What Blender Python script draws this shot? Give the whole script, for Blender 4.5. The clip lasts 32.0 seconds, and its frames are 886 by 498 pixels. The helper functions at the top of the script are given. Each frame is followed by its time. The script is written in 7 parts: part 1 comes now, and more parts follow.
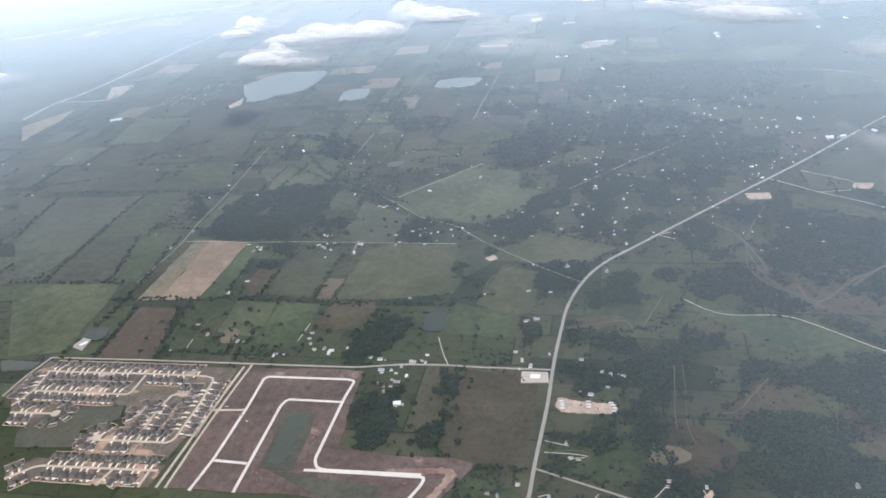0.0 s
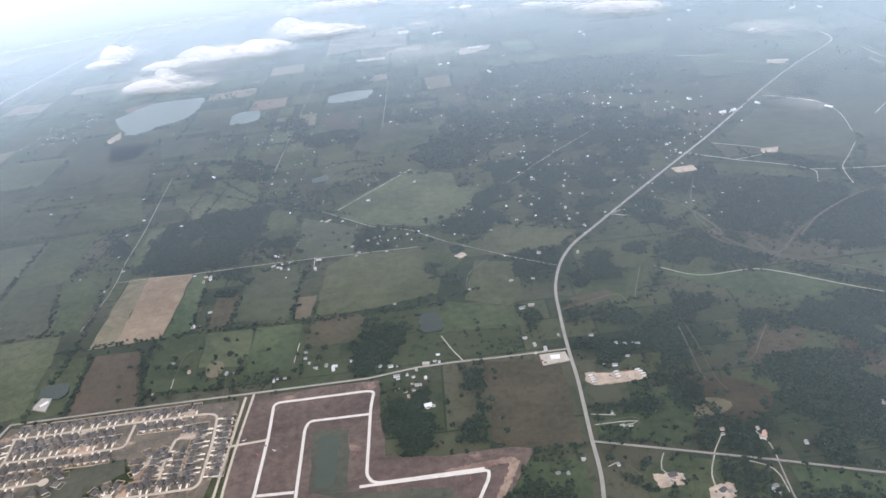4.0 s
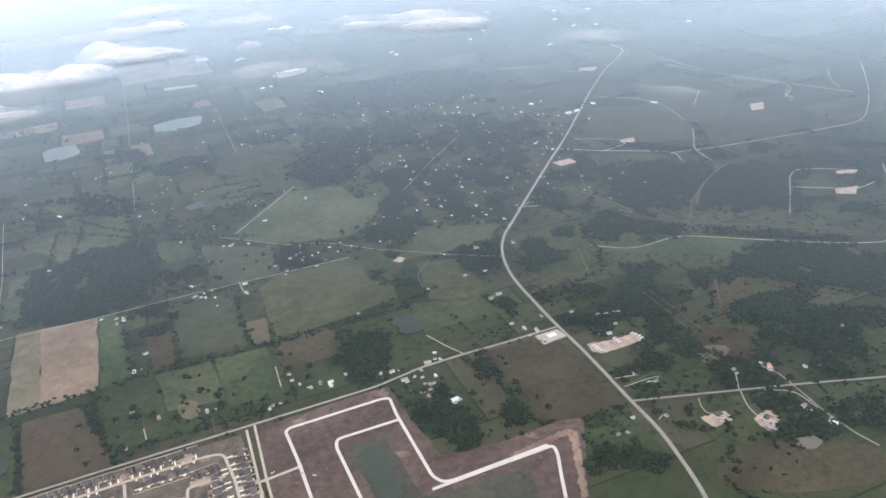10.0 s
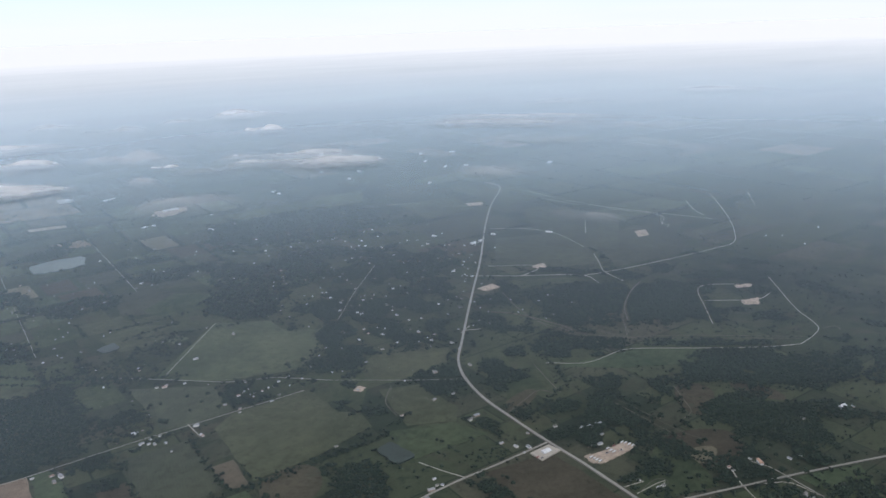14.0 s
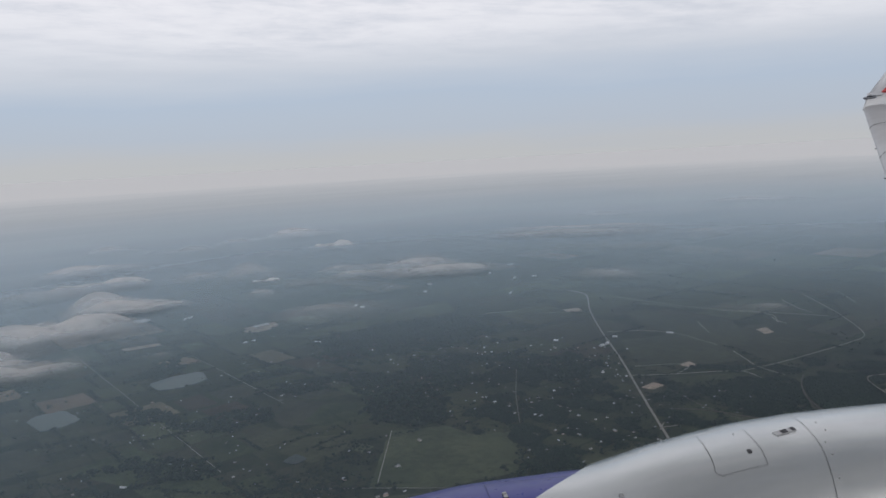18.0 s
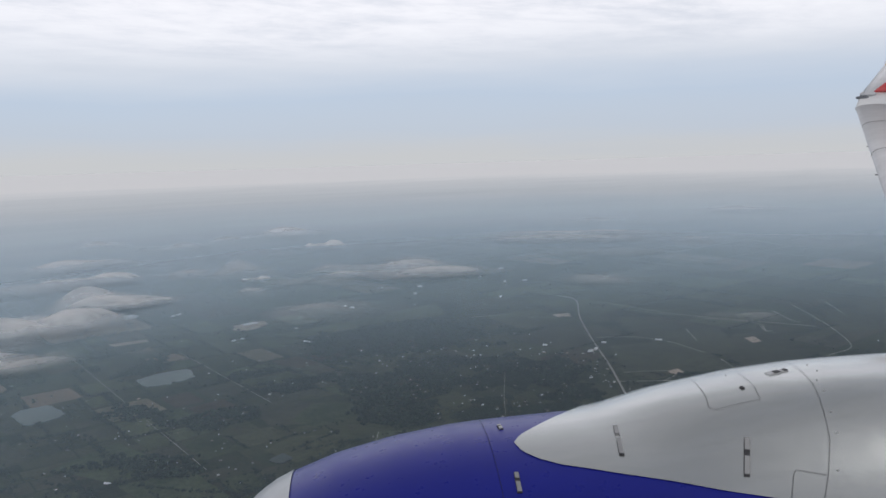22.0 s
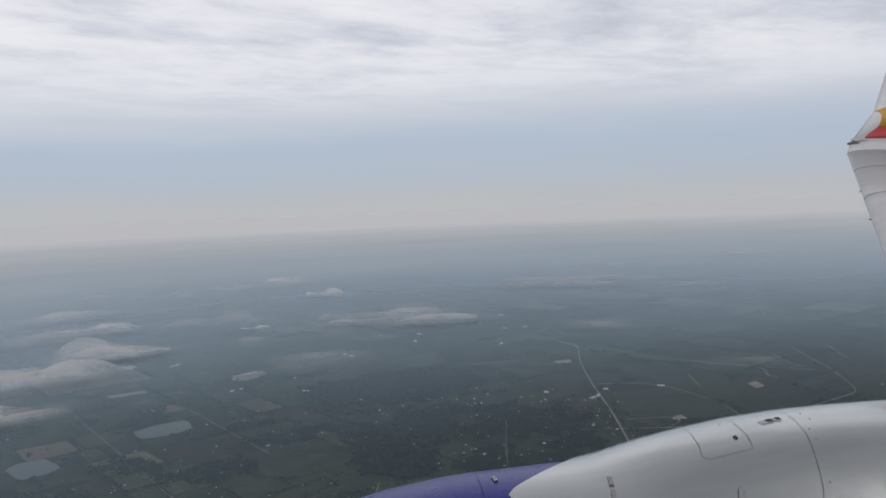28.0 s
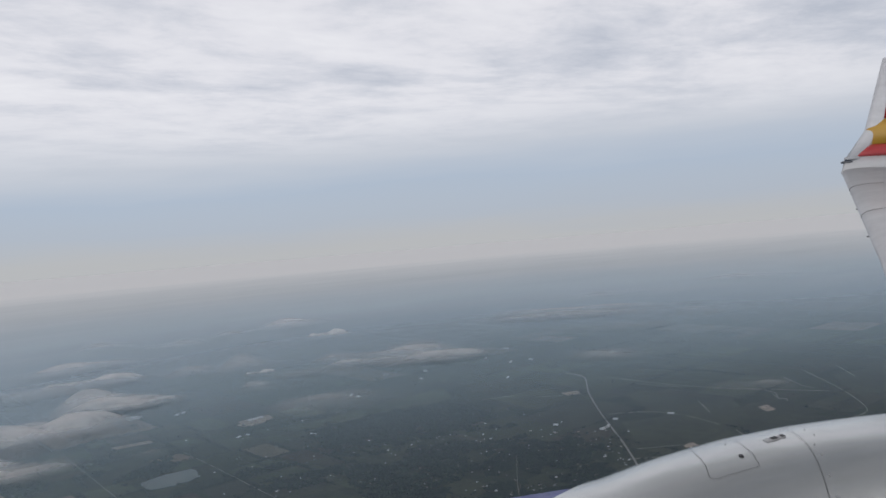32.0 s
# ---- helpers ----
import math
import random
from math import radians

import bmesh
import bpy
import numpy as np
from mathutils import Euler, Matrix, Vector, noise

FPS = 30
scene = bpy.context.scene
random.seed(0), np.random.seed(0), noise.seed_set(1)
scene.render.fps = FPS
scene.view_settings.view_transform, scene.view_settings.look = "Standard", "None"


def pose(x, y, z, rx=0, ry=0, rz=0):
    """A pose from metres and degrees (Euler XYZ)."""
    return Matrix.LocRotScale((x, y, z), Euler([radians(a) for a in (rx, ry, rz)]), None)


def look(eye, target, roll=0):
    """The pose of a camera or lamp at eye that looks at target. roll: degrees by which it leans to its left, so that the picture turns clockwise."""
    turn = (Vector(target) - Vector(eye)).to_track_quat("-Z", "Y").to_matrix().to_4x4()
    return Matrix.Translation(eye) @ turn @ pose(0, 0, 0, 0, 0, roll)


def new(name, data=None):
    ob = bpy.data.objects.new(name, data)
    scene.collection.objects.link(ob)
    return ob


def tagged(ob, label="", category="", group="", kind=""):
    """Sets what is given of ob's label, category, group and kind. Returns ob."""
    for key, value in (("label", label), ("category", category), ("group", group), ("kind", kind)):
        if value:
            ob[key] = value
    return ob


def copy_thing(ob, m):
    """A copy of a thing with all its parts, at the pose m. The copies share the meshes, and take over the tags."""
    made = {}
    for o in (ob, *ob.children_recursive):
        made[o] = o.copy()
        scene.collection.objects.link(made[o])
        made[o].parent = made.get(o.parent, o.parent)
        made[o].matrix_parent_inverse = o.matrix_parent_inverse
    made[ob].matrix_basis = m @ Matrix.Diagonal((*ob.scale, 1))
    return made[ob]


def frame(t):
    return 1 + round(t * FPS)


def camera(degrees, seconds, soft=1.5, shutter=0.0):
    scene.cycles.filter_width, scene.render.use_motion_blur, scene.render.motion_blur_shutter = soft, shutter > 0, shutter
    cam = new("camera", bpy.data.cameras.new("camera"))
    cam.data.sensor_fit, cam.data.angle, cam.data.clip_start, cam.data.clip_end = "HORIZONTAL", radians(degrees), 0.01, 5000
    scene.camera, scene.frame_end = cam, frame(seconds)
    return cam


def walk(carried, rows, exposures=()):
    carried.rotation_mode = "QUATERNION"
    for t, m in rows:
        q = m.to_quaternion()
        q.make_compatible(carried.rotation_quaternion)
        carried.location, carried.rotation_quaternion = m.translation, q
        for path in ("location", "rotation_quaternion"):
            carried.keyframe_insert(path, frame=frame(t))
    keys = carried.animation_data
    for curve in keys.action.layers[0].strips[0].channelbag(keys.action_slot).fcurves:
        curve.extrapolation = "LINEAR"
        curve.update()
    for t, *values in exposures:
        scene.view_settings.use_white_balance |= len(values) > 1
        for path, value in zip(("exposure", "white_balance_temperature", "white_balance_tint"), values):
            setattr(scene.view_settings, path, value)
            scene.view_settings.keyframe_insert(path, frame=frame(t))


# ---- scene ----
cam = camera(59.6, 32.0, soft=1.6)
# seconds, x, y, z, yaw, pitch, roll
ROWS = [
    (0, -2.95, 0.02, 103.74, 11.36, -27.40, 5.57),
    (0.5, -7.60, -1.01, 103.47, 9.33, -27.41, 5.89),
    (1, -12.24, -1.90, 103.21, 7.53, -27.80, 6.12),
    (1.5, -16.74, -2.58, 102.96, 5.87, -28.34, 6.14),
    (2, -21.17, -3.07, 102.70, 4.04, -28.35, 5.89),
    (2.5, -25.60, -3.37, 102.42, 2.13, -28.47, 6.14),
    (3, -30.14, -3.63, 102.09, 0.21, -28.22, 6.85),
    (3.5, -34.69, -3.82, 101.73, -1.08, -27.74, 6.91),
    (5.5, -53.07, -2.91, 100.20, -8.32, -26.17, 5.79),
    (6, -57.55, -2.33, 99.80, -10.07, -26.24, 5.83),
    (6.5, -61.86, -1.65, 99.41, -11.70, -26.22, 5.63),
    (7, -66.11, -0.89, 99.01, -13.07, -26.46, 5.26),
    (7.5, -70.48, 0.01, 98.62, -14.49, -27.06, 4.88),
    (8, -74.98, 1.03, 98.24, -15.95, -27.68, 4.63),
    (8.5, -79.40, 2.14, 97.85, -17.64, -27.48, 4.40),
    (9, -83.72, 3.42, 97.43, -19.22, -27.00, 4.25),
    (9.5, -87.87, 4.70, 96.99, -20.68, -26.70, 4.16),
    (10, -92.08, 6.19, 96.55, -22.41, -26.34, 4.21),
    (10.5, -96.23, 7.71, 96.10, -24.30, -26.64, 4.05),
    (11, -100.32, 9.38, 95.62, -25.75, -26.12, 2.84),
    (11.5, -104.26, 11.26, 95.12, -27.46, -25.14, 2.60),
    (12, -108.27, 13.12, 94.63, -29.15, -23.21, 2.62),
    (12.5, -112.47, 15.18, 94.24, -30.61, -21.11, 2.20),
    (13, -116.61, 17.40, 93.86, -32.45, -19.13, 1.79),
    (13.5, -120.58, 19.75, 93.52, -34.06, -17.74, 1.77),
    (14, -124.45, 22.23, 93.20, -35.23, -16.40, 1.91),
    (14.2, -126.44, 23.49, 93.02, -35.56, -16.01, 2.06),
    (14.4, -129.26, 25.39, 92.73, -35.97, -15.55, 2.23),
    (14.6, -132.84, 27.99, 92.30, -36.26, -15.25, 2.32),
    (14.8, -137.12, 31.37, 91.70, -36.63, -14.90, 2.40),
    (15, -141.96, 35.49, 90.92, -37.00, -14.55, 2.48),
    (15.25, -147.98, 40.89, 89.88, -37.47, -14.11, 2.59),
    (15.5, -153.98, 46.33, 88.85, -37.93, -13.67, 2.69),
    (15.75, -160.11, 51.64, 87.91, -38.40, -13.23, 2.79),
    (16, -166.48, 56.67, 87.13, -38.86, -12.79, 2.89),
    (16.2, -171.21, 60.01, 86.71, -39.24, -12.44, 2.97),
    (16.4, -174.87, 62.36, 86.47, -39.61, -12.09, 3.06),
    (16.6, -177.36, 63.85, 86.35, -39.66, -11.32, 3.14),
    (16.8, -178.62, 64.57, 86.31, -39.39, -10.12, 3.24),
    (17, -178.78, 64.65, 86.30, -39.12, -8.93, 3.33),
    (17.5, -178.78, 64.62, 86.27, -38.49, -7.60, 3.34),
    (18, -178.79, 64.60, 86.27, -37.96, -7.20, 3.02),
    (18.5, -178.79, 64.61, 86.22, -38.38, -7.56, 2.96),
    (19, -178.81, 64.62, 86.15, -38.68, -7.78, 2.70),
    (19.5, -178.82, 64.61, 86.13, -38.03, -7.95, 2.81),
    (20, -178.83, 64.61, 86.10, -37.35, -7.44, 2.90),
    (20.5, -178.84, 64.61, 86.08, -37.27, -7.71, 2.79),
    (21, -178.85, 64.60, 86.06, -37.04, -7.60, 2.53),
    (21.5, -178.86, 64.59, 86.01, -38.07, -7.54, 2.06),
    (22, -178.87, 64.58, 85.97, -38.45, -7.00, 1.67),
    (22.5, -178.88, 64.57, 85.91, -38.19, -6.60, 1.69),
    (23, -178.88, 64.57, 85.89, -38.28, -5.84, 1.95),
    (23.5, -178.88, 64.57, 85.91, -38.30, -5.52, 2.05),
    (24, -178.87, 64.58, 85.92, -38.28, -5.45, 1.94),
    (24.5, -178.88, 64.58, 85.93, -38.46, -5.47, 1.90),
    (26.5, -178.88, 64.56, 85.93, -38.46, -5.92, 1.48),
    (27, -178.88, 64.54, 85.94, -38.41, -5.71, 1.69),
    (27.5, -178.88, 64.53, 85.96, -38.33, -4.62, 2.18),
    (28, -178.88, 64.52, 86.00, -38.55, -3.52, 2.23),
    (28.5, -178.91, 64.51, 86.02, -38.45, -2.66, 2.52),
    (29, -178.93, 64.50, 86.03, -38.82, 0.54, 2.19),
    (29.5, -178.93, 64.49, 86.03, -37.50, -1.82, 2.35),
    (30, -178.92, 64.49, 86.03, -37.30, -2.30, 3.01),
    (30.5, -178.93, 64.48, 86.00, -38.35, -1.45, 3.37),
    (31, -178.93, 64.47, 86.00, -38.88, -0.83, 4.05),
    (31.5, -178.92, 64.46, 86.00, -38.68, -0.83, 4.39),
    (32, -178.92, 64.46, 85.99, -38.53, -0.87, 4.67),
]

walk(cam, [(t, pose(x, y, z, 90 + pitch, roll, yaw)) for t, x, y, z, yaw, pitch, roll in ROWS],
     exposures=[(0.0, 1.49, 6300, 13.5), (10.0, 1.46, 6300, 13.5), (11.5, 1.36, 6300, 13), (13.0, 0.82, 6300, 11.5), (14.0, 0.6, 6100, 10.5), (14.5, 0.48, 6100, 10.5), (17.0, -0.27, 6300, 10), (18.0, -0.33, 6300, 10), (19.0, -0.18, 6300, 10), (20.5, -0.02, 6300, 10), (22.0, -0.14, 6300, 10), (24.0, -0.32, 6300, 10), (27.0, -0.26, 6300, 10), (28.0, -0.38, 6300, 10), (29.0, -0.5, 6300, 10), (30.0, -0.27, 6300, 10), (31.0, -0.38, 6300, 10), (32.0, -0.42, 6300, 10)])

# ---- light: an overcast sky with low sun behind it ----
SUN_EL, SUN_AZ = 42.0, 200.0
world = bpy.data.worlds.new("overcast_sky")
scene.world = world
world.use_nodes = True


class Nodes:
    """Short ways to add shader nodes."""

    def __init__(self, tree):
        self.t = tree
        tree.nodes.clear()

    def add(self, kind, **kw):
        n = self.t.nodes.new("ShaderNode" + kind)
        for k, v in kw.items():
            if k in n.inputs:
                if isinstance(v, bpy.types.NodeSocket):
                    self.t.links.new(v, n.inputs[k])
                else:
                    n.inputs[k].default_value = v
        return n

    def link(self, a, b):
        self.t.links.new(a, b)

    def math(self, op, a, b=0.0, c=0.0):
        n = self.t.nodes.new("ShaderNodeMath")
        n.operation = op
        for i, v in enumerate((a, b, c)):
            if isinstance(v, bpy.types.NodeSocket):
                self.t.links.new(v, n.inputs[i])
            else:
                n.inputs[i].default_value = v
        return n.outputs[0]

    def mix(self, f, a, b, blend="MIX"):
        n = self.t.nodes.new("ShaderNodeMix")
        n.data_type, n.blend_type = "RGBA", blend
        for i, v in ((0, f), (6, a), (7, b)):
            if isinstance(v, bpy.types.NodeSocket):
                self.t.links.new(v, n.inputs[i])
            elif i == 0:
                n.inputs[i].default_value = v
            else:
                n.inputs[i].default_value = (*v, 1) if len(v) == 3 else v
        return n.outputs[2]

    def ramp(self, f, stops, ease="LINEAR"):
        n = self.t.nodes.new("ShaderNodeValToRGB")
        n.color_ramp.interpolation = ease
        el = n.color_ramp.elements
        while len(el) < len(stops):
            el.new(0.5)
        for e, (p, c) in zip(el, stops):
            e.position = p
            e.color = (c, c, c, 1) if not isinstance(c, tuple) else (*c, 1)
        self.t.links.new(f, n.inputs[0])
        return n.outputs[0]

    def noise(self, vec, scale, detail=4.0, rough=0.55, distort=0.0):
        n = self.t.nodes.new("ShaderNodeTexNoise")
        self.t.links.new(vec, n.inputs["Vector"])
        n.inputs["Scale"].default_value, n.inputs["Detail"].default_value = scale, detail
        n.inputs["Roughness"].default_value, n.inputs["Distortion"].default_value = rough, distort
        return n.outputs[0]

    def mapping(self, vec, scale=(1, 1, 1), rot=(0, 0, 0), loc=(0, 0, 0)):
        n = self.t.nodes.new("ShaderNodeMapping")
        self.t.links.new(vec, n.inputs[0])
        n.inputs["Scale"].default_value, n.inputs["Rotation"].default_value, n.inputs["Location"].default_value = scale, rot, loc
        return n.outputs[0]


def make_sky():
    n = Nodes(world.node_tree)
    vec = n.add("TexCoord").outputs["Generated"]
    sep = n.add("SeparateXYZ", Vector=vec)
    x, y, z = sep.outputs
    sky = n.t.nodes.new("ShaderNodeTexSky")
    sky.sky_type, sky.sun_disc = "NISHITA", False
    sky.sun_elevation, sky.sun_rotation = radians(SUN_EL), radians(SUN_AZ)
    blue = n.mix(1.0, sky.outputs[0], (0.1, 0.1, 0.1), "MULTIPLY")
    # cloud deck: the direction met with a flat layer overhead
    zz = n.math("MAXIMUM", n.math("ADD", z, 0.035), 0.02)
    comb = n.add("CombineXYZ", X=n.math("DIVIDE", x, zz), Y=n.math("DIVIDE", y, zz))
    flat = n.mapping(comb.outputs[0], scale=(0.7, 1.0, 1.0), rot=(0, 0, radians(28)))
    broad = n.noise(flat, 0.62, 6.0, 0.62, 0.3)
    fine = n.noise(flat, 2.2, 8.0, 0.66, 0.25)
    lumps = n.math("ADD", n.math("MULTIPLY", broad, 0.68), n.math("MULTIPLY", fine, 0.32))
    deck = n.ramp(lumps, [(0.36, (0.55, 0.57, 0.63)), (0.45, (0.71, 0.71, 0.75)), (0.52, (0.85, 0.83, 0.85)), (0.64, (0.97, 0.945, 0.945))])
    # bands above the horizon, wavering slowly with the bearing
    waver = n.noise(n.mapping(vec, scale=(1.2, 1.2, 9.0)), 2.0, 4.0, 0.55)
    up = n.math("ADD", z, n.math("MULTIPLY", n.math("SUBTRACT", waver, 0.5), 0.05))
    band = n.ramp(n.math("ADD", n.math("MULTIPLY", up, 1.6), 0.25),
                  [(0.0, (0.53, 0.533, 0.537)), (0.245, (0.53, 0.533, 0.537)), (0.265, (0.51, 0.525, 0.55)), (0.30, (0.468, 0.515, 0.59)), (0.36, (0.46, 0.525, 0.625)), (0.43, (0.61, 0.63, 0.68)), (0.56, (0.79, 0.775, 0.80))])
    above = n.ramp(up, [(0.09, 0.0), (0.2, 1.0)], "EASE")
    thick = n.ramp(z, [(0.30, 1.0), (0.6, 0.60), (0.95, 0.38)], "EASE")
    cover = n.mix(1.0, n.mix(above, band, deck), thick, "MULTIPLY")
    out = n.mix(0.93, blue, cover)
    bg = n.add("Background", Color=out, Strength=1.25)
    n.link(bg.outputs[0], n.add("OutputWorld").inputs[0])


make_sky()
scene.cycles.transparent_max_bounces = 48
sun_lamp = bpy.data.lights.new("sun", "SUN")
sun_lamp.energy, sun_lamp.angle, sun_lamp.color = 0.8, radians(55), (1.0, 0.95, 0.88)
sun = new("sun", sun_lamp)
sun.matrix_world = look((math.sin(radians(SUN_AZ)) * 400, math.cos(radians(SUN_AZ)) * 400, 400 * math.tan(radians(SUN_EL))), (0, 0, 0))


# ---- materials ----
def material(name, build):
    m = bpy.data.materials.new(name)
    m.use_nodes = True
    n = Nodes(m.node_tree)
    out = n.add("OutputMaterial")
    n.link(build(n), out.inputs[0])
    return m


def bsdf(n, color, rough=0.8, metal=0.0, bump=None, strength=0.3, dist=0.1, **kw):
    b = n.add("BsdfPrincipled")
    for key, v in (("Base Color", color), ("Roughness", rough), ("Metallic", metal), *kw.items()):
        if isinstance(v, bpy.types.NodeSocket):
            n.link(v, b.inputs[key])
        else:
            b.inputs[key].default_value = (*v, 1) if isinstance(v, tuple) and len(v) == 3 else v
    if bump is not None:
        bp = n.add("Bump", Strength=strength, Distance=dist, Height=bump)
        n.link(bp.outputs[0], b.inputs["Normal"])
    return b.outputs[0]


def place(n):
    return n.add("NewGeometry").outputs["Position"]


def land(name, dark, light, scale=0.05, rows=0.0, spot=None, spot_at=0.62, turn=0.0):
    """Grass or soil: broad patches, fine tufts, and faint rows where it is worked."""
    def build(n):
        p = place(n)
        a = n.noise(p, scale, 5.0, 0.6)
        b = n.noise(p, scale * 9, 4.0, 0.65)
        c = n.noise(p, 2.2, 3.0, 0.6)
        f = n.math("ADD", n.math("MULTIPLY", a, 0.5), n.math("ADD", n.math("MULTIPLY", b, 0.35), n.math("MULTIPLY", c, 0.15)))
        if rows:
            w = n.t.nodes.new("ShaderNodeTexWave")
            n.link(n.mapping(p, rot=(0, 0, turn)), w.inputs["Vector"])
            w.inputs["Scale"].default_value, w.inputs["Distortion"].default_value = rows, 1.5
            f = n.math("ADD", f, n.math("MULTIPLY", n.math("SUBTRACT", w.outputs["Fac"], 0.5), 0.05))
        col = n.mix(n.ramp(f, [(0.41, 0.0), (0.59, 1.0)]), dark, light)
        mott = n.noise(p, 0.55, 5.0, 0.7, 0.4)
        col = n.mix(n.ramp(mott, [(0.52, 0.0), (0.70, 0.55)]), col, tuple(c * 0.55 for c in dark))
        if spot:
            col = n.mix(n.ramp(n.noise(p, 0.11, 5.0, 0.65, 0.8), [(spot_at, 0.0), (spot_at + 0.07, 0.85)]), col, spot)
        rnd = n.add("ObjectInfo").outputs["Random"]
        hsv = n.add("HueSaturation", Color=col, Value=n.math("ADD", 0.95, n.math("MULTIPLY", rnd, 0.34)), Hue=n.math("ADD", 0.49, n.math("MULTIPLY", rnd, 0.02)))
        return bsdf(n, hsv.outputs[0], 0.95, bump=c, strength=0.5, dist=0.2, **{"Specular IOR Level": 0.12})
    return material(name, build)


def build_ground(n):
    p = place(n)
    a = n.noise(p, 0.02, 6.0, 0.6)
    b = n.noise(p, 0.16, 6.0, 0.65)
    c = n.noise(p, 1.4, 4.0, 0.7)
    f = n.math("ADD", n.math("MULTIPLY", a, 0.45), n.math("ADD", n.math("MULTIPLY", b, 0.4), n.math("MULTIPLY", c, 0.15)))
    col = n.ramp(f, [(0.36, (0.0125, 0.0200, 0.0125)), (0.47, (0.0190, 0.0285, 0.0155)), (0.55, (0.027, 0.0350, 0.0195)), (0.66, (0.042, 0.046, 0.028))])
    # distant holdings laid out square
    def plots(w, h, loc, stops):
        b = n.t.nodes.new("ShaderNodeTexBrick")
        n.link(n.mapping(p, loc=loc), b.inputs["Vector"])
        for key, v in (("Color1", (0, 0, 0, 1)), ("Color2", (1, 1, 1, 1)), ("Mortar", (0.0, 0.0, 0.0, 1)), ("Scale", 1.0), ("Mortar Size", 0.35), ("Mortar Smooth", 0.6), ("Brick Width", w), ("Row Height", h)):
            b.inputs[key].default_value = v
        b.offset, b.offset_frequency, b.squash, b.squash_frequency = 0.37, 2, 1.35, 3
        return n.ramp(n.add("SeparateColor", Color=b.outputs[0]).outputs[0], stops)
    big = plots(38.0, 24.0, (7, 4, 0), [(0.0, (0.012, 0.020, 0.012)), (0.12, (0.030, 0.042, 0.020)), (0.35, (0.052, 0.062, 0.030)), (0.55, (0.024, 0.035, 0.018)), (0.72, (0.055, 0.064, 0.032)), (0.9, (0.066, 0.062, 0.040))])
    small = plots(15.0, 9.0, (3, 1, 0), [(0.0, (0.013, 0.021, 0.013)), (0.2, (0.034, 0.044, 0.022)), (0.45, (0.054, 0.062, 0.032)), (0.7, (0.024, 0.034, 0.019)), (1.0, (0.060, 0.060, 0.038))])
    plot = n.mix(n.ramp(n.noise(p, 0.012, 3.0), [(0.46, 0.0), (0.54, 1.0)]), big, small)
    plot = n.mix(0.25, plot, col)
    sep = n.add("SeparateXYZ", Vector=p)
    far = n.ramp(n.noise(p, 0.009, 4.0, 0.6), [(0.36, 0.0), (0.46, 0.95)])
    col = n.mix(far, col, plot)
    bare = n.ramp(n.noise(p, 0.055, 6.0, 0.65, 0.7), [(0.68, 0.0), (0.76, 0.5)])
    col = n.mix(bare, col, (0.115, 0.095, 0.066))
    scrub = n.noise(p, 0.42, 5.0, 0.72, 0.5)
    col = n.mix(n.ramp(scrub, [(0.52, 0.0), (0.66, 0.7)]), col, (0.013, 0.021, 0.012))
    dry = n.noise(p, 0.09, 6.0, 0.7, 0.6)
    col = n.mix(n.ramp(dry, [(0.53, 0.0), (0.70, 0.5)]), col, (0.046, 0.040, 0.026))
    return bsdf(n, col, 0.95, bump=c, strength=0.6, dist=0.3, **{"Specular IOR Level": 0.12})


def build_leaf(n):
    g = n.add("NewGeometry")
    rnd = g.outputs["Random Per Island"]
    col = n.ramp(rnd, [(0.0, (0.0100, 0.0180, 0.0120)), (0.4, (0.0140, 0.0250, 0.0150)), (0.75, (0.0195, 0.0330, 0.0185)), (1.0, (0.0290, 0.0420, 0.0225))])
    broad = n.noise(g.outputs["Position"], 0.03, 3.0)
    col = n.mix(n.ramp(broad, [(0.35, 0.0), (0.65, 0.5)]), col, (0.016, 0.026, 0.016))
    fine = n.noise(g.outputs["Position"], 7.0, 3.0, 0.7)
    return bsdf(n, col, 0.85, bump=fine, strength=0.5, dist=0.1, **{"Specular IOR Level": 0.15})


def plain(name, color, rough=0.7, metal=0.0, vary=0.15, scale=0.8, grime=None):
    def build(n):
        p = place(n)
        f = n.noise(p, scale, 5.0, 0.65)
        lo = tuple(c * (1 - vary) for c in color)
        hi = tuple(min(1.0, c * (1 + vary)) for c in color)
        col = n.mix(n.ramp(f, [(0.3, 0.0), (0.7, 1.0)]), lo, hi)
        if grime:
            col = n.mix(n.ramp(n.noise(p, scale * 0.3, 5.0, 0.7, 0.6), [(0.5, 0.0), (0.72, 0.7)]), col, grime)
        return bsdf(n, col, rough, metal, bump=n.noise(p, scale * 6, 3.0), strength=0.15, dist=0.05)
    return material(name, build)


def varied(name, stops, rough=0.8):
    """One of several colours by object."""
    def build(n):
        rnd = n.add("ObjectInfo").outputs["Random"]
        col = n.ramp(rnd, stops, "CONSTANT")
        f = n.noise(place(n), 3.0, 4.0, 0.6)
        col = n.mix(n.math("MULTIPLY", f, 0.35), col, (0.1, 0.1, 0.1))
        return bsdf(n, col, rough)
    return material(name, build)


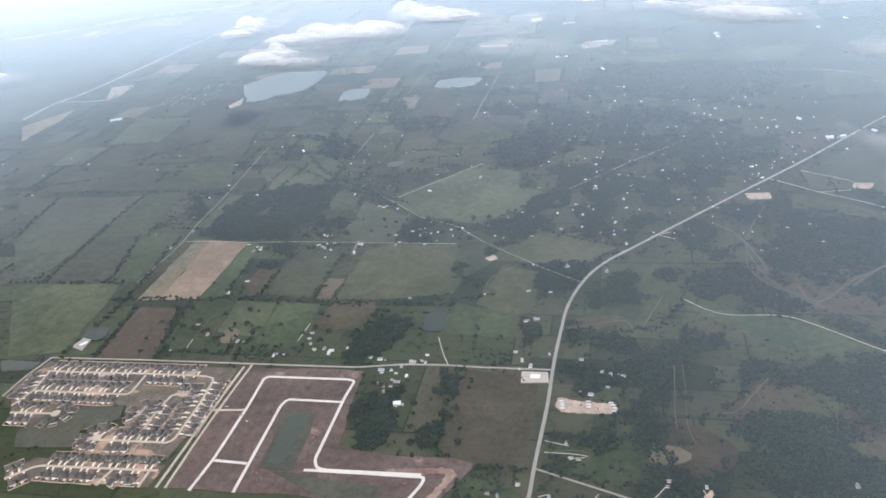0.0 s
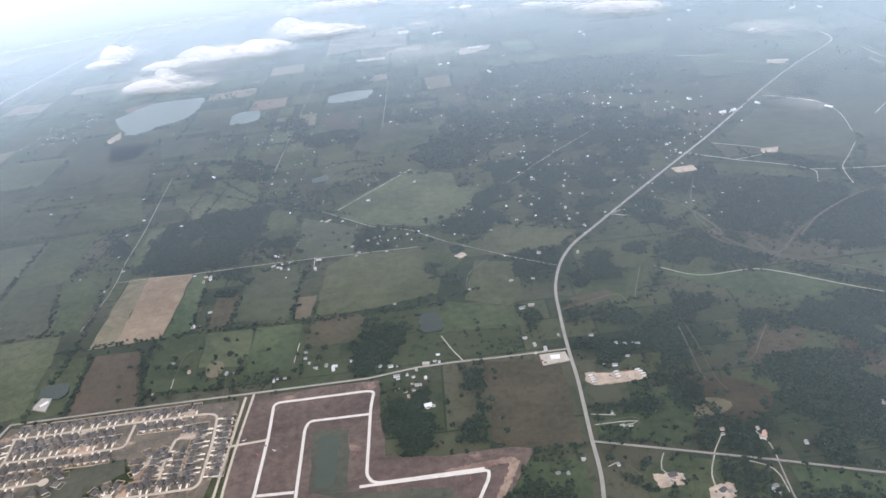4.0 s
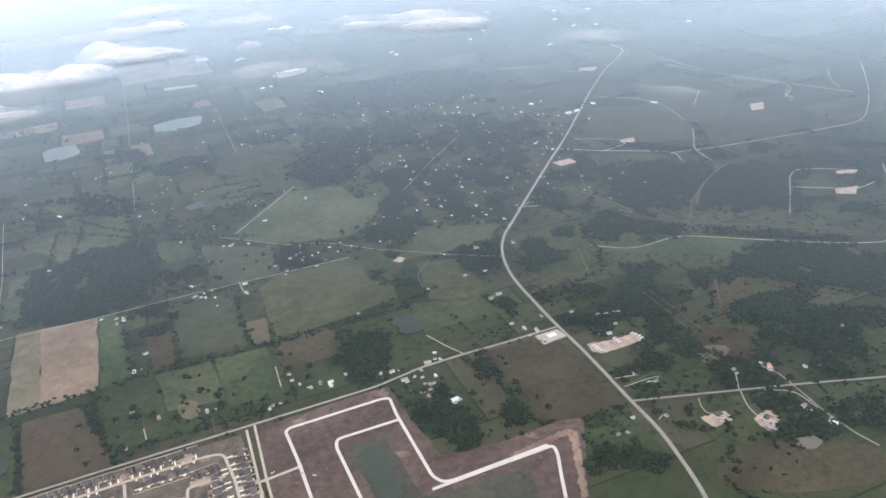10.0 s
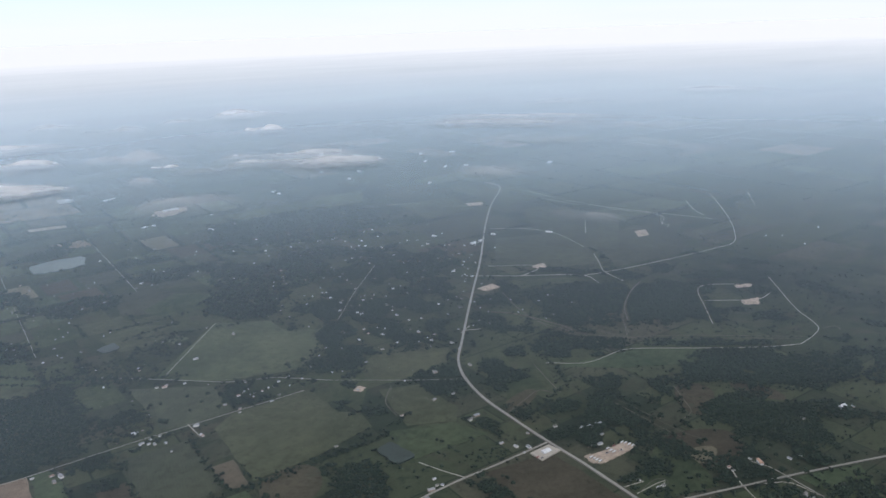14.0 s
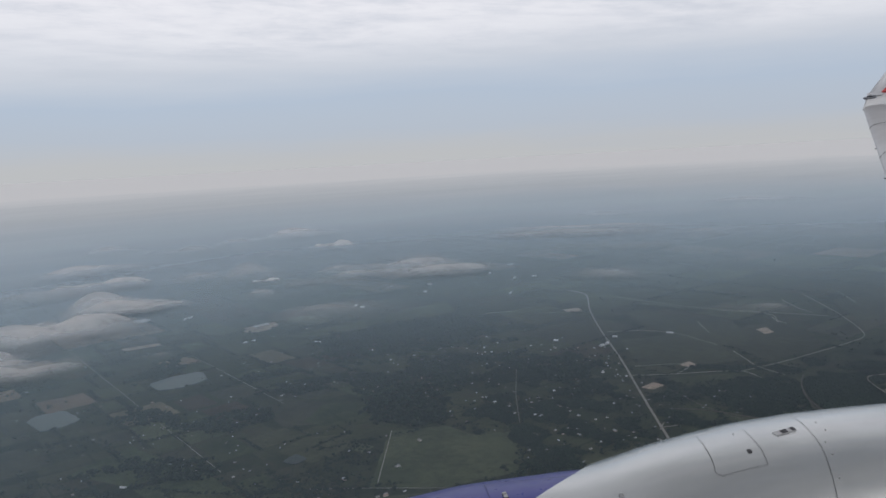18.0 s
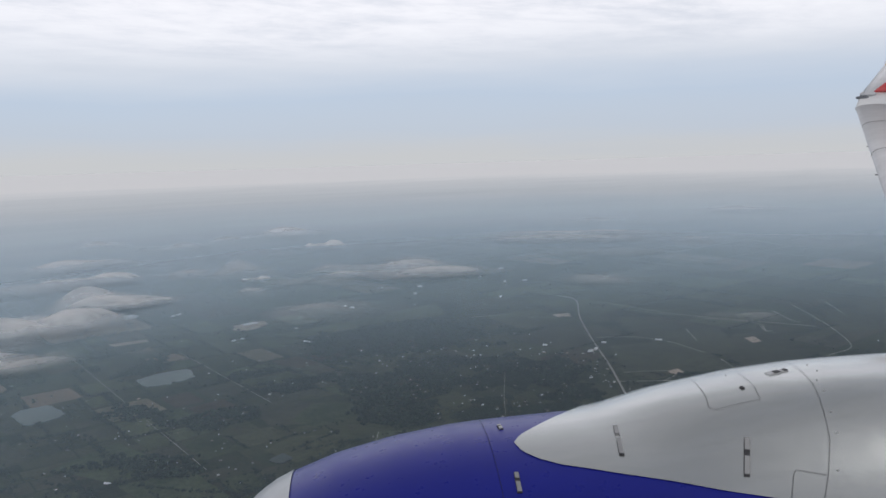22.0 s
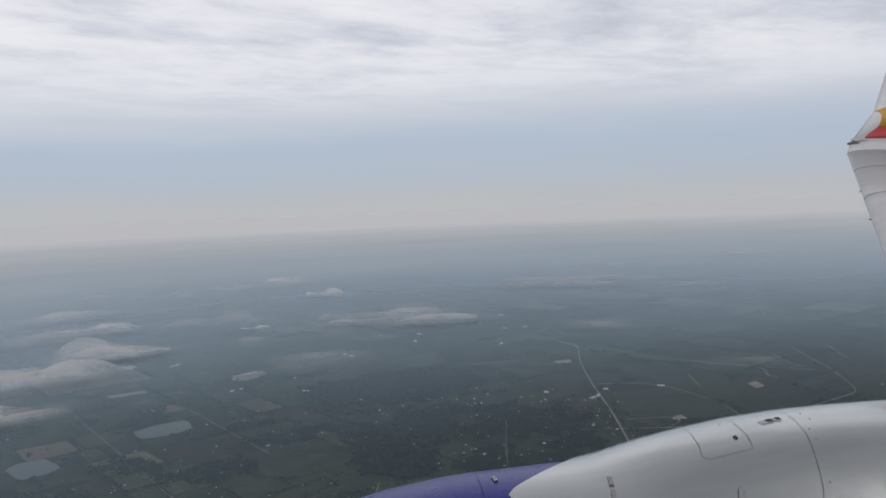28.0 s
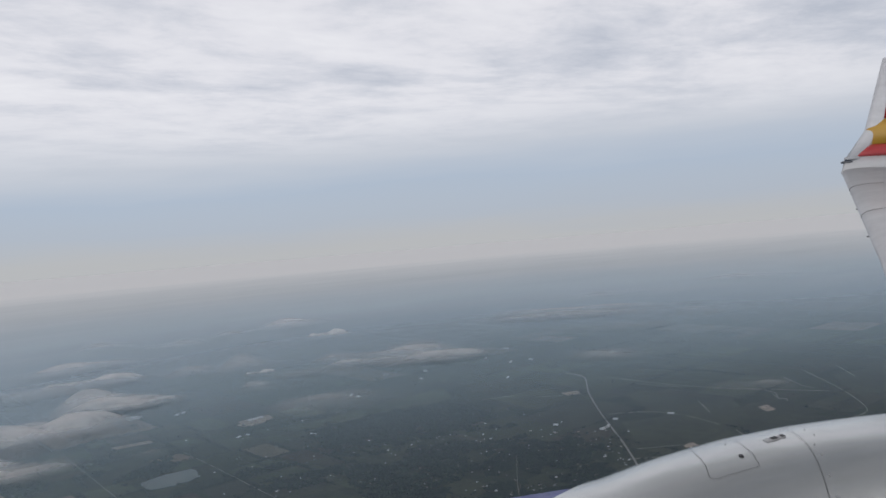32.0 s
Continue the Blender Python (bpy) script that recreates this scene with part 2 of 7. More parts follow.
MAT = {
    "ground": material("pasture_ground", build_ground),
    "leaf": material("tree_leaf", build_leaf),
    "bark": plain("tree_bark", (0.10, 0.08, 0.06), 0.9),
    "pasture": land("green_pasture", (0.023, 0.035, 0.017), (0.047, 0.058, 0.029), 0.05, spot=(0.022, 0.031, 0.019)),
    "meadow": land("pale_meadow", (0.032, 0.042, 0.022), (0.062, 0.069, 0.038), 0.035, spot=(0.028, 0.038, 0.022), spot_at=0.66),
    "olive": land("olive_field", (0.027, 0.034, 0.021), (0.047, 0.052, 0.032), 0.03, rows=0.5, turn=0.2),
    "stubble": land("tan_stubble", (0.115, 0.088, 0.062), (0.185, 0.143, 0.103), 0.03, rows=0.7, turn=0.0),
    "dry_grass": land("dry_grass", (0.070, 0.064, 0.042), (0.115, 0.098, 0.068), 0.04, rows=0.7),
    "plough": land("ploughed_soil", (0.046, 0.039, 0.027), (0.070, 0.058, 0.040), 0.04, rows=0.8),
    "fallow": land("brown_fallow", (0.031, 0.029, 0.018), (0.053, 0.047, 0.030), 0.09, spot=(0.038, 0.043, 0.027)),
    "dirt": land("bare_dirt", (0.046, 0.034, 0.030), (0.086, 0.064, 0.055), 0.06, rows=1.2, spot=(0.165, 0.118, 0.096), spot_at=0.60),
    "sand": plain("pale_sand", (0.29, 0.235, 0.185), 0.95, vary=0.35, scale=0.5, grime=(0.22, 0.17, 0.13)),
    "track": plain("worn_track", (0.066, 0.058, 0.040), 0.95, vary=0.3, scale=0.4, grime=(0.04, 0.042, 0.026)),
    "graded": land("graded_soil", (0.115, 0.080, 0.063), (0.195, 0.142, 0.112), 0.12, rows=1.0),
    "yard": land("estate_yards", (0.055, 0.049, 0.040), (0.105, 0.088, 0.071), 0.3, spot=(0.27, 0.185, 0.14), spot_at=0.54),
    "basin": land("basin_grass", (0.040, 0.045, 0.035), (0.062, 0.064, 0.048), 0.08),
    "asphalt": plain("worn_asphalt", (0.20, 0.188, 0.168), 0.9, vary=0.12, scale=0.3),
    "concrete": plain("old_concrete", (0.235, 0.218, 0.195), 0.9, vary=0.14, scale=0.4, grime=(0.2, 0.18, 0.155)),
    "white_concrete": plain("new_concrete", (0.44, 0.415, 0.38), 0.9, vary=0.1, scale=0.5),
    "drive": plain("cream_concrete", (0.68, 0.61, 0.50), 0.9, vary=0.1, scale=0.5),
    "tan_street": plain("tan_concrete", (0.33, 0.29, 0.235), 0.9, vary=0.14, scale=0.4),
    "gravel": plain("caliche_gravel", (0.30, 0.275, 0.235), 0.95, vary=0.16, scale=0.4, grime=(0.26, 0.24, 0.2)),
    "wall": varied("house_wall", [(0.0, (0.45, 0.40, 0.34)), (0.3, (0.6, 0.57, 0.52)), (0.55, (0.33, 0.25, 0.20)), (0.75, (0.7, 0.68, 0.65))]),
    "tract_roof": varied("dark_shingles", [(0.0, (0.044, 0.040, 0.037)), (0.35, (0.062, 0.056, 0.050)), (0.65, (0.040, 0.037, 0.036)), (0.85, (0.090, 0.078, 0.066))], 0.9),
    "farm_roof": varied("metal_roofs", [(0.0, (0.50, 0.51, 0.53)), (0.10, (0.24, 0.25, 0.27)), (0.42, (0.30, 0.30, 0.30)), (0.60, (0.15, 0.14, 0.13)), (0.84, (0.28, 0.18, 0.14)), (0.93, (0.22, 0.22, 0.23))], 0.5),
    "white": plain("white_metal", (0.52, 0.53, 0.54), 0.5, vary=0.05),
    "barn_tan": plain("rusty_tan_roof", (0.36, 0.23, 0.16), 0.6, vary=0.2),
    "fence": plain("weathered_fence", (0.36, 0.29, 0.22), 0.9, vary=0.2),
    "glass": plain("dark_glass", (0.03, 0.035, 0.04), 0.15),
    "tyre": plain("tyre", (0.03, 0.03, 0.03), 0.9),
    "steel": plain("grey_steel", (0.45, 0.45, 0.45), 0.4, 0.85),
}


def build_water(n):
    p = place(n)
    f = n.noise(p, 0.06, 3.0)
    col = n.mix(f, (0.060, 0.090, 0.090), (0.088, 0.112, 0.105))
    return bsdf(n, col, 0.3, bump=n.noise(p, 1.5, 3.0), strength=0.08, dist=0.05, **{"Specular IOR Level": 0.16})


MAT["water"] = material("silty_water", build_water)


def build_murk(n, dark=(0.020, 0.030, 0.026), pale=(0.032, 0.043, 0.036)):
    p = place(n)
    col = n.mix(n.noise(p, 0.15, 4.0), dark, pale)
    return bsdf(n, col, 0.35, bump=n.noise(p, 2.0, 3.0), strength=0.08, dist=0.05, **{"Specular IOR Level": 0.06})


MAT["murk"] = material("dark_pond_water", build_murk)
MAT["silt"] = material("silty_pond_water", lambda n: build_murk(n, (0.085, 0.085, 0.068), (0.12, 0.115, 0.095)))
MAT["green_murk"] = material("green_pond_water", lambda n: build_murk(n, (0.034, 0.046, 0.037), (0.048, 0.060, 0.048)))


# ---- builders ----
def mesh_of(name, bm, mats):
    me = bpy.data.meshes.new(name)
    bm.to_mesh(me)
    bm.free()
    for m in mats if isinstance(mats, (list, tuple)) else (mats,):
        me.materials.append(m)
    return me


def thing(name, label, category, group="", kind=""):
    return tagged(new(name), label, category, group, kind)


def part(name, bm, mat, parent, label=""):
    ob = new(name, mesh_of(name, bm, mat))
    ob.parent = parent
    if label:
        tagged(ob, label)
    return ob


def box(bm, x0, y0, z0, x1, y1, z1):
    v = [bm.verts.new(c) for c in ((x0, y0, z0), (x1, y0, z0), (x1, y1, z0), (x0, y1, z0), (x0, y0, z1), (x1, y0, z1), (x1, y1, z1), (x0, y1, z1))]
    for f in ((3, 2, 1, 0), (4, 5, 6, 7), (0, 1, 5, 4), (1, 2, 6, 5), (2, 3, 7, 6), (3, 0, 4, 7)):
        bm.faces.new([v[i] for i in f])


def smooth_line(pts, step=1.5, closed=False):
    """A line through the corners, rounded (Catmull-Rom, centripetal enough for roads)."""
    p = [np.array(q, float) for q in pts]
    if closed:
        p = [p[-1], *p, p[0], p[1]]
    else:
        p = [2 * p[0] - p[1], *p, 2 * p[-1] - p[-2]]
    out = []
    for a, b, c, d in zip(p, p[1:], p[2:], p[3:]):
        ln = np.linalg.norm(c - b)
        m1, m2 = (c - a), (d - b)
        m1 = m1 / (np.linalg.norm(m1) + 1e-9) * ln
        m2 = m2 / (np.linalg.norm(m2) + 1e-9) * ln
        k = max(2, min(30, int(ln / step)))
        for i in range(k):
            t = i / k
            out.append((2 * t**3 - 3 * t**2 + 1) * b + (t**3 - 2 * t**2 + t) * m1 + (3 * t**2 - 2 * t**3) * c + (t**3 - t**2) * m2)
    if not closed:
        out.append(p[-2])
    return out


def fillet_line(pts, radius=1.6):
    """Straight runs with tight rounded corners."""
    p = [np.array(q, float) for q in pts]
    out = [p[0]]
    for a, b, c in zip(p, p[1:], p[2:]):
        u, v = a - b, c - b
        lu, lv = np.linalg.norm(u), np.linalg.norm(v)
        k = min(radius, lu * 0.45, lv * 0.45)
        s, e = b + u / lu * k, b + v / lv * k
        out += [(1 - t) ** 2 * s + 2 * t * (1 - t) * b + t * t * e for t in np.linspace(0, 1, 6)]
    return out + [p[-1]]


def round_corners(pts, radius):
    """A closed outline with its corners rounded and its sides broken into short lengths."""
    p = [np.array(q, float) for q in pts]
    line = fillet_line([(p[-1] + p[0]) / 2, *p, (p[-1] + p[0]) / 2], radius)[:-1]
    out = []
    for a, b in zip(line, [*line[1:], line[0]]):
        k = max(1, int(np.linalg.norm(b - a) / (radius * 0.6)))
        out += [a + (b - a) * i / k for i in range(k)]
    return out


def ribbon(pts, width, z0, z1, jitter=0.0, seed=0):
    rng = random.Random(seed)
    bm = bmesh.new()
    rows = []
    for i, q in enumerate(pts):
        a, b = pts[max(0, i - 1)], pts[min(len(pts) - 1, i + 1)]
        d = b - a
        nrm = np.array((-d[1], d[0])) / (np.linalg.norm(d) + 1e-9)
        l, r = width / 2 * (1 + rng.uniform(-jitter, jitter)), width / 2 * (1 + rng.uniform(-jitter, jitter))
        pl, pr = q + nrm * l, q - nrm * r
        rows.append([bm.verts.new((*pl, z0)), bm.verts.new((*pl, z1)), bm.verts.new((*pr, z1)), bm.verts.new((*pr, z0))])
    for a, b in zip(rows, rows[1:]):
        for i in range(3):
            bm.faces.new((a[i], a[i + 1], b[i + 1], b[i]))
    bm.normal_update()
    if sum(f.normal.z for f in bm.faces) < 0:
        bmesh.ops.reverse_faces(bm, faces=bm.faces[:])
    return bm


def slab(pts, z0, z1, wobble=0.0, seed=0):
    """A flat plot with edges that wander a little."""
    rng = random.Random(seed)
    line = []
    for a, b in zip(pts, [*pts[1:], pts[0]]):
        a, b = np.array(a), np.array(b)
        k = max(1, int(np.linalg.norm(b - a) / (1.0 if wobble > 0.5 else 3))) if wobble else 1
        for i in range(k):
            q = a + (b - a) * i / k
            if i:
                q = q + np.array((rng.uniform(-1, 1), rng.uniform(-1, 1))) * wobble
            line.append(q)
    bm = bmesh.new()
    top = [bm.verts.new((*q, z1)) for q in line]
    low = [bm.verts.new((*q, z0)) for q in line]
    bm.faces.new(top)
    for i in range(len(line)):
        j = (i + 1) % len(line)
        bm.faces.new((top[i], low[i], low[j], top[j]))
    bmesh.ops.recalc_face_normals(bm, faces=bm.faces[:])
    bmesh.ops.triangulate(bm, faces=[f for f in bm.faces if len(f.verts) > 4])
    return bm


def quick_mesh(name, verts, faces, mat):
    """A mesh straight from arrays of places and triangles."""
    me = bpy.data.meshes.new(name)
    n, k = len(verts), len(faces)
    me.vertices.add(n)
    me.vertices.foreach_set("co", np.asarray(verts, np.float32).ravel())
    me.loops.add(3 * k)
    me.loops.foreach_set("vertex_index", np.asarray(faces, np.int32).ravel())
    me.polygons.add(k)
    me.polygons.foreach_set("loop_start", np.arange(0, 3 * k, 3, dtype=np.int32))
    me.polygons.foreach_set("loop_total", np.full(k, 3, np.int32))
    me.update(calc_edges=True)
    me.materials.append(mat)
    return me


def inside(pts, q):
    """Which of the places q lie in the outline."""
    res = np.zeros(len(q), bool)
    p = np.array(pts)
    for a, b in zip(p, np.roll(p, -1, 0)):
        hit = (a[1] > q[:, 1]) != (b[1] > q[:, 1])
        xx = a[0] + (q[:, 1] - a[1]) * (b[0] - a[0]) / (b[1] - a[1] + 1e-12)
        res ^= hit & (q[:, 0] < xx)
    return res


# ---- ground ----
def rings(bm, cx, cy, z, radii, n):
    """A flat sheet of concentric rings of faces, finest in the middle."""
    rows = [[bm.verts.new((cx + r * math.cos(a), cy + r * math.sin(a), z)) for a in np.linspace(0, 2 * math.pi, n, endpoint=False)] for r in radii]
    for a, b in zip(rows, rows[1:]):
        for i in range(n):
            bm.faces.new((a[i], b[i], b[(i + 1) % n], a[(i + 1) % n]))
    return rows


SHEET_RADII = (*range(60, 900, 30), *range(960, 1800, 120), 2100, 2600, 3300, 4300, 6500)


def make_ground():
    bm = bmesh.new()
    bm.faces.new(rings(bm, -60.0, 150.0, 0.0, (20, *SHEET_RADII), 120)[0])
    tagged(new("ground", mesh_of("ground", bm, MAT["ground"])), "flat green farmland reaching the hazy horizon", "ground", kind="structure")


make_ground()
LEVEL = {"n": 0}
ROAD_LINES = []
KEEP_CLEAR = []
ROAD_LABEL = {
    "highway": ("two-lane grey country highway bending between woods", "road"),
    "county_road": ("straight pale county road along the field edge", "road"),
    "perimeter_road": ("pale road along the edge of the housing estate", "road"),
    "avenue": ("concrete carriageway of the estate's divided avenue", "road"),
    "street": ("pale concrete residential street with driveways", "road"),
    "new_street": ("bright new concrete street on bare graded dirt", "road"),
    "interstate": ("wide pale motorway far off in the haze", "road"),
    "frontage_road": ("pale frontage road beside the motorway", "road"),
    "farm_road": ("narrow pale farm road between fields", "road"),
    "drive": ("short gravel drive to a farmstead", "driveway"),
    "oil_road": ("white caliche track across open pasture", "track"),
    "dirt_track": ("faint brown dirt track through grass", "track"),
    "lane": ("grey country lane branching off the highway", "road"),
}


def lift(base, steps=25):
    LEVEL["n"] = LEVEL["n"] + 1
    return base + LEVEL["n"] % steps * 0.004


def road(name, width, mat, pts):
    line = fillet_line(pts) if name in ("street", "new_street", "county_road", "perimeter_road", "lane", "avenue", "farm_road") else smooth_line(pts)
    ROAD_LINES.append((name, width, line))
    bm = ribbon(line, width, 0.0, lift(0.065, 5) if width < 0.28 else lift(0.20), 0.35 if mat == "track" else 0.16 if mat in ("gravel", "dirt") else 0.03, len(ROAD_LINES))
    label, cat = ROAD_LABEL[name]
    tagged(new(name, mesh_of(name, bm, MAT[mat])), label, cat, kind="structure")


FIELD_OUTLINES = []
HOMES = []


def field(tone, mat, pts):
    if tone not in ("dark green", "brownish", "brown patchy"):
        FIELD_OUTLINES.append(pts)
    rough = tone in ("brown patchy", "tan patchy", "brown scrubby")
    line = [tuple(q) for q in smooth_line(pts, 1.2, closed=True)] if rough else pts
    bm = slab(line, 0.0, lift(0.03, 8), 0.55 if rough else 0.3, len(pts) + int(pts[0][0]))
    tagged(new("field", mesh_of("field", bm, MAT[mat])), tone + " farm field bounded by hedges and tracks", "field", kind="structure")


def pad(name, mat, pts):
    KEEP_CLEAR.append(pts)
    label = {"estate_yards": "small bare yards around the estate houses", "dirt_lot": "bare graded brown earth of a building site", "grass_basin": "dark grassy drainage basin", "sand_pad": "pale bare sandy clearing",
             "gravel_yard": "pale gravel yard with parked vehicles", "concrete_apron": "pale concrete apron"}[name]
    base = {"estate_yards": 0.08, "dirt_lot": 0.10, "grass_basin": 0.14, "sand_pad": 0.16, "gravel_yard": 0.16, "concrete_apron": 0.30}[name]
    soft = name in ("sand_pad", "gravel_yard")
    line = [tuple(q) for q in round_corners(pts, 0.8)] if soft else pts
    bm = slab(line, 0.0, lift(base), 0.0 if name == "concrete_apron" else 0.3, int(pts[0][0]))
    if soft:
        rnd = random.Random(int(pts[0][1]))
        for v in bm.verts:
            v.co.xy += Vector((rnd.uniform(-0.25, 0.25), rnd.uniform(-0.25, 0.25)))
    tagged(new(name, mesh_of(name, bm, MAT[mat])), label, "ground", kind="structure")


def water_body(name, pts):
    KEEP_CLEAR.append(pts)
    line = round_corners(pts, 4.0 if name == "lake" else 1.6)
    rnd = random.Random(len(pts))
    line = [q + np.array((rnd.uniform(-1, 1), rnd.uniform(-1, 1))) * (0.7 if name == "lake" else 0.2) for q in line]
    label = {"lake": "wide grey-green lake with an uneven shore", "farm_pond": "small dark farm pond", "retention_pond": "long green retention pond", "stock_pond": "round muddy stock pond"}[name]
    bm = slab([tuple(q) for q in line], 0.0, lift(0.24))
    mat = MAT["water" if name == "lake" else "green_murk" if name == "retention_pond" else "silt" if name == "stock_pond" else "murk"]
    tagged(new(name, mesh_of(name, bm, mat)), label, "water", kind="structure")


field('dry grassy', 'dry_grass', ((-134.9, 200.5), (-129.5, 200.2), (-127.5, 163.9), (-134.2, 163.4)))
field('tan stubble', 'stubble', ((-129.5, 200.2), (-115.9, 198.9), (-115.9, 164.8), (-127.5, 163.9)))
field('green strip', 'pasture', ((-115.4, 198.7), (-110.4, 198.4), (-108.8, 165.5), (-115.4, 164.8)))
field('brown strip', 'fallow', ((-105.1, 183.2), (-98.8, 182.8), (-98.5, 167.4), (-104.3, 166.6)))
field('olive', 'olive', ((-98.5, 193.2), (-82.9, 192.1), (-82.4, 166.8), (-98.1, 167.8)))
field('tan dry', 'dry_grass', ((-81.9, 177.0), (-76.9, 177.0), (-77.5, 164.9), (-81.8, 166.3)))
field('light green', 'meadow', ((-75.4, 193.4), (-68.6, 198.4), (-59.9, 197.6), (-48.0, 198.2), (-47.7, 182.0), (-43.4, 178.5), (-44.7, 170.2), (-60.3, 166.7), (-76.5, 165.9)))
field('dark brown ploughed', 'plough', ((-130.8, 159.8), (-119.6, 159.8), (-112.6, 136.2), (-129.1, 135.8)))
field('green', 'pasture', ((-116.5, 163.8), (-104.2, 164.1), (-102.1, 142.1), (-114.3, 140.6)))
field('yellowish green', 'meadow', ((-103.9, 164.2), (-91.6, 164.0), (-90.9, 147.6), (-102.4, 149.2)))
field('green', 'pasture', ((-91.2, 164.1), (-78.9, 163.6), (-80.6, 143.8), (-90.6, 145.3)))
field('tan patchy', 'dry_grass', ((-99.8, 150.8), (-96.6, 150.1), (-96.8, 144.7), (-99.7, 145.3)))
field('brown scrubby', 'fallow', ((-75.6, 163.9), (-64.5, 164.5), (-66.6, 154.3), (-76.2, 153.0)))
field('green strip', 'pasture', ((-139.9, 159.8), (-132.0, 159.8), (-130.4, 138.3), (-141.6, 135.8)))
field('green', 'meadow', ((-180.3, 170.5), (-144.6, 171.8), (-141.8, 158.9), (-140.0, 138.1), (-153.6, 135.0)))
field('grey green', 'olive', ((-228.6, 234.4), (-210.5, 234.3), (-204.3, 202.2)))
field('grey brown', 'olive', ((-209.5, 234.3), (-174.8, 235.1), (-173.6, 204.4), (-174.5, 175.7), (-181.3, 171.8), (-202.4, 199.7)))
field('grey green', 'olive', ((-169.7, 202.2), (-157.2, 203.4), (-149.1, 173.4), (-169.8, 173.3)))
field('green', 'pasture', ((-173.0, 236.0), (-157.7, 239.0), (-155.5, 205.3), (-170.4, 204.3)))
field('green', 'pasture', ((-154.9, 203.7), (-144.8, 202.5), (-140.6, 174.0), (-147.6, 173.4)))
field('hazy green', 'olive', ((-225.2, 261.6), (-185.7, 261.8), (-174.0, 242.7), (-223.4, 240.8)))
field('hazy green', 'meadow', ((-234.4, 330.1), (-203.7, 329.2), (-203.1, 295.5), (-227.3, 294.0)))
field('pale tan', 'stubble', ((-295.7, 323.4), (-284.0, 350.5), (-279.5, 333.0), (-278.9, 301.1)))
field('hazy green', 'olive', ((-203.2, 340.2), (-168.2, 334.9), (-152.5, 274.9), (-194.0, 279.1)))
field('green', 'pasture', ((-172.7, 267.7), (-151.5, 267.0), (-145.6, 248.5), (-169.6, 247.6)))
field('green', 'meadow', ((-138.5, 261.7), (-113.5, 259.4), (-105.6, 245.4), (-124.0, 236.7)))
field('hazy green', 'olive', ((-163.6, 334.2), (-142.7, 335.2), (-141.7, 312.7), (-156.5, 309.4)))
field('pale meadow', 'meadow', ((-79.1, 231.1), (-51.7, 262.0), (-35.8, 253.0), (-35.3, 242.1), (-25.2, 234.1), (-31.8, 222.2), (-42.6, 210.8), (-64.6, 218.0)))
field('olive', 'olive', ((-86.6, 229.4), (-67.3, 216.6), (-68.7, 199.9), (-79.8, 198.7), (-85.9, 201.3)))
field('green', 'pasture', ((-126.0, 276.3), (-107.1, 273.0), (-105.5, 248.1), (-123.1, 255.1)))
field('green', 'pasture', ((-137.0, 300.6), (-116.2, 310.2), (-109.9, 278.4), (-126.6, 279.4)))
field('brown fallow', 'fallow', ((-188.3, 341.5), (-167.1, 342.5), (-168.6, 315.9), (-181.0, 313.6)))
field('grey green', 'olive', ((-179.3, 307.3), (-160.7, 307.0), (-159.8, 275.8), (-171.1, 275.8)))
field('green', 'meadow', ((-85.0, 272.3), (-73.6, 277.0), (-60.6, 268.1), (-72.3, 257.6), (-82.1, 257.8)))
field('green', 'olive', ((-70.9, 314.8), (-56.9, 312.8), (-45.3, 291.5), (-59.5, 281.5), (-74.1, 290.3)))
field('green', 'pasture', ((-66.8, 290.4), (-52.5, 302.1), (-39.9, 291.0), (-47.1, 279.1), (-63.2, 279.7)))
field('green', 'meadow', ((-24.7, 205.8), (-16.0, 205.4), (-2.7, 196.8), (-9.9, 188.3), (-17.0, 186.8), (-29.0, 187.8), (-34.1, 191.5), (-30.0, 199.4)))
field('green', 'pasture', ((-39.5, 204.4), (-32.5, 192.7), (-43.4, 178.5), (-45.7, 188.7)))
field('green', 'pasture', ((-43.2, 166.0), (-28.5, 160.1), (-24.4, 150.1), (-37.9, 151.4), (-45.4, 151.7)))
field('green', 'meadow', ((-33.4, 186.4), (-23.2, 182.1), (-22.6, 165.2), (-27.2, 159.6), (-37.8, 165.3)))
field('brown fallow', 'fallow', ((-35.8, 137.9), (-18.9, 135.0), (-19.5, 108.0), (-30.3, 108.1), (-36.3, 111.2), (-35.6, 121.8)))
field('dark green', 'pasture', ((-15.8, 115.3), (3.8, 123.5), (3.3, 113.2), (-0.5, 104.3), (-16.4, 108.7)))
field('dark green', 'pasture', ((-5.5, 102.6), (10.5, 97.5), (11.7, 90.9), (7.6, 82.1), (-10.6, 88.2), (-10.4, 98.6)))
field('dark green', 'pasture', ((-30.7, 105.6), (-19.8, 103.4), (-20.7, 93.0), (-35.0, 96.4)))
field('dark green', 'pasture', ((14.4, 96.4), (28.8, 91.1), (21.0, 81.8), (16.1, 82.1), (14.4, 90.0)))
field('brown patchy', 'fallow', ((-9.5, 88.5), (8.6, 80.8), (12.4, 76.4), (6.8, 71.5), (-16.7, 81.7)))
field('brown patchy', 'fallow', ((27.8, 138.4), (34.3, 134.7), (29.9, 128.1), (20.0, 126.0)))
field('brown patchy', 'fallow', ((4.2, 122.9), (18.8, 117.8), (14.3, 109.2), (1.4, 111.5)))
field('brown scrubby', 'dry_grass', ((3.4, 116.8), (10.9, 114.8), (7.6, 111.6), (1.7, 113.0)))
field('brown patchy', 'fallow', ((-13.6, 158.5), (-2.6, 161.7), (-1.4, 159.0), (-13.1, 153.9)))
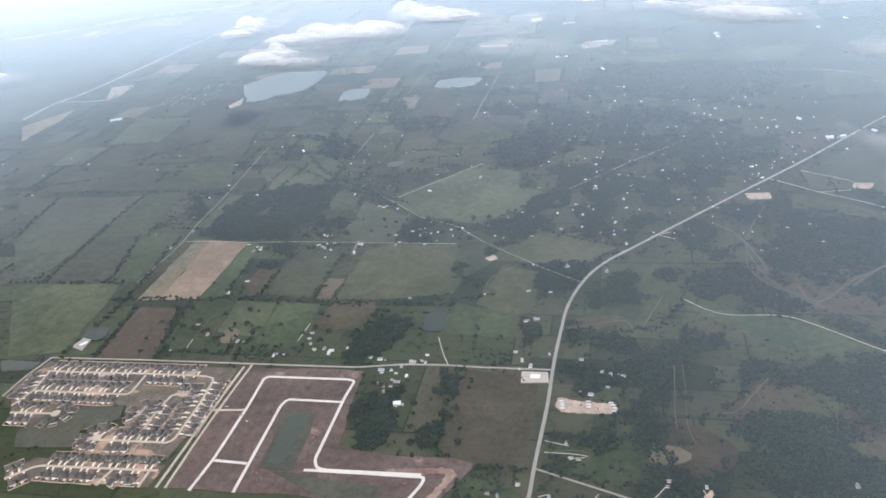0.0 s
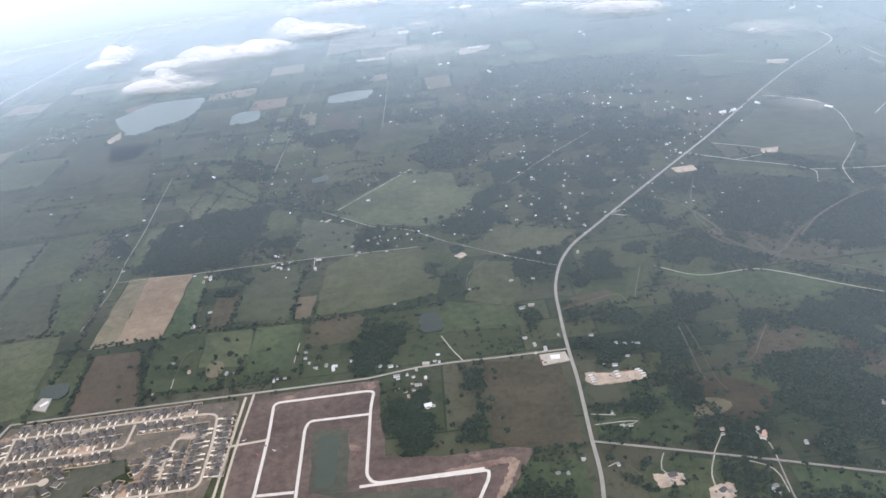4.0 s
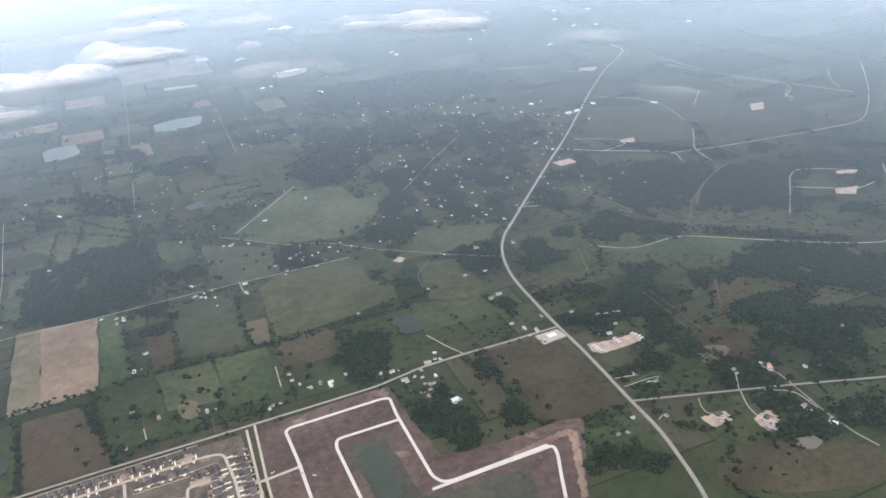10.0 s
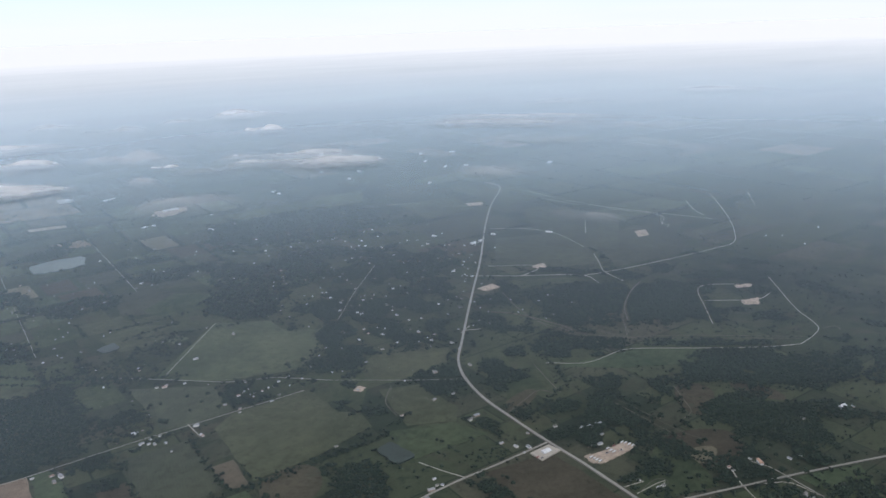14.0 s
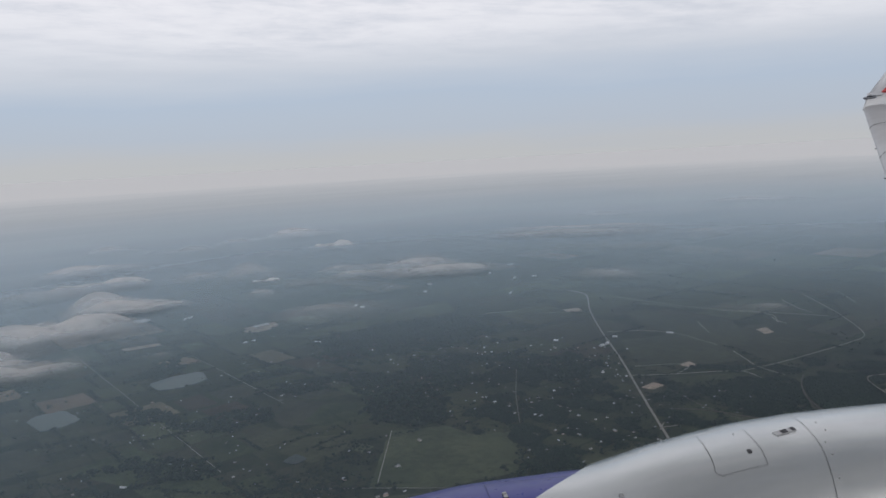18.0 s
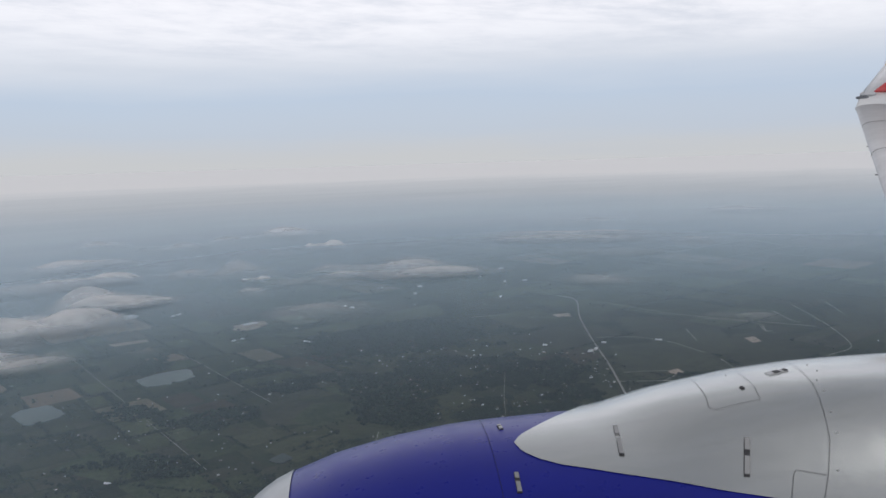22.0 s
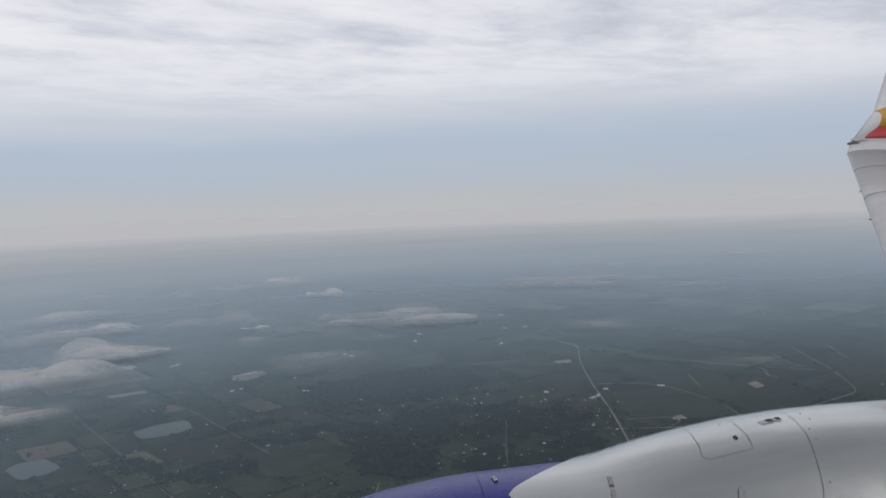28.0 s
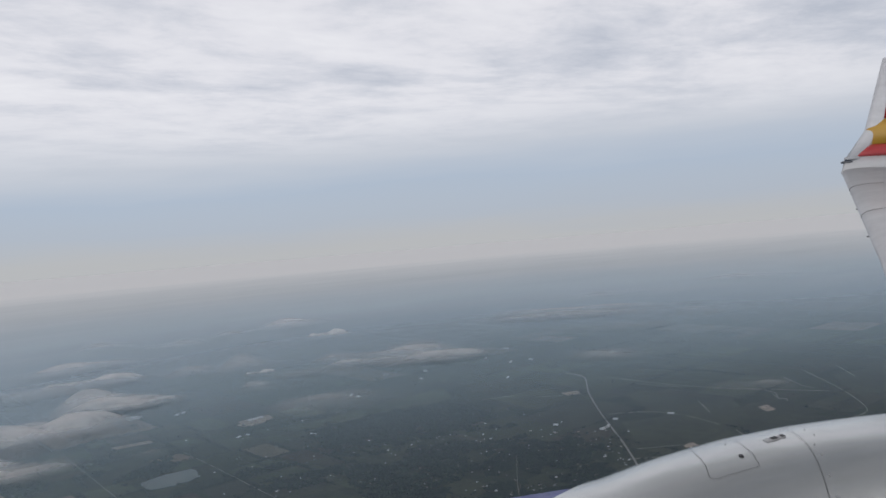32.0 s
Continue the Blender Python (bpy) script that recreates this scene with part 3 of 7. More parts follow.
field('brown patchy', 'fallow', ((40.0, 130.8), (45.5, 126.5), (44.0, 117.3), (40.1, 121.2)))
field('grey green', 'olive', ((83.1, 280.7), (106.2, 270.7), (103.2, 244.7), (90.7, 223.8), (73.2, 234.3), (56.9, 249.7)))
field('grey green', 'olive', ((107.6, 246.1), (140.9, 255.5), (157.4, 245.6), (130.0, 212.6), (92.2, 217.9)))
field('grey green', 'pasture', ((48.8, 232.9), (72.2, 219.7), (71.6, 213.6), (47.9, 222.6)))
field('grey green', 'pasture', ((12.2, 167.0), (39.5, 160.6), (53.3, 149.6), (43.4, 144.3), (27.6, 153.9)))
field('grey green', 'pasture', ((-1.4, 172.8), (10.8, 171.1), (6.4, 161.2), (-6.5, 155.7), (-10.7, 160.4)))
field('brownish', 'fallow', ((45.9, 289.1), (70.4, 288.1), (71.3, 274.6), (50.2, 270.3)))
field('pale green', 'meadow', ((-17.6, 409.7), (47.7, 410.6), (92.2, 416.3), (75.7, 386.5), (-6.1, 395.5)))
field('brownish', 'fallow', ((49.9, 282.6), (68.1, 286.4), (66.6, 271.7), (49.4, 269.2)))
field('pale green', 'meadow', ((85.7, 364.0), (120.5, 365.6), (110.3, 332.5), (80.2, 330.2)))
field('grey green', 'olive', ((217.2, 252.9), (253.7, 238.4), (206.3, 205.7), (178.1, 222.5)))
field('grey green', 'olive', ((127.0, 312.7), (147.2, 267.0), (109.2, 233.2), (93.1, 256.4)))
pad('grass_basin', 'basin', ((-130.4, 108.6), (-126.0, 117.1), (-110.3, 119.2), (-108.9, 114.9), (-115.6, 110.3), (-114.4, 105.2), (-127.6, 104.1)))
pad('estate_yards', 'yard', ((-140.6, 133.9), (-89.8, 134.3), (-90.4, 115.8), (-91.3, 104.2), (-112.9, 103.8), (-117.1, 108.5), (-106.1, 112.2), (-110.0, 119.3), (-124.8, 118.7), (-120.5, 111.9), (-134.3, 111.2), (-142.8, 123.0)))
pad('estate_yards', 'yard', ((-124.0, 96.9), (-120.3, 101.5), (-90.4, 102.3), (-90.9, 96.1), (-122.8, 95.1)))
pad('dirt_lot', 'dirt', ((-86.2, 135.1), (-59.0, 135.5), (-56.8, 108.9), (-32.6, 109.3), (-28.6, 108.2), (-34.3, 97.8), (-86.9, 96.2), (-87.3, 117.7)))
pad('dirt_lot', 'dirt', ((-59.2, 111.1), (-32.9, 107.1), (-32.2, 104.2), (-38.5, 89.8), (-66.3, 102.0)))
pad('grass_basin', 'basin', ((-71.9, 121.1), (-64.6, 120.2), (-63.6, 103.0), (-71.0, 103.3)))
pad('grass_basin', 'basin', ((-70.4, 103.5), (-62.0, 102.4), (-45.0, 100.7), (-44.4, 99.5), (-46.4, 93.0)))
pad('sand_pad', 'sand', ((-193.0, 345.6), (-190.4, 359.0), (-186.5, 347.3), (-190.0, 341.6)))
pad('sand_pad', 'graded', ((-202.1, 401.5), (-188.8, 409.1), (-188.1, 402.1), (-198.3, 394.1)))
pad('sand_pad', 'sand', ((-287.9, 391.3), (-276.2, 394.7), (-271.9, 376.8), (-275.7, 367.3)))
pad('sand_pad', 'sand', ((-20.8, 443.9), (-3.4, 444.4), (-5.0, 436.0), (-21.4, 432.1)))
pad('sand_pad', 'sand', ((113.8, 344.5), (122.7, 341.1), (119.0, 335.7), (111.8, 338.0)))
pad('sand_pad', 'sand', ((-81.2, 449.2), (-64.2, 446.5), (-64.5, 441.0), (-80.7, 443.3)))
pad('sand_pad', 'graded', ((-53.4, 100.7), (-40.6, 102.1), (-43.9, 92.2), (-46.0, 93.1), (-44.4, 100.4), (-51.9, 99.8)))
pad('gravel_yard', 'sand', ((-14.6, 129.5), (-9.7, 128.3), (-2.9, 128.0), (-2.2, 125.1), (-7.1, 124.7), (-13.5, 124.8), (-15.0, 126.3)))
pad('concrete_apron', 'gravel', ((-23.1, 137.5), (-17.4, 137.6), (-16.9, 134.2), (-22.9, 133.6)))
pad('sand_pad', 'sand', ((35.7, 233.0), (43.0, 233.6), (43.1, 228.7), (36.5, 228.6)))
pad('sand_pad', 'sand', ((95.1, 165.6), (102.7, 163.8), (97.3, 159.9), (93.0, 162.6)))
pad('sand_pad', 'sand', ((68.3, 240.0), (74.3, 239.8), (71.7, 234.7), (67.2, 236.4)))
pad('sand_pad', 'sand', ((106.7, 176.2), (113.0, 173.5), (110.5, 171.7), (105.5, 174.1)))
pad('sand_pad', 'sand', ((136.3, 248.1), (142.2, 246.9), (136.5, 239.8), (130.9, 240.8)))
pad('sand_pad', 'sand', ((-0.9, 93.5), (3.4, 94.2), (3.3, 91.3), (0.0, 89.3), (-1.3, 90.6)))
pad('gravel_yard', 'sand', ((-9.2, 98.1), (-4.0, 97.6), (-4.1, 95.0), (-8.8, 94.5)))
pad('gravel_yard', 'sand', ((-39.2, 189.7), (-36.8, 191.5), (-35.4, 189.4), (-37.7, 187.8)))
pad('concrete_apron', 'concrete', ((-138.6, 140.2), (-137.9, 144.1), (-135.2, 143.5), (-134.7, 138.7)))
pad('sand_pad', 'sand', ((-123.0, 126.1), (-123.2, 130.2), (-119.4, 129.8), (-119.2, 127.1)))
pad('sand_pad', 'sand', ((-100.7, 123.7), (-100.1, 125.3), (-94.9, 124.5), (-94.7, 122.6)))
pad('sand_pad', 'sand', ((-131.5, 128.1), (-129.4, 129.4), (-125.6, 128.1), (-127.8, 126.8)))
pad('sand_pad', 'sand', ((-102.4, 131.8), (-100.4, 133.7), (-98.6, 132.6), (-100.0, 130.9)))
pad('sand_pad', 'graded', ((-33.1, 106.8), (-31.6, 105.3), (-38.8, 90.0), (-39.8, 90.4), (-34.7, 101.9)))
pad('sand_pad', 'graded', ((-45.9, 105.2), (-33.1, 106.8), (-33.2, 105.5), (-44.4, 103.3)))
pad('sand_pad', 'sand', ((-24.4, 436.6), (-19.0, 440.3), (-6.0, 437.7), (-7.3, 432.0), (-21.7, 427.9)))
water_body('lake', ((-201.8, 383.0), (-187.1, 406.5), (-159.9, 405.3), (-158.1, 393.7), (-160.1, 370.2), (-165.4, 364.2), (-173.5, 359.9), (-175.5, 352.8), (-184.3, 350.6), (-194.0, 367.3)))
water_body('lake', ((-136.8, 365.9), (-123.9, 366.4), (-122.1, 349.3), (-135.5, 346.2)))
water_body('lake', ((-90.8, 375.6), (-83.4, 379.4), (-68.6, 379.0), (-71.0, 363.7), (-83.9, 361.6), (-91.5, 364.1)))
water_body('farm_pond', ((-49.0, 152.1), (-49.8, 160.3), (-44.8, 161.3), (-43.6, 152.4)))
water_body('farm_pond', ((-138.7, 143.5), (-139.6, 149.0), (-133.6, 149.1), (-131.6, 145.0), (-133.7, 142.9)))
water_body('retention_pond', ((-70.4, 119.3), (-66.3, 118.9), (-66.4, 104.5), (-70.1, 104.5)))
water_body('stock_pond', ((1.4, 85.8), (5.2, 85.3), (5.3, 82.4), (1.8, 82.2), (0.3, 83.8)))
water_body('retention_pond', ((-154.5, 133.6), (-142.7, 133.4), (-142.8, 130.4), (-150.9, 129.1)))
water_body('farm_pond', ((-87.8, 264.1), (-81.9, 266.5), (-81.4, 260.5), (-86.3, 259.4)))


PATCH_HEDGES = []


def patchwork(x0, y0, x1, y1, least, tones):
    """Farm plots: a stretch of land split again and again, square with the roads."""
    rnd = random.Random(int(x0 * 7 + y0))
    known = [*FIELD_OUTLINES, *KEEP_CLEAR]

    def split(a, b, c, d):
        w, h = c - a, d - b
        if max(w, h) > least * rnd.uniform(1.0, 2.2):
            k = rnd.uniform(0.35, 0.65)
            if w > h:
                split(a, b, a + w * k, d)
                split(a + w * k, b, c, d)
            else:
                split(a, b, c, b + h * k)
                split(a, b + h * k, c, d)
            return
        mat, tone = rnd.choice(tones)
        edge = [(a, b), (c, b), (c, d), (a, d)]
        for p, q in zip(edge, [*edge[1:], edge[0]]):
            if rnd.random() < 0.3:
                PATCH_HEDGES.append((p, q))
        if mat is None:
            return
        g = rnd.uniform(0.3, 1.2)
        pts = [(a + g + rnd.uniform(0, 1.5), b + g), (c - g, b + g + rnd.uniform(0, 1.5)), (c - g - rnd.uniform(0, 1.5), d - g), (a + g, d - g - rnd.uniform(0, 1.5))]
        test = np.array([*pts, ((a + c) / 2, (b + d) / 2)])
        for k in known:
            if inside(k, test).any() or inside(pts, np.array(k)).any():
                return
        bm = slab(pts, 0.0, 0.016 + rnd.uniform(0, 0.01), 0.25, int(a))
        tagged(new("field", mesh_of("field", bm, MAT[mat])), tone + " farm plot beside hedges and tracks", "field", kind="structure")

    split(x0, y0, x1, y1)


GRASSY = [("pasture", "green"), ("meadow", "pale green"), ("pasture", "mid green"), ("meadow", "light green"), ("olive", "grey green"), ("fallow", "brownish"), (None, ""), ("olive", "grey green"), ("meadow", "light green"), ("pasture", "dark green"), (None, "")]
patchwork(-300, 208, -22, 330, 14, GRASSY)
FAR_PLOTS = [*GRASSY, ("dry_grass", "pale dry"), ("meadow", "pale green"), ("stubble", "tan")]
patchwork(-300, 330, 20, 470, 18, FAR_PLOTS)
patchwork(-420, 470, 300, 800, 30, FAR_PLOTS)
patchwork(-330, 130, -190, 208, 16, GRASSY)
patchwork(62, 232, 330, 420, 34, [("olive", "grey green"), ("pasture", "green"), ("meadow", "pale green"), ("olive", "grey green"), (None, "")])
patchwork(300, 300, 560, 800, 44, [*FAR_PLOTS, (None, "")])

road('highway', 0.72, 'asphalt', ((-30.0, 58.0), (-25.0, 71.0), (-21.2, 83.0), (-19.8, 88.9), (-18.1, 98.6), (-17.6, 109.4), (-16.6, 127.3), (-16.4, 139.7), (-15.7, 153.2), (-14.5, 166.0), (-10.9, 178.6), (-5.8, 188.0), (0.6, 195.4), (15.1, 211.9), (34.1, 233.2), (57.1, 258.7), (92.8, 300.7), (123.4, 334.2), (147.8, 357.3), (155.4, 368.0), (156.1, 381.5)))
road('county_road', 0.34, 'concrete', ((-141.2, 135.5), (-117.1, 136.1), (-86.9, 136.4), (-61.2, 136.7), (-50.4, 138.6), (-41.1, 138.9), (-31.7, 138.6), (-16.9, 138.7)))
road('perimeter_road', 0.5, 'concrete', ((-141.2, 135.5), (-142.9, 127.4), (-143.2, 119.9)))
road('avenue', 0.5, 'tan_street', ((-86.8, 135.9), (-87.5, 119.4), (-87.6, 108.3), (-87.4, 96.2)))
road('avenue', 0.5, 'tan_street', ((-88.5, 135.1), (-88.9, 118.9), (-89.1, 108.2), (-89.3, 96.1)))
road('street', 0.55, 'tan_street', ((-138.4, 130.1), (-128.4, 130.2), (-112.0, 130.8), (-96.4, 130.9), (-93.7, 130.1), (-92.8, 121.8), (-92.7, 109.9), (-93.5, 108.4), (-112.0, 107.8)))
road('street', 0.55, 'tan_street', ((-137.7, 129.8), (-136.7, 122.6), (-138.3, 116.8)))
road('street', 0.55, 'tan_street', ((-136.7, 122.6), (-123.8, 122.7), (-111.5, 122.9), (-111.6, 130.1)))
road('street', 0.55, 'tan_street', ((-136.8, 114.6), (-125.3, 115.1)))
road('street', 0.55, 'tan_street', ((-94.2, 123.8), (-101.0, 123.7), (-101.2, 121.5), (-101.6, 115.3), (-100.9, 108.5)))
road('street', 0.55, 'tan_street', ((-101.6, 115.3), (-105.5, 117.1)))
road('street', 0.55, 'tan_street', ((-92.7, 119.4), (-87.4, 119.3), (-80.8, 119.9)))
road('street', 0.55, 'tan_street', ((-122.8, 95.1), (-118.2, 99.4), (-109.7, 99.7), (-91.3, 100.5)))
road('street', 0.55, 'tan_street', ((-101.1, 99.7), (-102.1, 95.4)))
road('street', 0.55, 'tan_street', ((-93.1, 100.0), (-93.0, 95.8)))
road('new_street', 0.6, 'white_concrete', ((-82.2, 96.0), (-81.3, 104.9), (-81.2, 121.0), (-81.6, 130.9), (-80.8, 131.7), (-61.5, 132.0), (-59.9, 131.5), (-60.4, 126.1), (-60.4, 106.4), (-59.3, 104.4), (-57.7, 103.9), (-38.4, 104.4)))
road('new_street', 0.6, 'white_concrete', ((-61.6, 103.5), (-49.8, 103.7), (-39.7, 103.8), (-37.6, 103.9), (-37.9, 101.7), (-40.2, 96.4), (-42.2, 91.4)))
road('new_street', 0.6, 'white_concrete', ((-73.2, 96.4), (-73.8, 122.0), (-73.1, 124.1), (-60.6, 124.1)))
road('new_street', 0.6, 'white_concrete', ((-80.9, 104.3), (-73.8, 104.1)))
road('farm_road', 0.11, 'concrete', ((-139.9, 173.1), (-138.7, 190.5), (-139.0, 200.1), (-140.3, 210.4), (-141.3, 235.8), (-143.4, 260.2), (-145.2, 283.8)))
road('farm_road', 0.11, 'concrete', ((-138.5, 199.3), (-115.4, 198.8), (-92.6, 199.4), (-75.9, 198.9), (-49.2, 198.5)))
road('farm_road', 0.11, 'concrete', ((-91.1, 242.3), (-81.1, 233.3), (-63.9, 216.7), (-51.6, 210.6), (-40.7, 199.4), (-23.4, 185.3), (-12.2, 177.4)))
road('farm_road', 0.14, 'gravel', ((-75.7, 232.3), (-51.0, 262.1)))
road('farm_road', 0.11, 'concrete', ((-103.6, 270.2), (-102.8, 325.3)))
road('farm_road', 0.11, 'concrete', ((-102.4, 347.1), (-100.3, 483.6)))
road('farm_road', 0.11, 'concrete', ((-63.0, 313.0), (-61.7, 377.6), (-61.3, 423.7)))
road('farm_road', 0.11, 'concrete', ((-18.3, 238.2), (-0.1, 259.3), (22.5, 283.0)))
road('interstate', 2.4, 'concrete', ((-304.2, 334.6), (-304.2, 365.0), (-299.7, 376.4), (-295.1, 427.8), (-290.4, 492.7), (-282.5, 570.1), (-280.9, 657.4)))
road('frontage_road', 0.8, 'concrete', ((-304.2, 365.0), (-281.3, 364.3), (-272.1, 368.7), (-274.0, 392.0)))
road('dirt_track', 0.15, 'track', ((93.1, 135.9), (97.9, 134.4), (96.2, 132.0)))
road('drive', 0.13, 'track', ((-106.7, 139.0), (-107.2, 145.3), (-107.4, 151.4), (-106.8, 156.2), (-105.2, 156.9)))
road('drive', 0.13, 'track', ((-79.5, 144.1), (-78.7, 149.8), (-77.2, 154.5)))
road('drive', 0.13, 'track', ((-79.2, 200.6), (-80.1, 195.8), (-79.5, 191.3), (-78.1, 191.2)))
road('drive', 0.13, 'track', ((-94.1, 136.5), (-94.3, 141.5), (-94.9, 144.4)))
road('drive', 0.13, 'track', ((-29.9, 185.1), (-34.7, 180.3), (-36.6, 176.0), (-37.0, 171.0)))
road('drive', 0.13, 'track', ((-15.3, 112.7), (-12.2, 113.6), (-9.3, 113.8), (-7.5, 112.9), (-8.4, 111.2), (-11.1, 111.3)))
road('drive', 0.13, 'track', ((-5.4, 103.3), (-6.9, 100.5), (-6.8, 98.1), (-5.4, 97.0)))
road('drive', 0.13, 'track', ((-12.6, 101.2), (-11.6, 99.1), (-10.4, 97.4)))
road('drive', 0.13, 'track', ((2.7, 101.4), (1.5, 98.8), (1.1, 95.9), (1.8, 94.0), (1.7, 92.2)))
road('drive', 0.13, 'track', ((12.8, 97.5), (12.4, 95.0), (11.8, 92.2), (9.4, 91.9)))
road('drive', 0.13, 'track', ((13.1, 87.5), (10.6, 87.5)))
road('drive', 0.13, 'track', ((-29.6, 186.1), (-33.0, 182.6), (-35.9, 178.4), (-36.4, 173.8), (-36.0, 170.8)))
road('drive', 0.13, 'track', ((-13.5, 263.4), (-9.0, 256.3), (-3.7, 254.2), (2.9, 264.0)))
road('drive', 0.13, 'track', ((-14.2, 247.8), (-10.8, 243.0)))
road('drive', 0.13, 'track', ((6.7, 206.6), (9.1, 203.0)))
road('drive', 0.13, 'track', ((37.6, 252.4), (44.6, 257.1), (48.5, 254.4)))
road('drive', 0.13, 'track', ((-26.3, 175.0), (-25.6, 171.0), (-23.3, 172.5)))
road('oil_road', 0.14, 'track', ((42.1, 169.5), (58.4, 157.9), (83.3, 135.8)))
road('oil_road', 0.15, 'gravel', ((163.7, 256.1), (156.4, 249.0), (157.0, 245.9), (151.7, 242.7)))
road('dirt_track', 0.22, 'track', ((-15.6, 154.9), (-7.3, 157.5), (-0.5, 159.3), (0.9, 155.6)))
road('dirt_track', 0.22, 'track', ((8.8, 172.0), (4.5, 160.4), (2.8, 154.8)))
road('dirt_track', 0.26, 'track', ((27.9, 138.9), (23.7, 132.5), (20.3, 127.6), (16.3, 126.7)))
road('dirt_track', 0.22, 'track', ((9.4, 142.2), (9.0, 133.2), (8.6, 126.2), (8.7, 121.6)))
road('dirt_track', 0.3, 'track', ((31.2, 185.4), (34.4, 183.1), (33.3, 193.1), (29.7, 205.1), (24.9, 211.3)))
road('dirt_track', 0.3, 'track', ((53.3, 177.5), (63.6, 188.1), (76.8, 196.5), (85.2, 200.2)))
road('dirt_track', 0.22, 'track', ((40.7, 177.0), (43.5, 169.9), (50.9, 176.5)))
road('drive', 0.2, 'gravel', ((-44.5, 150.1), (-42.3, 144.1), (-40.1, 139.3)))
road('drive', 0.18, 'gravel', ((-79.9, 200.0), (-79.4, 192.1)))
road('drive', 0.2, 'gravel', ((-107.4, 145.6), (-107.0, 140.5)))
road('drive', 0.2, 'gravel', ((-78.9, 154.4), (-79.3, 146.4)))
road('oil_road', 0.17, 'gravel', ((44.1, 245.1), (56.1, 234.7), (75.4, 218.7), (73.2, 209.2)))
road('oil_road', 0.17, 'gravel', ((75.4, 218.7), (86.8, 215.7), (110.3, 212.1), (139.5, 208.9), (153.2, 209.1), (169.0, 219.6), (187.5, 235.7), (207.2, 255.4), (221.8, 270.7)))
road('oil_road', 0.17, 'gravel', ((81.6, 205.0), (84.7, 217.3), (90.8, 225.7), (98.4, 236.0)))
road('oil_road', 0.17, 'gravel', ((55.4, 251.2), (71.1, 237.8), (64.6, 234.9), (56.6, 233.6)))
road('oil_road', 0.17, 'gravel', ((71.4, 159.1), (84.5, 172.5), (93.4, 181.4), (99.6, 183.2), (112.7, 173.7)))
road('oil_road', 0.17, 'gravel', ((86.5, 173.5), (96.9, 165.5), (102.1, 162.8), (109.5, 163.9)))
road('oil_road', 0.17, 'gravel', ((124.1, 174.0), (116.1, 165.2), (101.9, 149.5), (93.7, 137.7), (87.4, 135.0), (77.8, 133.6)))
road('oil_road', 0.17, 'gravel', ((12.1, 170.7), (21.3, 163.4), (34.2, 163.3), (39.0, 161.3), (52.6, 150.5), (69.6, 137.8), (77.8, 133.6)))
road('oil_road', 0.17, 'gravel', ((91.7, 295.7), (105.4, 282.0), (107.9, 267.5), (102.5, 246.0)))
road('oil_road', 0.19, 'gravel', ((158.1, 344.6), (158.2, 315.1), (160.6, 293.8), (170.1, 265.6), (180.5, 237.5)))
road('oil_road', 0.17, 'gravel', ((202.6, 272.1), (187.1, 254.3), (183.1, 246.3)))
road('oil_road', 0.2, 'gravel', ((151.7, 326.9), (155.8, 300.1)))
road('oil_road', 0.2, 'gravel', ((160.4, 284.5), (167.9, 260.3), (154.6, 247.7)))
road('oil_road', 0.2, 'gravel', ((134.3, 276.8), (118.0, 260.1)))
road('oil_road', 0.2, 'gravel', ((80.9, 370.6), (97.5, 362.9)))
road('oil_road', 0.2, 'gravel', ((100.7, 349.3), (117.6, 333.8)))
road('oil_road', 0.2, 'gravel', ((240.6, 261.5), (217.7, 241.7)))
road('dirt_track', 0.12, 'track', ((34.7, 210.7), (30.6, 186.1), (37.6, 173.6), (58.4, 155.2), (81.3, 136.0)))
road('dirt_track', 0.15, 'track', ((39.8, 223.5), (31.7, 199.9), (33.2, 184.6), (37.0, 175.7), (44.3, 167.4)))
road('dirt_track', 0.15, 'track', ((42.9, 168.2), (55.7, 181.6), (71.6, 193.4)))
road('dirt_track', 0.21, 'track', ((-109.2, 122.5), (-106.4, 125.2), (-103.2, 128.2), (-100.1, 129.4)))
road('dirt_track', 0.12, 'track', ((11.1, 142.7), (11.2, 133.6), (10.8, 122.8), (11.8, 117.8)))
road('lane', 0.3, 'asphalt', ((-17.6, 108.2), (-7.7, 104.9), (5.8, 100.3), (13.0, 97.9), (29.9, 91.7), (42.9, 86.8)))
road('lane', 0.26, 'asphalt', ((12.9, 97.8), (12.0, 89.4), (12.0, 82.7), (12.9, 77.9)))
road('drive', 0.2, 'gravel', ((2.8, 101.0), (0.7, 96.4), (0.3, 91.2)))
road('drive', 0.2, 'concrete', ((-5.8, 103.0), (-7.3, 99.1), (-5.7, 97.1)))
road('drive', 0.18, 'gravel', ((13.0, 97.9), (13.3, 102.2), (12.2, 105.8)))
road('drive', 0.18, 'gravel', ((7.0, 99.3), (11.4, 96.1), (11.7, 90.5)))
road('drive', 0.18, 'gravel', ((-16.3, 101.3), (-14.7, 102.0)))
road('drive', 0.18, 'gravel', ((2.8, 101.4), (6.2, 106.5)))
road('drive', 0.2, 'gravel', ((-16.3, 116.0), (-11.6, 114.9)))
road('drive', 0.18, 'gravel', ((-16.1, 112.8), (-7.9, 112.4), (-11.1, 111.5)))
road('drive', 0.18, 'gravel', ((8.4, 204.6), (13.2, 202.1)))
road('drive', 0.18, 'gravel', ((6.6, 203.5), (12.2, 206.4)))

# ---- woods, hedges and scattered trees ----
WOODS, HEDGES = [], []


def wood(density, pts):
    WOODS.append((density, pts))


def hedge(pts):
    HEDGES.append(pts)


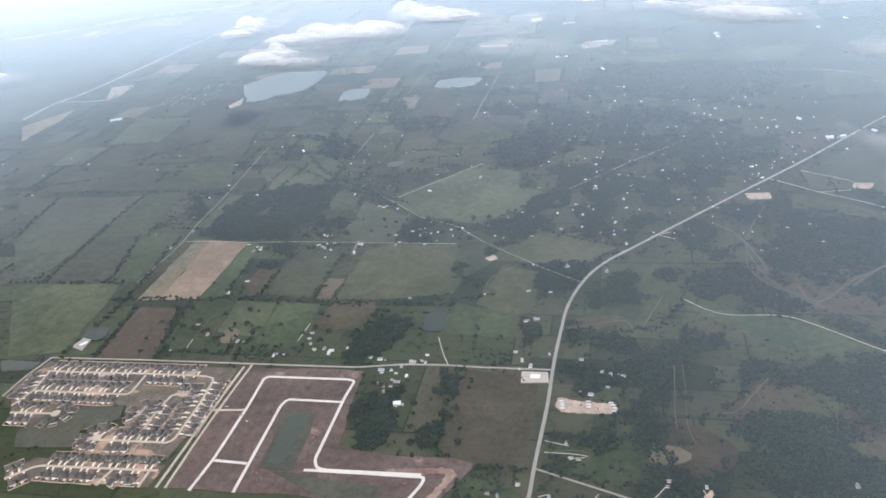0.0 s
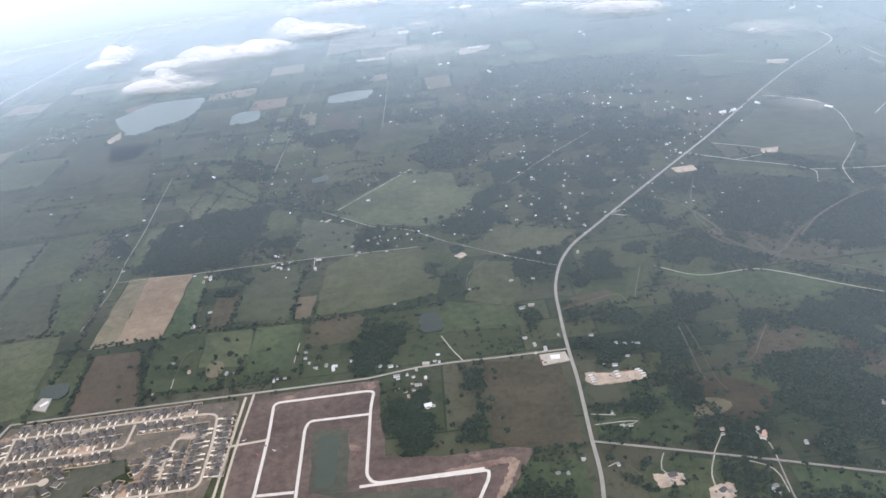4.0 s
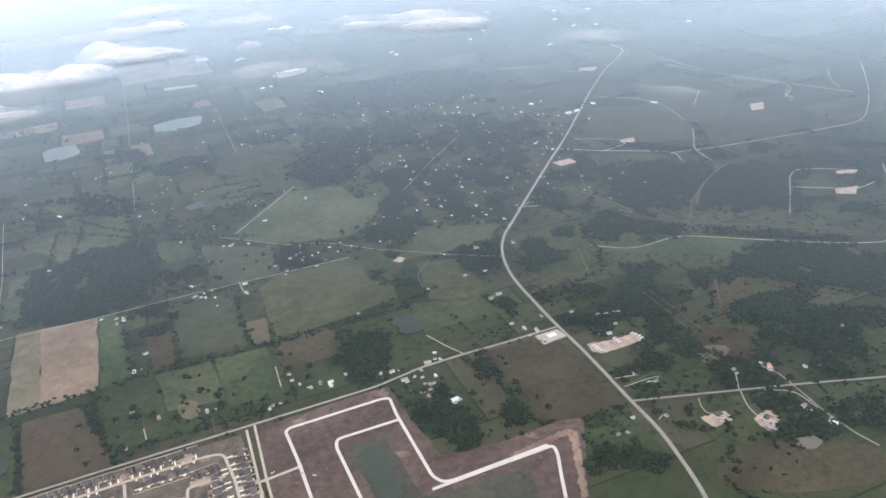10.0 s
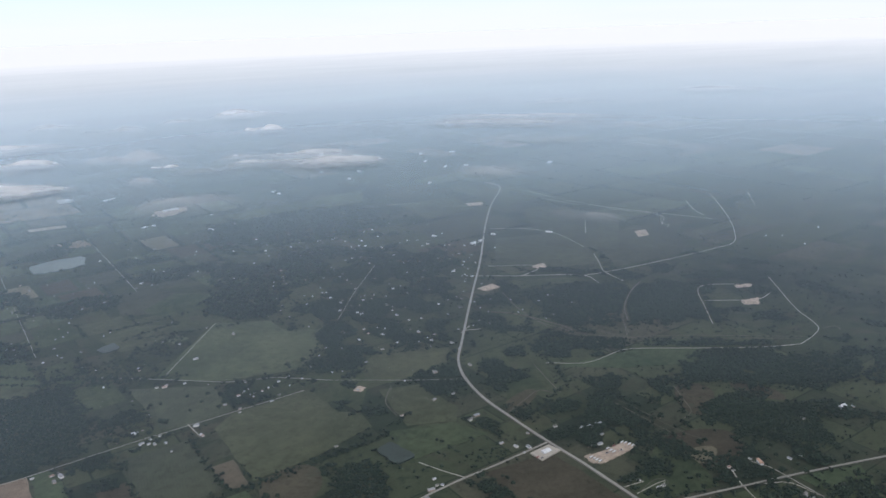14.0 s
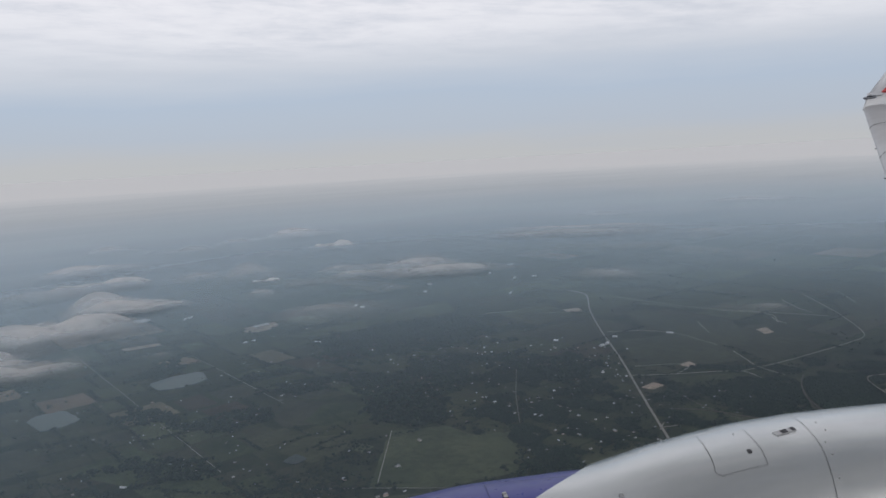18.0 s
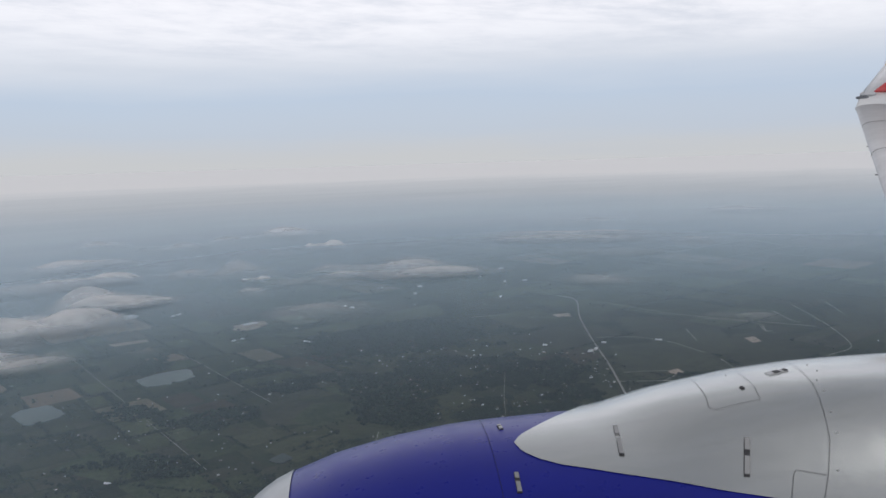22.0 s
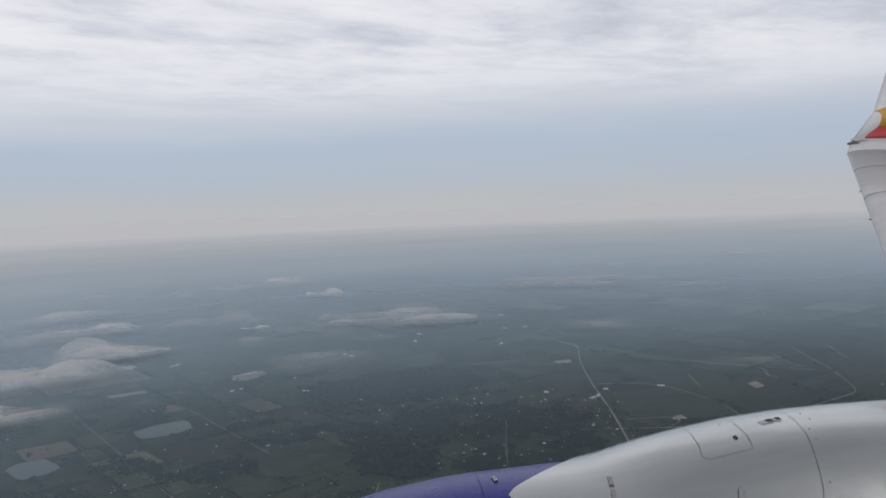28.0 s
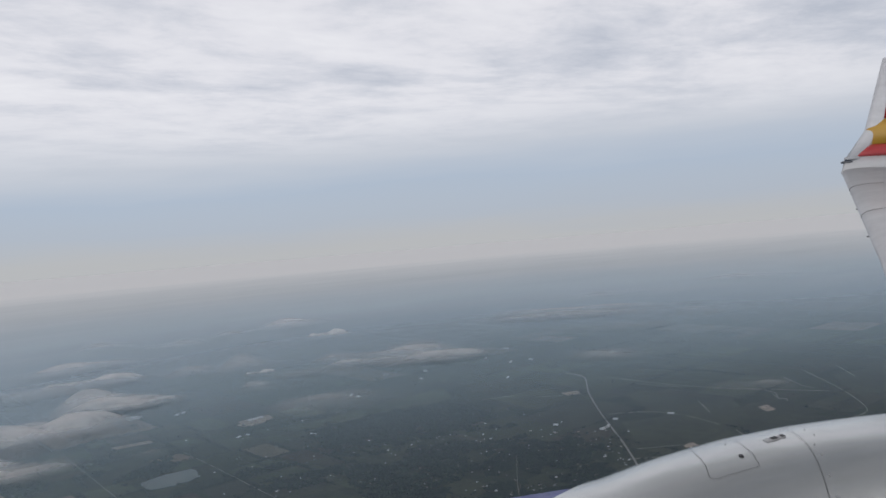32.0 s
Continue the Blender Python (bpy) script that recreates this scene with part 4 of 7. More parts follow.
wood(0.92, ((-135.0, 202.4), (-134.1, 236.5), (-121.2, 242.5), (-104.4, 244.3), (-99.5, 244.4), (-98.4, 214.8), (-103.7, 201.7), (-117.9, 200.7)))
wood(0.95, ((-64.1, 155.8), (-51.5, 161.5), (-52.5, 144.6), (-60.9, 137.0), (-65.6, 138.8), (-66.3, 147.5)))
wood(0.5, ((-55.8, 133.7), (-37.4, 137.8), (-36.0, 125.5), (-37.8, 111.7), (-56.2, 109.2), (-57.8, 121.0)))
wood(0.7, ((-53.9, 134.1), (-47.6, 131.8), (-46.1, 117.7), (-49.7, 107.3), (-56.2, 109.5)))
wood(0.92, ((37.8, 206.1), (47.4, 220.6), (70.8, 212.3), (78.1, 200.0), (71.1, 193.2), (58.1, 185.2), (45.6, 178.8), (35.5, 183.4), (34.7, 196.1)))
wood(0.92, ((68.1, 190.7), (81.1, 198.5), (93.8, 190.2), (88.7, 180.9), (76.3, 176.8), (65.2, 167.6), (58.4, 169.1), (60.2, 179.8)))
wood(0.8, ((72.7, 168.2), (82.4, 170.4), (76.3, 159.1), (69.4, 160.3)))
wood(0.55, ((15.2, 210.9), (31.2, 227.0), (44.3, 227.9), (24.8, 192.5), (14.0, 192.3), (3.3, 191.7)))
wood(0.72, ((17.1, 185.1), (29.0, 188.1), (34.8, 178.8), (40.8, 170.6), (36.5, 163.7), (27.0, 164.2), (19.1, 171.2), (14.4, 176.9)))
wood(0.85, ((36.7, 143.4), (49.8, 149.1), (66.9, 136.9), (52.8, 119.9), (44.3, 124.9), (40.9, 132.1), (34.4, 137.7)))
wood(0.62, ((5.6, 159.3), (19.2, 155.5), (23.4, 146.5), (28.3, 141.6), (19.4, 129.7), (8.8, 130.3), (-1.3, 134.7), (-5.7, 146.8)))
wood(0.95, ((24.1, 126.9), (34.1, 128.5), (38.4, 119.0), (42.6, 108.9), (32.7, 96.9), (28.4, 104.0), (22.6, 108.1), (18.6, 115.3), (19.4, 121.6)))
wood(0.66, ((1.7, 141.2), (7.9, 131.2), (7.1, 120.0), (6.6, 112.0), (-0.3, 112.2), (-0.6, 125.1), (1.0, 133.8)))
wood(0.6, ((1.5, 107.7), (11.5, 107.9), (8.7, 101.9), (1.7, 103.5)))
wood(0.75, ((-34.2, 98.7), (-19.4, 98.2), (-19.9, 90.0), (-38.2, 96.1)))
wood(0.5, ((0.1, 183.1), (13.6, 193.3), (20.2, 188.2), (6.6, 176.6), (-3.5, 173.7)))
wood(0.62, ((-11.9, 149.3), (-5.0, 152.1), (-4.4, 138.4), (-8.9, 132.8), (-13.8, 137.1)))
wood(0.55, ((2.2, 182.2), (-10.8, 173.3), (-11.1, 163.6), (-2.3, 166.4), (5.5, 169.9)))
wood(0.45, ((-10.4, 98.6), (-18.0, 101.2), (-21.3, 91.8), (-15.0, 89.7)))
wood(0.6, ((13.5, 109.4), (21.6, 107.5), (14.9, 98.8), (9.2, 100.8)))
wood(0.6, ((25.5, 105.1), (32.1, 96.2), (28.3, 91.6), (19.6, 95.5)))
wood(0.5, ((-36.4, 157.6), (-21.6, 158.8), (-21.0, 147.5), (-29.3, 143.0), (-36.0, 148.1)))
wood(0.6, ((-42.0, 179.6), (-37.7, 177.8), (-37.8, 163.8), (-43.1, 163.0), (-47.4, 170.7)))
wood(0.62, ((-48.3, 198.3), (-41.3, 205.2), (-41.9, 186.4), (-46.0, 183.0), (-48.0, 189.7)))
wood(0.6, ((-64.9, 214.7), (-43.7, 206.2), (-33.4, 197.7), (-38.6, 188.6), (-46.6, 198.8), (-66.1, 200.3)))
wood(0.75, ((-26.0, 186.9), (-11.6, 188.2), (-11.4, 177.1), (-17.5, 169.5), (-24.2, 175.6)))
wood(0.5, ((-106.8, 197.9), (-99.2, 198.1), (-98.4, 183.5), (-105.2, 183.8)))
wood(0.45, ((-98.1, 213.8), (-83.5, 219.5), (-82.2, 196.2), (-94.5, 196.2)))
wood(0.66, ((-35.6, 242.8), (-23.8, 233.4), (-12.1, 257.6), (23.3, 302.0), (53.9, 284.5), (48.1, 260.1), (17.0, 225.6), (-1.1, 199.1), (-7.0, 202.6), (-15.6, 206.5), (-31.8, 205.2), (-32.1, 220.9)))
wood(0.72, ((-43.0, 210.1), (-26.4, 230.5), (-10.6, 218.1), (-15.9, 205.8), (-24.6, 206.2), (-34.3, 193.5), (-40.2, 204.7)))
wood(0.75, ((-51.5, 263.7), (-35.6, 254.1), (-6.2, 281.9), (21.3, 312.1), (4.7, 326.5), (-24.3, 307.3), (-45.7, 288.1)))
wood(0.95, ((-19.4, 361.7), (-6.1, 392.2), (47.5, 387.1), (70.0, 369.5), (58.9, 334.2), (35.5, 328.8), (5.5, 334.1), (-16.6, 350.1)))
wood(0.5, ((-64.6, 357.3), (-19.0, 344.4), (-20.3, 305.4), (-40.2, 294.3), (-53.1, 306.5)))
wood(0.45, ((-20.9, 324.1), (34.7, 322.6), (54.1, 319.3), (44.6, 286.4), (15.1, 272.0), (-17.6, 288.2)))
wood(0.55, ((11.5, 278.3), (43.6, 280.4), (50.0, 262.6), (31.4, 234.8), (11.7, 250.8)))
wood(0.5, ((-46.5, 270.1), (-17.3, 275.7), (11.7, 250.8), (25.5, 228.7), (9.0, 211.4), (-5.7, 216.1), (-22.5, 209.1), (-34.2, 226.2), (-30.0, 244.4)))
wood(0.35, ((-150.6, 297.8), (-123.5, 301.6), (-95.6, 272.2), (-101.6, 261.2), (-132.2, 269.9)))
wood(0.4, ((-153.3, 233.7), (-138.6, 240.2), (-133.1, 227.7), (-135.5, 214.5), (-139.7, 206.4)))
wood(0.45, ((-115.0, 421.3), (-73.5, 423.6), (-64.4, 376.7), (-100.7, 384.1)))
wood(0.4, ((-116.0, 339.5), (-83.8, 356.2), (-62.2, 339.1), (-69.7, 305.2), (-90.0, 297.3)))
wood(0.9, ((40.1, 143.2), (50.1, 144.9), (65.8, 131.1), (79.5, 123.2), (71.4, 112.1), (58.7, 113.5), (51.5, 124.5), (35.3, 136.3)))
wood(0.85, ((64.1, 196.7), (94.0, 196.0), (100.2, 183.6), (77.6, 160.9), (51.9, 174.4)))
wood(0.8, ((88.5, 155.7), (96.8, 152.5), (88.0, 144.5), (80.8, 147.2)))
wood(0.6, ((97.2, 193.6), (139.9, 194.4), (136.1, 179.6), (123.6, 173.2), (102.5, 185.5)))
wood(0.5, ((84.0, 129.3), (109.9, 131.0), (81.0, 113.4), (73.0, 119.2)))
wood(0.6, ((30.1, 126.8), (41.8, 125.7), (41.4, 108.3), (32.5, 105.3), (24.4, 117.3)))
hedge(((-141.6, 163.6), (-116.9, 164.9), (-100.1, 165.0), (-77.3, 164.5), (-60.5, 165.6), (-43.7, 167.1), (-33.5, 169.6)))
hedge(((-77.3, 163.2), (-60.7, 164.0), (-43.3, 165.2)))
hedge(((-231.0, 237.6), (-174.3, 239.1), (-138.3, 239.7)))
hedge(((-210.0, 234.3), (-203.7, 201.4)))
hedge(((-174.5, 236.1), (-173.1, 203.6), (-170.7, 173.0)))
hedge(((-156.6, 203.0), (-148.5, 172.8)))
hedge(((-181.1, 171.5), (-144.5, 172.7)))
hedge(((-141.3, 201.6), (-137.8, 160.1), (-138.8, 136.3)))
hedge(((-131.8, 160.1), (-129.7, 136.0)))
hedge(((-119.2, 160.1), (-112.7, 136.4)))
hedge(((-127.5, 263.6), (-130.3, 214.2)))
hedge(((-122.1, 322.3), (-120.3, 262.9), (-122.8, 239.1)))
hedge(((-165.4, 338.7), (-151.1, 271.7)))
hedge(((-177.9, 294.1), (-202.2, 270.4)))
hedge(((-204.2, 253.0), (-228.1, 243.8)))
hedge(((-125.1, 263.3), (-95.3, 239.6), (-72.3, 228.6)))
hedge(((-75.9, 264.4), (-44.9, 256.0)))
hedge(((-110.4, 198.4), (-108.5, 165.7)))
hedge(((-98.6, 182.1), (-98.5, 167.4)))
hedge(((-82.3, 191.2), (-82.1, 165.9)))
hedge(((-116.8, 163.9), (-114.7, 140.4)))
hedge(((-123.2, 313.7), (-126.4, 277.6), (-144.5, 298.0)))
hedge(((-79.0, 266.4), (-60.4, 270.5)))
hedge(((-126.4, 277.6), (-105.8, 252.2), (-81.6, 234.0)))
hedge(((-43.3, 208.2), (-64.8, 215.5)))
hedge(((-24.5, 234.8), (-43.0, 210.1)))
hedge(((-31.1, 107.4), (-19.2, 107.6)))
hedge(((-15.9, 108.5), (-4.6, 105.2)))
hedge(((15.7, 180.2), (8.4, 158.7), (0.9, 155.6)))
hedge(((0.7, 155.1), (-9.7, 151.2)))
hedge(((28.1, 141.7), (40.6, 131.6), (50.5, 117.1)))
hedge(((-37.7, 111.3), (-31.1, 107.4)))
hedge(((-37.1, 138.8), (-37.7, 111.3)))
hedge(((-1.3, 134.7), (-4.8, 114.2)))
hedge(((-1.8, 196.9), (-24.4, 207.0)))
hedge(((48.6, 224.0), (86.6, 202.2)))
hedge(((22.5, 189.3), (38.4, 207.4)))
hedge(((58.8, 193.9), (79.7, 207.0)))
hedge(((26.5, 179.6), (87.7, 131.6)))

rng = np.random.default_rng(7)


ROAD_PTS = np.array([(*(a + (b - a) * k), w / 2) for _, w, line in ROAD_LINES for a, b in zip(line, line[1:]) for k in np.linspace(0, 1, max(2, int(np.linalg.norm(b - a) / 1.5)))])


def free(q, margin=0.9):
    """Places clear of roads, yards and water."""
    ok = np.ones(len(q), bool)
    for pts in KEEP_CLEAR:
        ok &= ~inside(pts, q)
    for i in range(0, len(q), 2000):
        s = q[i:i + 2000]
        d = np.hypot(s[:, None, 0] - ROAD_PTS[None, :, 0], s[:, None, 1] - ROAD_PTS[None, :, 1]) - ROAD_PTS[None, :, 2]
        ok[i:i + 2000] &= d.min(1) > margin
    return ok


def clumped(q, scale, cut):
    return np.array([noise.noise(Vector((x * scale, y * scale, 3.1))) for x, y in q]) > cut


ICO_V, ICO_F = None, None


def ico():
    bm = bmesh.new()
    bmesh.ops.create_icosphere(bm, subdivisions=1, radius=1.0)
    bm.verts.ensure_lookup_table()
    v = np.array([x.co[:] for x in bm.verts])
    f = np.array([[x.index for x in y.verts] for y in bm.faces])
    bm.free()
    return v, f


ICO_V, ICO_F = ico()


def crown_arrays(q, size, clumps):
    """Crowns at the places q: each of several uneven clumps."""
    n = len(q) * clumps
    base = np.repeat(np.c_[q, np.zeros(len(q))], clumps, 0)
    s = np.repeat(size, clumps)
    off = rng.normal(0, 1, (n, 3)) * np.array((0.32, 0.32, 0.12)) + np.array((0, 0, 0.48))
    rad = rng.uniform(0.26, 0.46, n)
    v = ICO_V[None] * rng.uniform(0.72, 1.25, (n, len(ICO_V), 1)) * np.array((1, 1, 0.7)) * (rad * s)[:, None, None] + (base + off * s[:, None])[:, None]
    v[..., 2] = np.maximum(v[..., 2], 0.02)
    f = ICO_F[None] + (np.arange(n) * len(ICO_V))[:, None, None]
    return v.reshape(-1, 3), f.reshape(-1, 3)


def stand(name, label, q, size, clumps):
    if len(q) < 3:
        return
    v, f = crown_arrays(q, size, clumps)
    tagged(new(name, quick_mesh(name, v, f, MAT["leaf"])), label, "trees", kind="stuff")


def clear_of_homes(q, margin):
    """Places with a small clearing about each home, opened towards the south."""
    ok = np.ones(len(q), bool)
    h = np.array(HOMES) - (0.3, 0.8)
    for i in range(0, len(q), 2000):
        g = q[i:i + 2000]
        ok[i:i + 2000] = np.hypot(g[:, None, 0] - h[None, :, 0], g[:, None, 1] - h[None, :, 1]).min(1) > margin
    return ok


def ragged(pts, per_unit, reach):
    """Places in an outline whose edge wanders in and out."""
    p = np.array(pts)
    lo, hi = p.min(0) - reach, p.max(0) + reach
    q = rng.uniform(lo, hi, (int(np.prod(hi - lo) * per_unit), 2))
    off = np.array([(noise.noise(Vector((x * 0.14, y * 0.14, 5.0))) + 0.6 * noise.noise(Vector((x * 0.45, y * 0.45, 1.0))),
                     noise.noise(Vector((x * 0.14, y * 0.14, 9.0))) + 0.6 * noise.noise(Vector((x * 0.45, y * 0.45, 7.0)))) for x, y in q])
    return q[inside(pts, q + off * reach)]


def make_woods():
    for density, pts in WOODS:
        far = np.array(pts)[:, 1].mean() > 260
        q = ragged(pts, 0.9 if far else 5.2, 7.0 if far else 4.5)
        if density < 0.85:
            # thickets with open glades between them; the thinner the wood, the more glades
            q = q[clumped(q, 0.05 if far else 0.085, 0.42 - 0.75 * density)]
        else:
            q = q[clumped(q, 0.13, -0.58)]
        q = q[free(q)]
        q = q[clear_of_homes(q, 2.0 if far else 1.2)]
        size = rng.uniform(0.45, 0.9, len(q)) * (2.1 if far else 0.95)
        stand("woodland", "dense dark green woodland with an uneven edge" if density > 0.7 else "loose dark green stand of trees among clearings", q, size, 2)
    for pts in HEDGES:
        line = smooth_line(pts, 1.0)
        q = np.repeat(np.array(line), 2, 0) + rng.normal(0, 0.45, (2 * len(line), 2))
        ok = rng.uniform(0, 1, len(q)) < 0.75
        q = q[ok]
        q = q[free(q, 0.3)]
        stand("hedgerow", "dark uneven hedgerow of trees between fields", q, rng.uniform(0.45, 1.0, len(q)), 3)
    # field boundaries farther off, square with the farm roads
    rows = []
    for p, e in PATCH_HEDGES:
        p, e = np.array(p), np.array(e)
        k = max(4, int(np.linalg.norm(e - p) * 1.3))
        q = p + (e - p) * np.linspace(0, 1, k)[:, None]
        rows.append(q + rng.normal(0, 0.3, q.shape))
    q = np.concatenate(rows)
    q = q[(rng.uniform(0, 1, len(q)) < 0.8) & free(q, 0.3)]
    for pts in FIELD_OUTLINES:
        q = q[~inside(pts, q)]
    stand("hedgerow", "distant dark hedgerows dividing the fields", q, rng.uniform(0.6, 1.2, len(q)), 2)
    # loose trees over the open country
    open_fields = [p for p in FIELD_OUTLINES]
    for x0, y0, x1, y1, per, cut in ((-16, 60, 130, 240, 2.4, 0.44), (-16, 60, 150, 260, 0.12, 0.1), (-180, 100, -20, 260, 0.5, 0.42), (-180, 100, -20, 260, 0.06, 0.1), (-230, 260, 60, 440, 0.05, 0.24), (-320, 400, 60, 760, 0.05, 0.3), (60, 330, 480, 760, 0.05, 0.36), (110, 200, 420, 420, 0.02, 0.36), (150, 90, 330, 300, 0.05, 0.36)):
        q = rng.uniform((x0, y0), (x1, y1), (int((x1 - x0) * (y1 - y0) * per), 2))
        q = q[clumped(q, 0.075 if per > 1 else 0.05, cut - 0.2)]
        q = q[free(q)]
        for pts in open_fields:
            q = q[~inside(pts, q)]
        stand("scattered_trees", "scattered dark green trees and thickets over pasture", q, rng.uniform(0.42, 0.95, len(q)) * (1.6 if y0 > 250 else 1), 2 if y0 > 250 else 3)


# ---- houses ----
def hip_roof(bm, w, d, z, h, over=0.12, hip=0.9):
    w, d = w / 2 + over, d / 2 + over
    ridge = max(0.05, w - d * hip)
    v = [bm.verts.new(c) for c in ((-w, -d, z), (w, -d, z), (w, d, z), (-w, d, z), (-ridge, 0, z + h), (ridge, 0, z + h))]
    for f in ((0, 1, 5, 4), (2, 3, 4, 5), (1, 2, 5), (3, 0, 4), (3, 2, 1, 0)):
        bm.faces.new([v[i] for i in f])


def tract_house(w, d, wing):
    h = thing("house", "brick tract house with a dark hipped shingle roof", "house", "houses of the estate")
    bm = bmesh.new()
    box(bm, -w / 2, -d / 2, 0, w / 2, d / 2, 0.5)
    box(bm, wing * w * 0.22 - 0.38, -d / 2 - 0.35, 0, wing * w * 0.22 + 0.38, -d / 2, 0.5)
    part("wall", bm, MAT["wall"], h)
    bm = bmesh.new()
    hip_roof(bm, w, d, 0.5, 0.62)
    part("roof", bm, MAT["tract_roof"], h)
    bm = bmesh.new()
    hip_roof(bm, 0.76, 1.0, 0.5, 0.35)
    bmesh.ops.translate(bm, verts=bm.verts[:], vec=(wing * w * 0.22, -d / 2 - 0.25, 0.004))
    part("garage_roof", bm, MAT["tract_roof"], h)
    bm = bmesh.new()
    box(bm, wing * w * 0.22 - 0.17, -d / 2 - 2.0, 0, wing * w * 0.22 + 0.17, -d / 2 - 0.37, 0.19)
    box(bm, -wing * w * 0.1 - 0.05, -d / 2 - 1.2, 0, -wing * w * 0.1 + 0.05, -d / 2 - 0.02, 0.17)
    part("driveway", bm, MAT["drive"], h, "pale concrete driveway")
    bm = bmesh.new()
    for x0, y0, x1, y1 in ((-0.93, d / 2 - 0.3, -0.90, d / 2 + 1.0), (0.90, d / 2 - 0.3, 0.93, d / 2 + 1.0), (-0.90, d / 2 + 0.97, 0.90, d / 2 + 1.0)):
        box(bm, x0, y0, 0, x1, y1, 0.3)
    part("fence", bm, MAT["fence"], h, "weathered wooden yard fence")
    bm = bmesh.new()
    box(bm, -wing * w * 0.2 - 0.3, d / 2, 0, -wing * w * 0.2 + 0.25, d / 2 + 0.35, 0.18)
    part("patio", bm, MAT["drive"], h, "small pale concrete patio")
    bm = bmesh.new()
    box(bm, wing * w * 0.22 - 0.3, -d / 2 - 0.37, 0.02, wing * w * 0.22 + 0.3, -d / 2 - 0.35, 0.36)
    part("garage_door", bm, MAT["white"], h, "white garage door")
    return h


def farm_house(w, d, h0, roof_h, hip, label, roof):
    h = thing("farmhouse", label, "house", "rural buildings")
    bm = bmesh.new()
    box(bm, -w / 2, -d / 2, 0, w / 2, d / 2, h0)
    part("wall", bm, MAT["wall"], h)
    bm = bmesh.new()
    hip_roof(bm, w, d, h0, roof_h, 0.1, hip)
    part("roof", bm, MAT[roof], h)
    bm = bmesh.new()
    box(bm, -0.14, -d / 2 - 0.02, 0.02, 0.14, -d / 2, h0 * 0.8)
    part("door", bm, MAT["white"], h)
    return h


TRACT = [tract_house(1.35, 1.1, 1), tract_house(1.45, 1.0, -1), tract_house(1.3, 1.2, 1), tract_house(1.4, 1.15, -1)]
FARM = [farm_house(2.2, 1.4, 0.55, 0.45, 0.1, "small rural house with a pale gabled roof", "farm_roof"), farm_house(1.7, 1.2, 0.5, 0.4, 0.9, "small rural bungalow with a hipped roof", "farm_roof"),
        farm_house(3.0, 1.6, 0.8, 0.35, 0.0, "long pale metal farm barn", "farm_roof"), farm_house(1.2, 0.9, 0.45, 0.25, 0.0, "small pale metal garden shed", "farm_roof")]
USED = {}


def put(protos, i, m):
    """The first time the prototype itself, then copies of it."""
    p = protos[i]
    if p.name not in USED:
        USED[p.name] = 1
        p.matrix_basis = m
        return p
    c = copy_thing(p, Matrix())
    c.matrix_basis = m
    return c


def lots(pts, side, start=1.3, pitch=1.9, setback=2.7, skip=()):
    """Houses along one side of a street; they face it."""
    a = 0.0
    line = [np.array(p, float) for p in pts]
    k = 0
    for p, q in zip(line, line[1:]):
        ln = np.linalg.norm(q - p)
        d = (q - p) / ln
        nrm = np.array((-d[1], d[0])) * side
        s = start
        while s < ln - 0.9:
            if k not in skip:
                at = p + d * s + nrm * setback
                face = math.degrees(math.atan2(-nrm[1], -nrm[0])) + 90
                put(TRACT, (k * 7 + int(abs(p[0]))) % 4, pose(at[0], at[1], 0, 0, 0, face + random.uniform(-1.5, 1.5)))
            s += pitch * random.uniform(0.95, 1.06)
            k += 1


def cul_de_sac(x, y, toward, count=6):
    """A round turning head with houses fanned about it, open towards the street."""
    bm = bmesh.new()
    bmesh.ops.create_cone(bm, cap_ends=True, segments=24, radius1=1.05, radius2=1.05, depth=0.34, matrix=Matrix.Translation((0, 0, 0.17)))
    ob = tagged(new("turning_head", mesh_of("turning_head", bm, MAT["tan_street"])), "round pale concrete turning head of a cul-de-sac", "road", kind="structure")
    ob.matrix_world = pose(x, y, 0)
    for k in range(count):
        a = toward + 180 + (k - (count - 1) / 2) * 250 / count
        put(TRACT, k % 4, pose(x + 3.3 * math.cos(radians(a)), y + 3.3 * math.sin(radians(a)), 0, 0, 0, a - 90))


def in_open_field(x, y):
    return any(inside(pts, np.array([(x, y)]))[0] for pts in FIELD_OUTLINES)


def farmsteads(rows):
    for x, y, big in rows:
        if not big and in_open_field(x, y):
            continue
        HOMES.append((x, y))
        i = random.choice((0, 1, 0, 1, 2) if big else (0, 0, 1, 1, 3))
        put(FARM, i, pose(x, y, 0, 0, 0, random.choice((0, 90, 180, 270)) + random.uniform(-12, 12)) @ Matrix.Diagonal((*([random.uniform(0.34, 0.52) if big else random.uniform(0.28, 0.46)] * 3), 1)))


farmsteads([(-48.4, 124.2, 1), (-83.2, 140.6, 1), (-109.3, 152.2, 1), (-81.0, 240.6, 1), (-65.6, 237.6, 1), (-49.7, 248.9, 1), (-65.2, 237.4, 1), (3.0, 251.5, 1), (-48.4, 139.5, 1), (-53.1, 130.3, 1), (-52.4, 128.5, 1), (-54.9, 131.4, 1), (-45.4, 139.7, 1), (-56.4, 140.2, 1), (-51.6, 132.8, 1), (-50.0, 132.1, 1), (-55.0, 136.1, 1), (-52.7, 136.2, 1), (-58.8, 140.7, 1), (-71.4, 143.6, 1), (-73.6, 143.0, 1), (-69.6, 141.8, 1), (-109.7, 194.1, 1), (-111.3, 192.5, 1), (-108.3, 167.8, 1), (-105.4, 174.7, 1), (-91.5, 197.4, 1), (-87.0, 189.3, 1), (-79.0, 192.6, 1), (-38.8, 190.1, 0)])
